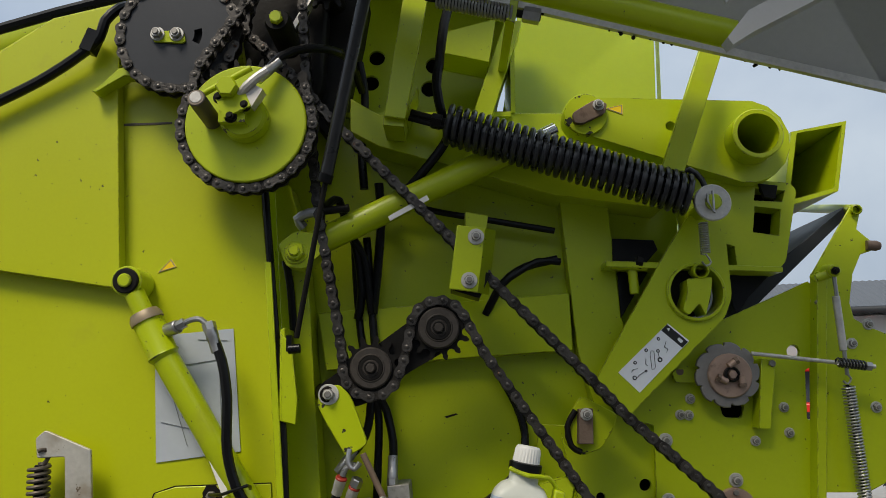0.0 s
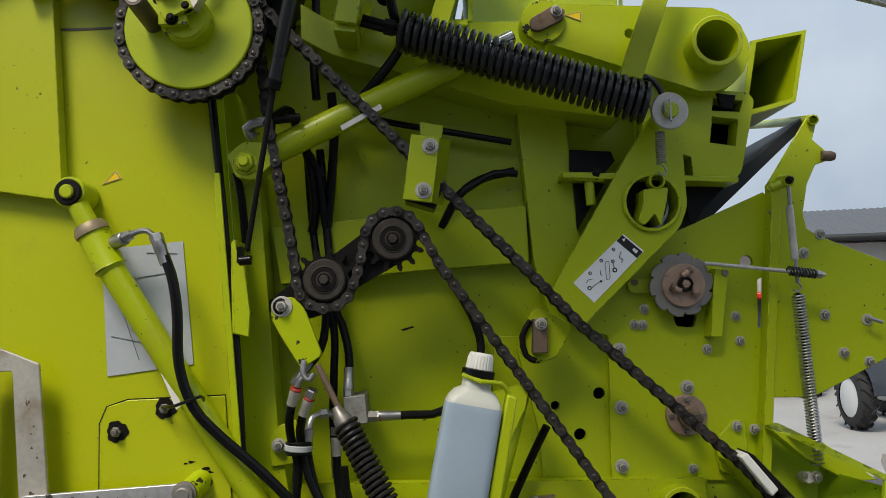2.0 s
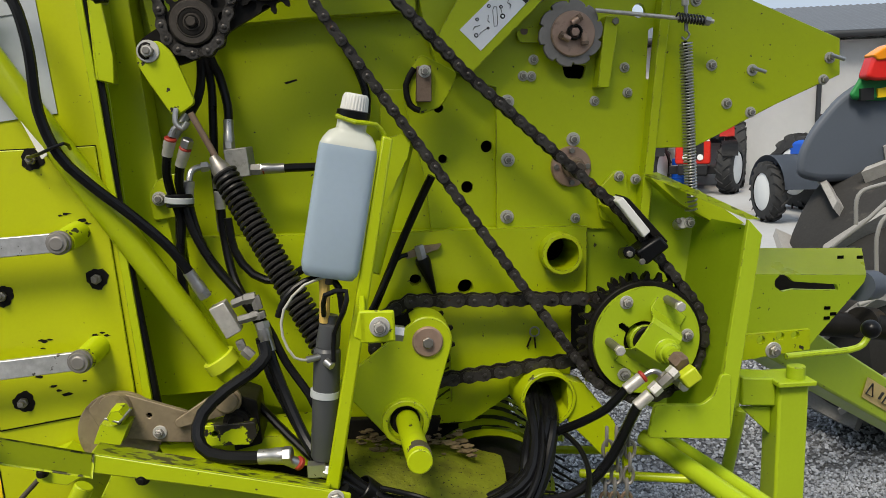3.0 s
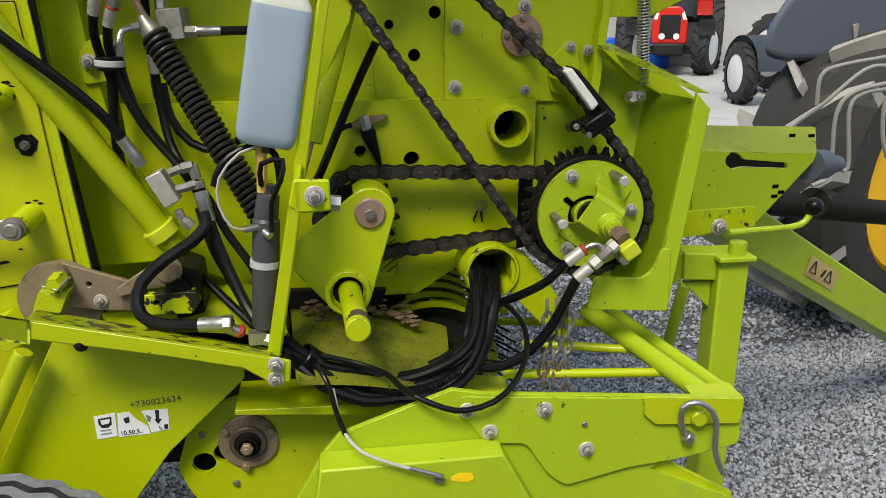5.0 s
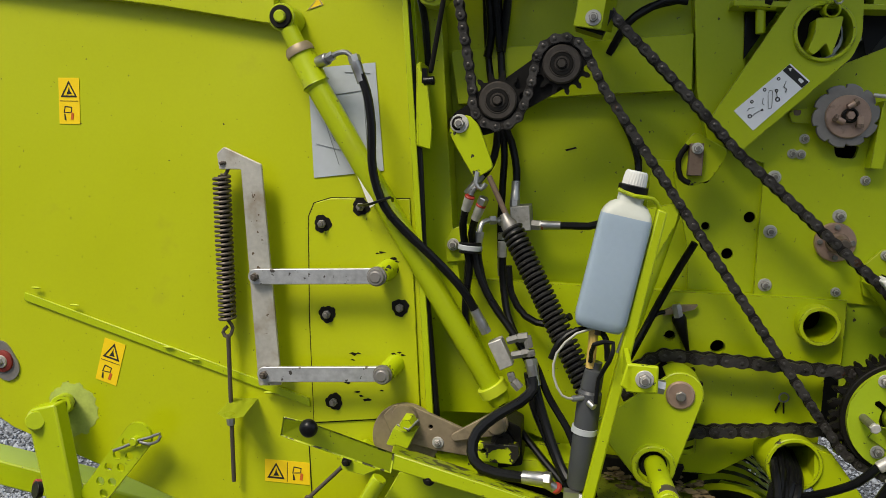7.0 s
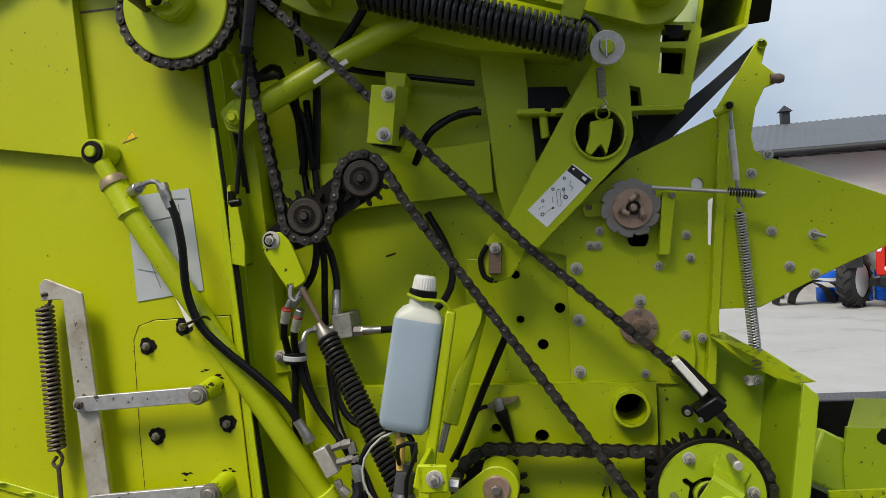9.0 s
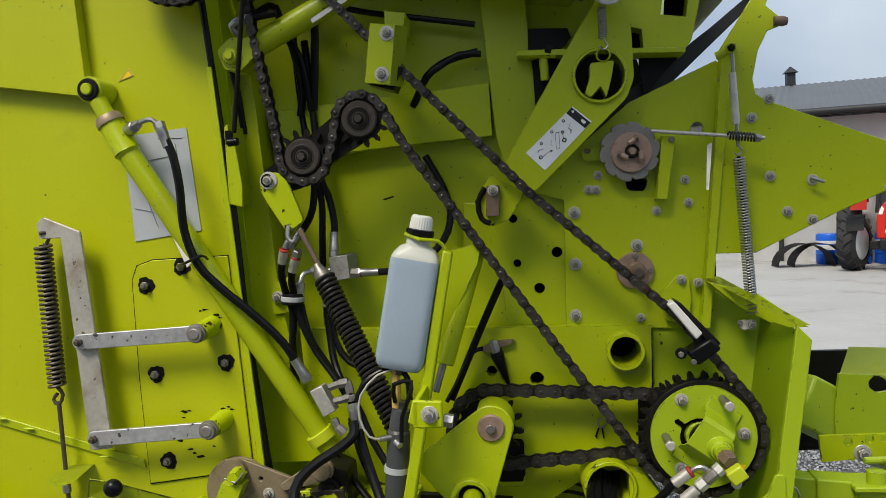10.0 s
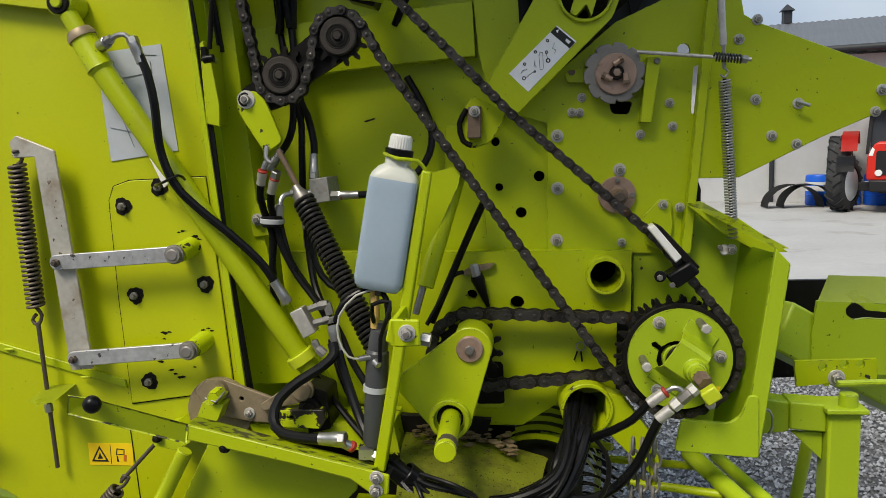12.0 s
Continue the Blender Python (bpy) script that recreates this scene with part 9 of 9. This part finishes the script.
bon = part("bonnet", slab(rounded([(RX - 0.48, 0.85), (RX + 0.48, 0.85), (RX + 0.47, 1.5), (RX + 0.28, 1.85), (RX - 0.28, 1.85), (RX - 0.47, 1.5)], 0.1), RY - 0.38, 2.2), M_REDP, rt, "red bonnet")
eased(bon, 0.05, 3)
part("grille", slab(rounded([(RX - 0.27, 1.0), (RX + 0.29, 1.0), (RX + 0.28, 1.62), (RX - 0.26, 1.62)], 0.05), RY - 0.40, 0.05), M_GRILL, rt, "black grille")
for sx in (-1, 1):
    part("lamp_strip", slab([(RX + sx * 0.34, 1.5), (RX + sx * 0.44, 1.5), (RX + sx * 0.36, 1.72), (RX + sx * 0.30, 1.66)], RY - 0.395, 0.03), M_LAMP, rt)
eased(part("axle_block", box((RX, RY, 0.68), (1.3, 0.3, 0.22)), M_GRILL, rt), 0.02)
eased(part("weight", box((RX, RY - 0.45, 0.72), (0.8, 0.4, 0.3)), M_GRILL, rt), 0.04)
eased(part("chassis", box((RX + 0.1, RY + 1.4, 0.75), (0.6, 3.0, 0.5)), M_GRILL, rt), 0.04)
for sx in (-0.62, 0.62):
    part("cab_post", beam((RX + 0.1 + sx, RY + 1.6, 1.5), (RX + 0.15 + sx * 0.95, RY + 1.75, 2.75), 0.09, 0.09, up=(0, 1, 0)), M_GRILL, rt)
part("cab_glass", box((RX + 0.12, RY + 1.75, 2.15), (1.15, 0.03, 1.2)), M_GLASS, rt)
eased(part("cab_roof", box((RX + 0.15, RY + 2.2, 2.82), (1.6, 1.6, 0.2)), M_REDP, rt), 0.06, 3)
rt.matrix_world = Matrix.Translation((7.79, 17.6, 0)) @ Matrix.Rotation(radians(-23), 4, 'Z') @ Matrix.Diagonal((0.8, 0.8, 0.8, 1)) @ Matrix.Translation((-RX, -RY, 0)) @ rt.matrix_world
bt2.matrix_world = Matrix.Translation((6.74, 12.25, 0)) @ Matrix.Diagonal((0.82, 0.82, 0.82, 1)) @ Matrix.Translation((-6.95, -12.9, 0)) @ bt2.matrix_world

# shed along the yard
sh = thing("shed", "long white farm shed with a grey sheet roof", "shed", (9.0, 21.0, 0))
S0, SD = Vector((6.5, 20.9, 0)), Vector((0.954, -0.30, 0))
SN = Vector((0.30, 0.954, 0))
EAVE, RISE, DEEP = 3.82, 1.19, 5.0


def along(s, d, z):
    return S0 + SD * s + SN * d + Vector((0, 0, z))


def quad(name, pts, mat, parent, th=0.1, label=""):
    bm = bmesh.new()
    bm.faces.new([bm.verts.new(p) for p in pts])
    bmesh.ops.solidify(bm, geom=bm.faces[:], thickness=th)
    return part(name, bm, mat, parent, label, smooth=0)


quad("wall", [along(-14, 0, 0), along(30, 0, 0), along(30, 0, EAVE), along(-14, 0, EAVE)], M_WALL, sh, -0.2)
quad("end_wall", [along(-14, 0, 0), along(-14, 10, 0), along(-14, 10, EAVE), along(-14, 5, EAVE + RISE), along(-14, 0, EAVE)], M_WALL, sh, 0.2)
quad("back_wall", [along(-14, 10, 0), along(30, 10, 0), along(30, 10, EAVE), along(-14, 10, EAVE)], M_WALL, sh, 0.2)
bm = bmesh.new()
n_ = 480
top, bot = [], []
for i in range(n_ + 1):
    s_ = -14.5 + 45 * i / n_
    zz = 0.028 * (i % 2)
    bot.append(bm.verts.new(along(s_, -0.45, EAVE - 0.10 + zz)))
    top.append(bm.verts.new(along(s_, DEEP, EAVE + RISE + zz)))
for i in range(n_):
    bm.faces.new((bot[i], bot[i + 1], top[i + 1], top[i]))
part("roof", bm, M_ROOF, sh, "grey corrugated sheet roof", smooth=0)
quad("back_roof", [along(-14.5, DEEP, EAVE + RISE), along(30.5, DEEP, EAVE + RISE), along(30.5, 10.4, EAVE - 0.1), along(-14.5, 10.4, EAVE - 0.1)], M_ROOF, sh, 0.05)
part("gutter", rod(along(-14.5, -0.5, EAVE - 0.16), along(30.5, -0.5, EAVE - 0.16), 0.09), M_GUTTER, sh, "dark gutter")
quad("soffit", [along(-14.5, -0.45, EAVE - 0.30), along(30.5, -0.45, EAVE - 0.30), along(30.5, 0, EAVE - 0.25), along(-14.5, 0, EAVE - 0.25)], M_GUTTER, sh, 0.04)
for s_ in (-0.1, 5.5):
    part("downpipe", rod(along(s_, -0.1, 0), along(s_, -0.1, EAVE - 0.2), 0.06), M_GUTTER, sh)
for s_ in (2.62, 8.0):
    w_ = quad("window", [along(s_, -0.06, 1.0), along(s_ + 0.76, -0.06, 1.0), along(s_ + 0.76, -0.06, 2.2), along(s_, -0.06, 2.2)], M_RIMW, sh, 0.05)
    quad("pane", [along(s_ + 0.08, -0.08, 1.08), along(s_ + 0.68, -0.08, 1.08), along(s_ + 0.68, -0.08, 2.12), along(s_ + 0.08, -0.08, 2.12)], M_GLASS, w_, 0.02)
cu = along(0.08, DEEP, EAVE + RISE)
vt = part("roof_vent", box(cu + Vector((0, 0, 0.20)), (0.24, 0.24, 0.40)), M_GUTTER, sh)
bm = bmesh.new()
bmesh.ops.create_cone(bm, cap_ends=True, segments=4, radius1=0.27, radius2=0.02, depth=0.20, matrix=Matrix.Translation(cu + Vector((0, 0, 0.48))) @ Matrix.Rotation(radians(45), 4, 'Z'))
part("vent_cap", bm, M_GUTTER, sh, smooth=0)
for k in range(3):
    c = Vector((7.15 + 0.62 * k, 19.75 - 0.12 * k, 0))
    t = thing("barrel", "blue plastic barrel standing by the shed wall", "barrel", c, group="blue barrels")
    part("body", lathe(c, c + Vector((0, 0, 0.72)), [(0, 0.27), (0.05, 0.29), (0.32, 0.29), (0.34, 0.30), (0.36, 0.29), (0.64, 0.29), (0.66, 0.30), (0.68, 0.29), (0.95, 0.29), (1, 0.27)]), M_BLUEP, t)
    part("white_band", lathe(c + Vector((0, 0, 0.34)), c + Vector((0, 0, 0.56)), [(0, 0.293), (1, 0.293)]), M_RIMW, t, "white band")
mgd = thing("mudguard_pile", "black curved mudguards lying on the yard", "mudguard", (6.2, 19.2, 0))
for k in range(2):
    bm = bmesh.new()
    rows = [[bm.verts.new((6.35 + 0.35 * k + 0.62 * math.cos(radians(a)), 19.1 + o, 0.02 + 0.52 * math.sin(radians(a)))) for o in (-0.3, 0.3)] for a in range(0, 181, 12)]
    for a, b in zip(rows, rows[1:]):
        bm.faces.new((a[0], a[1], b[1], b[0]))
    bmesh.ops.solidify(bm, geom=bm.faces[:], thickness=0.03)
    part("mudguard", bm, M_GRILL, mgd)
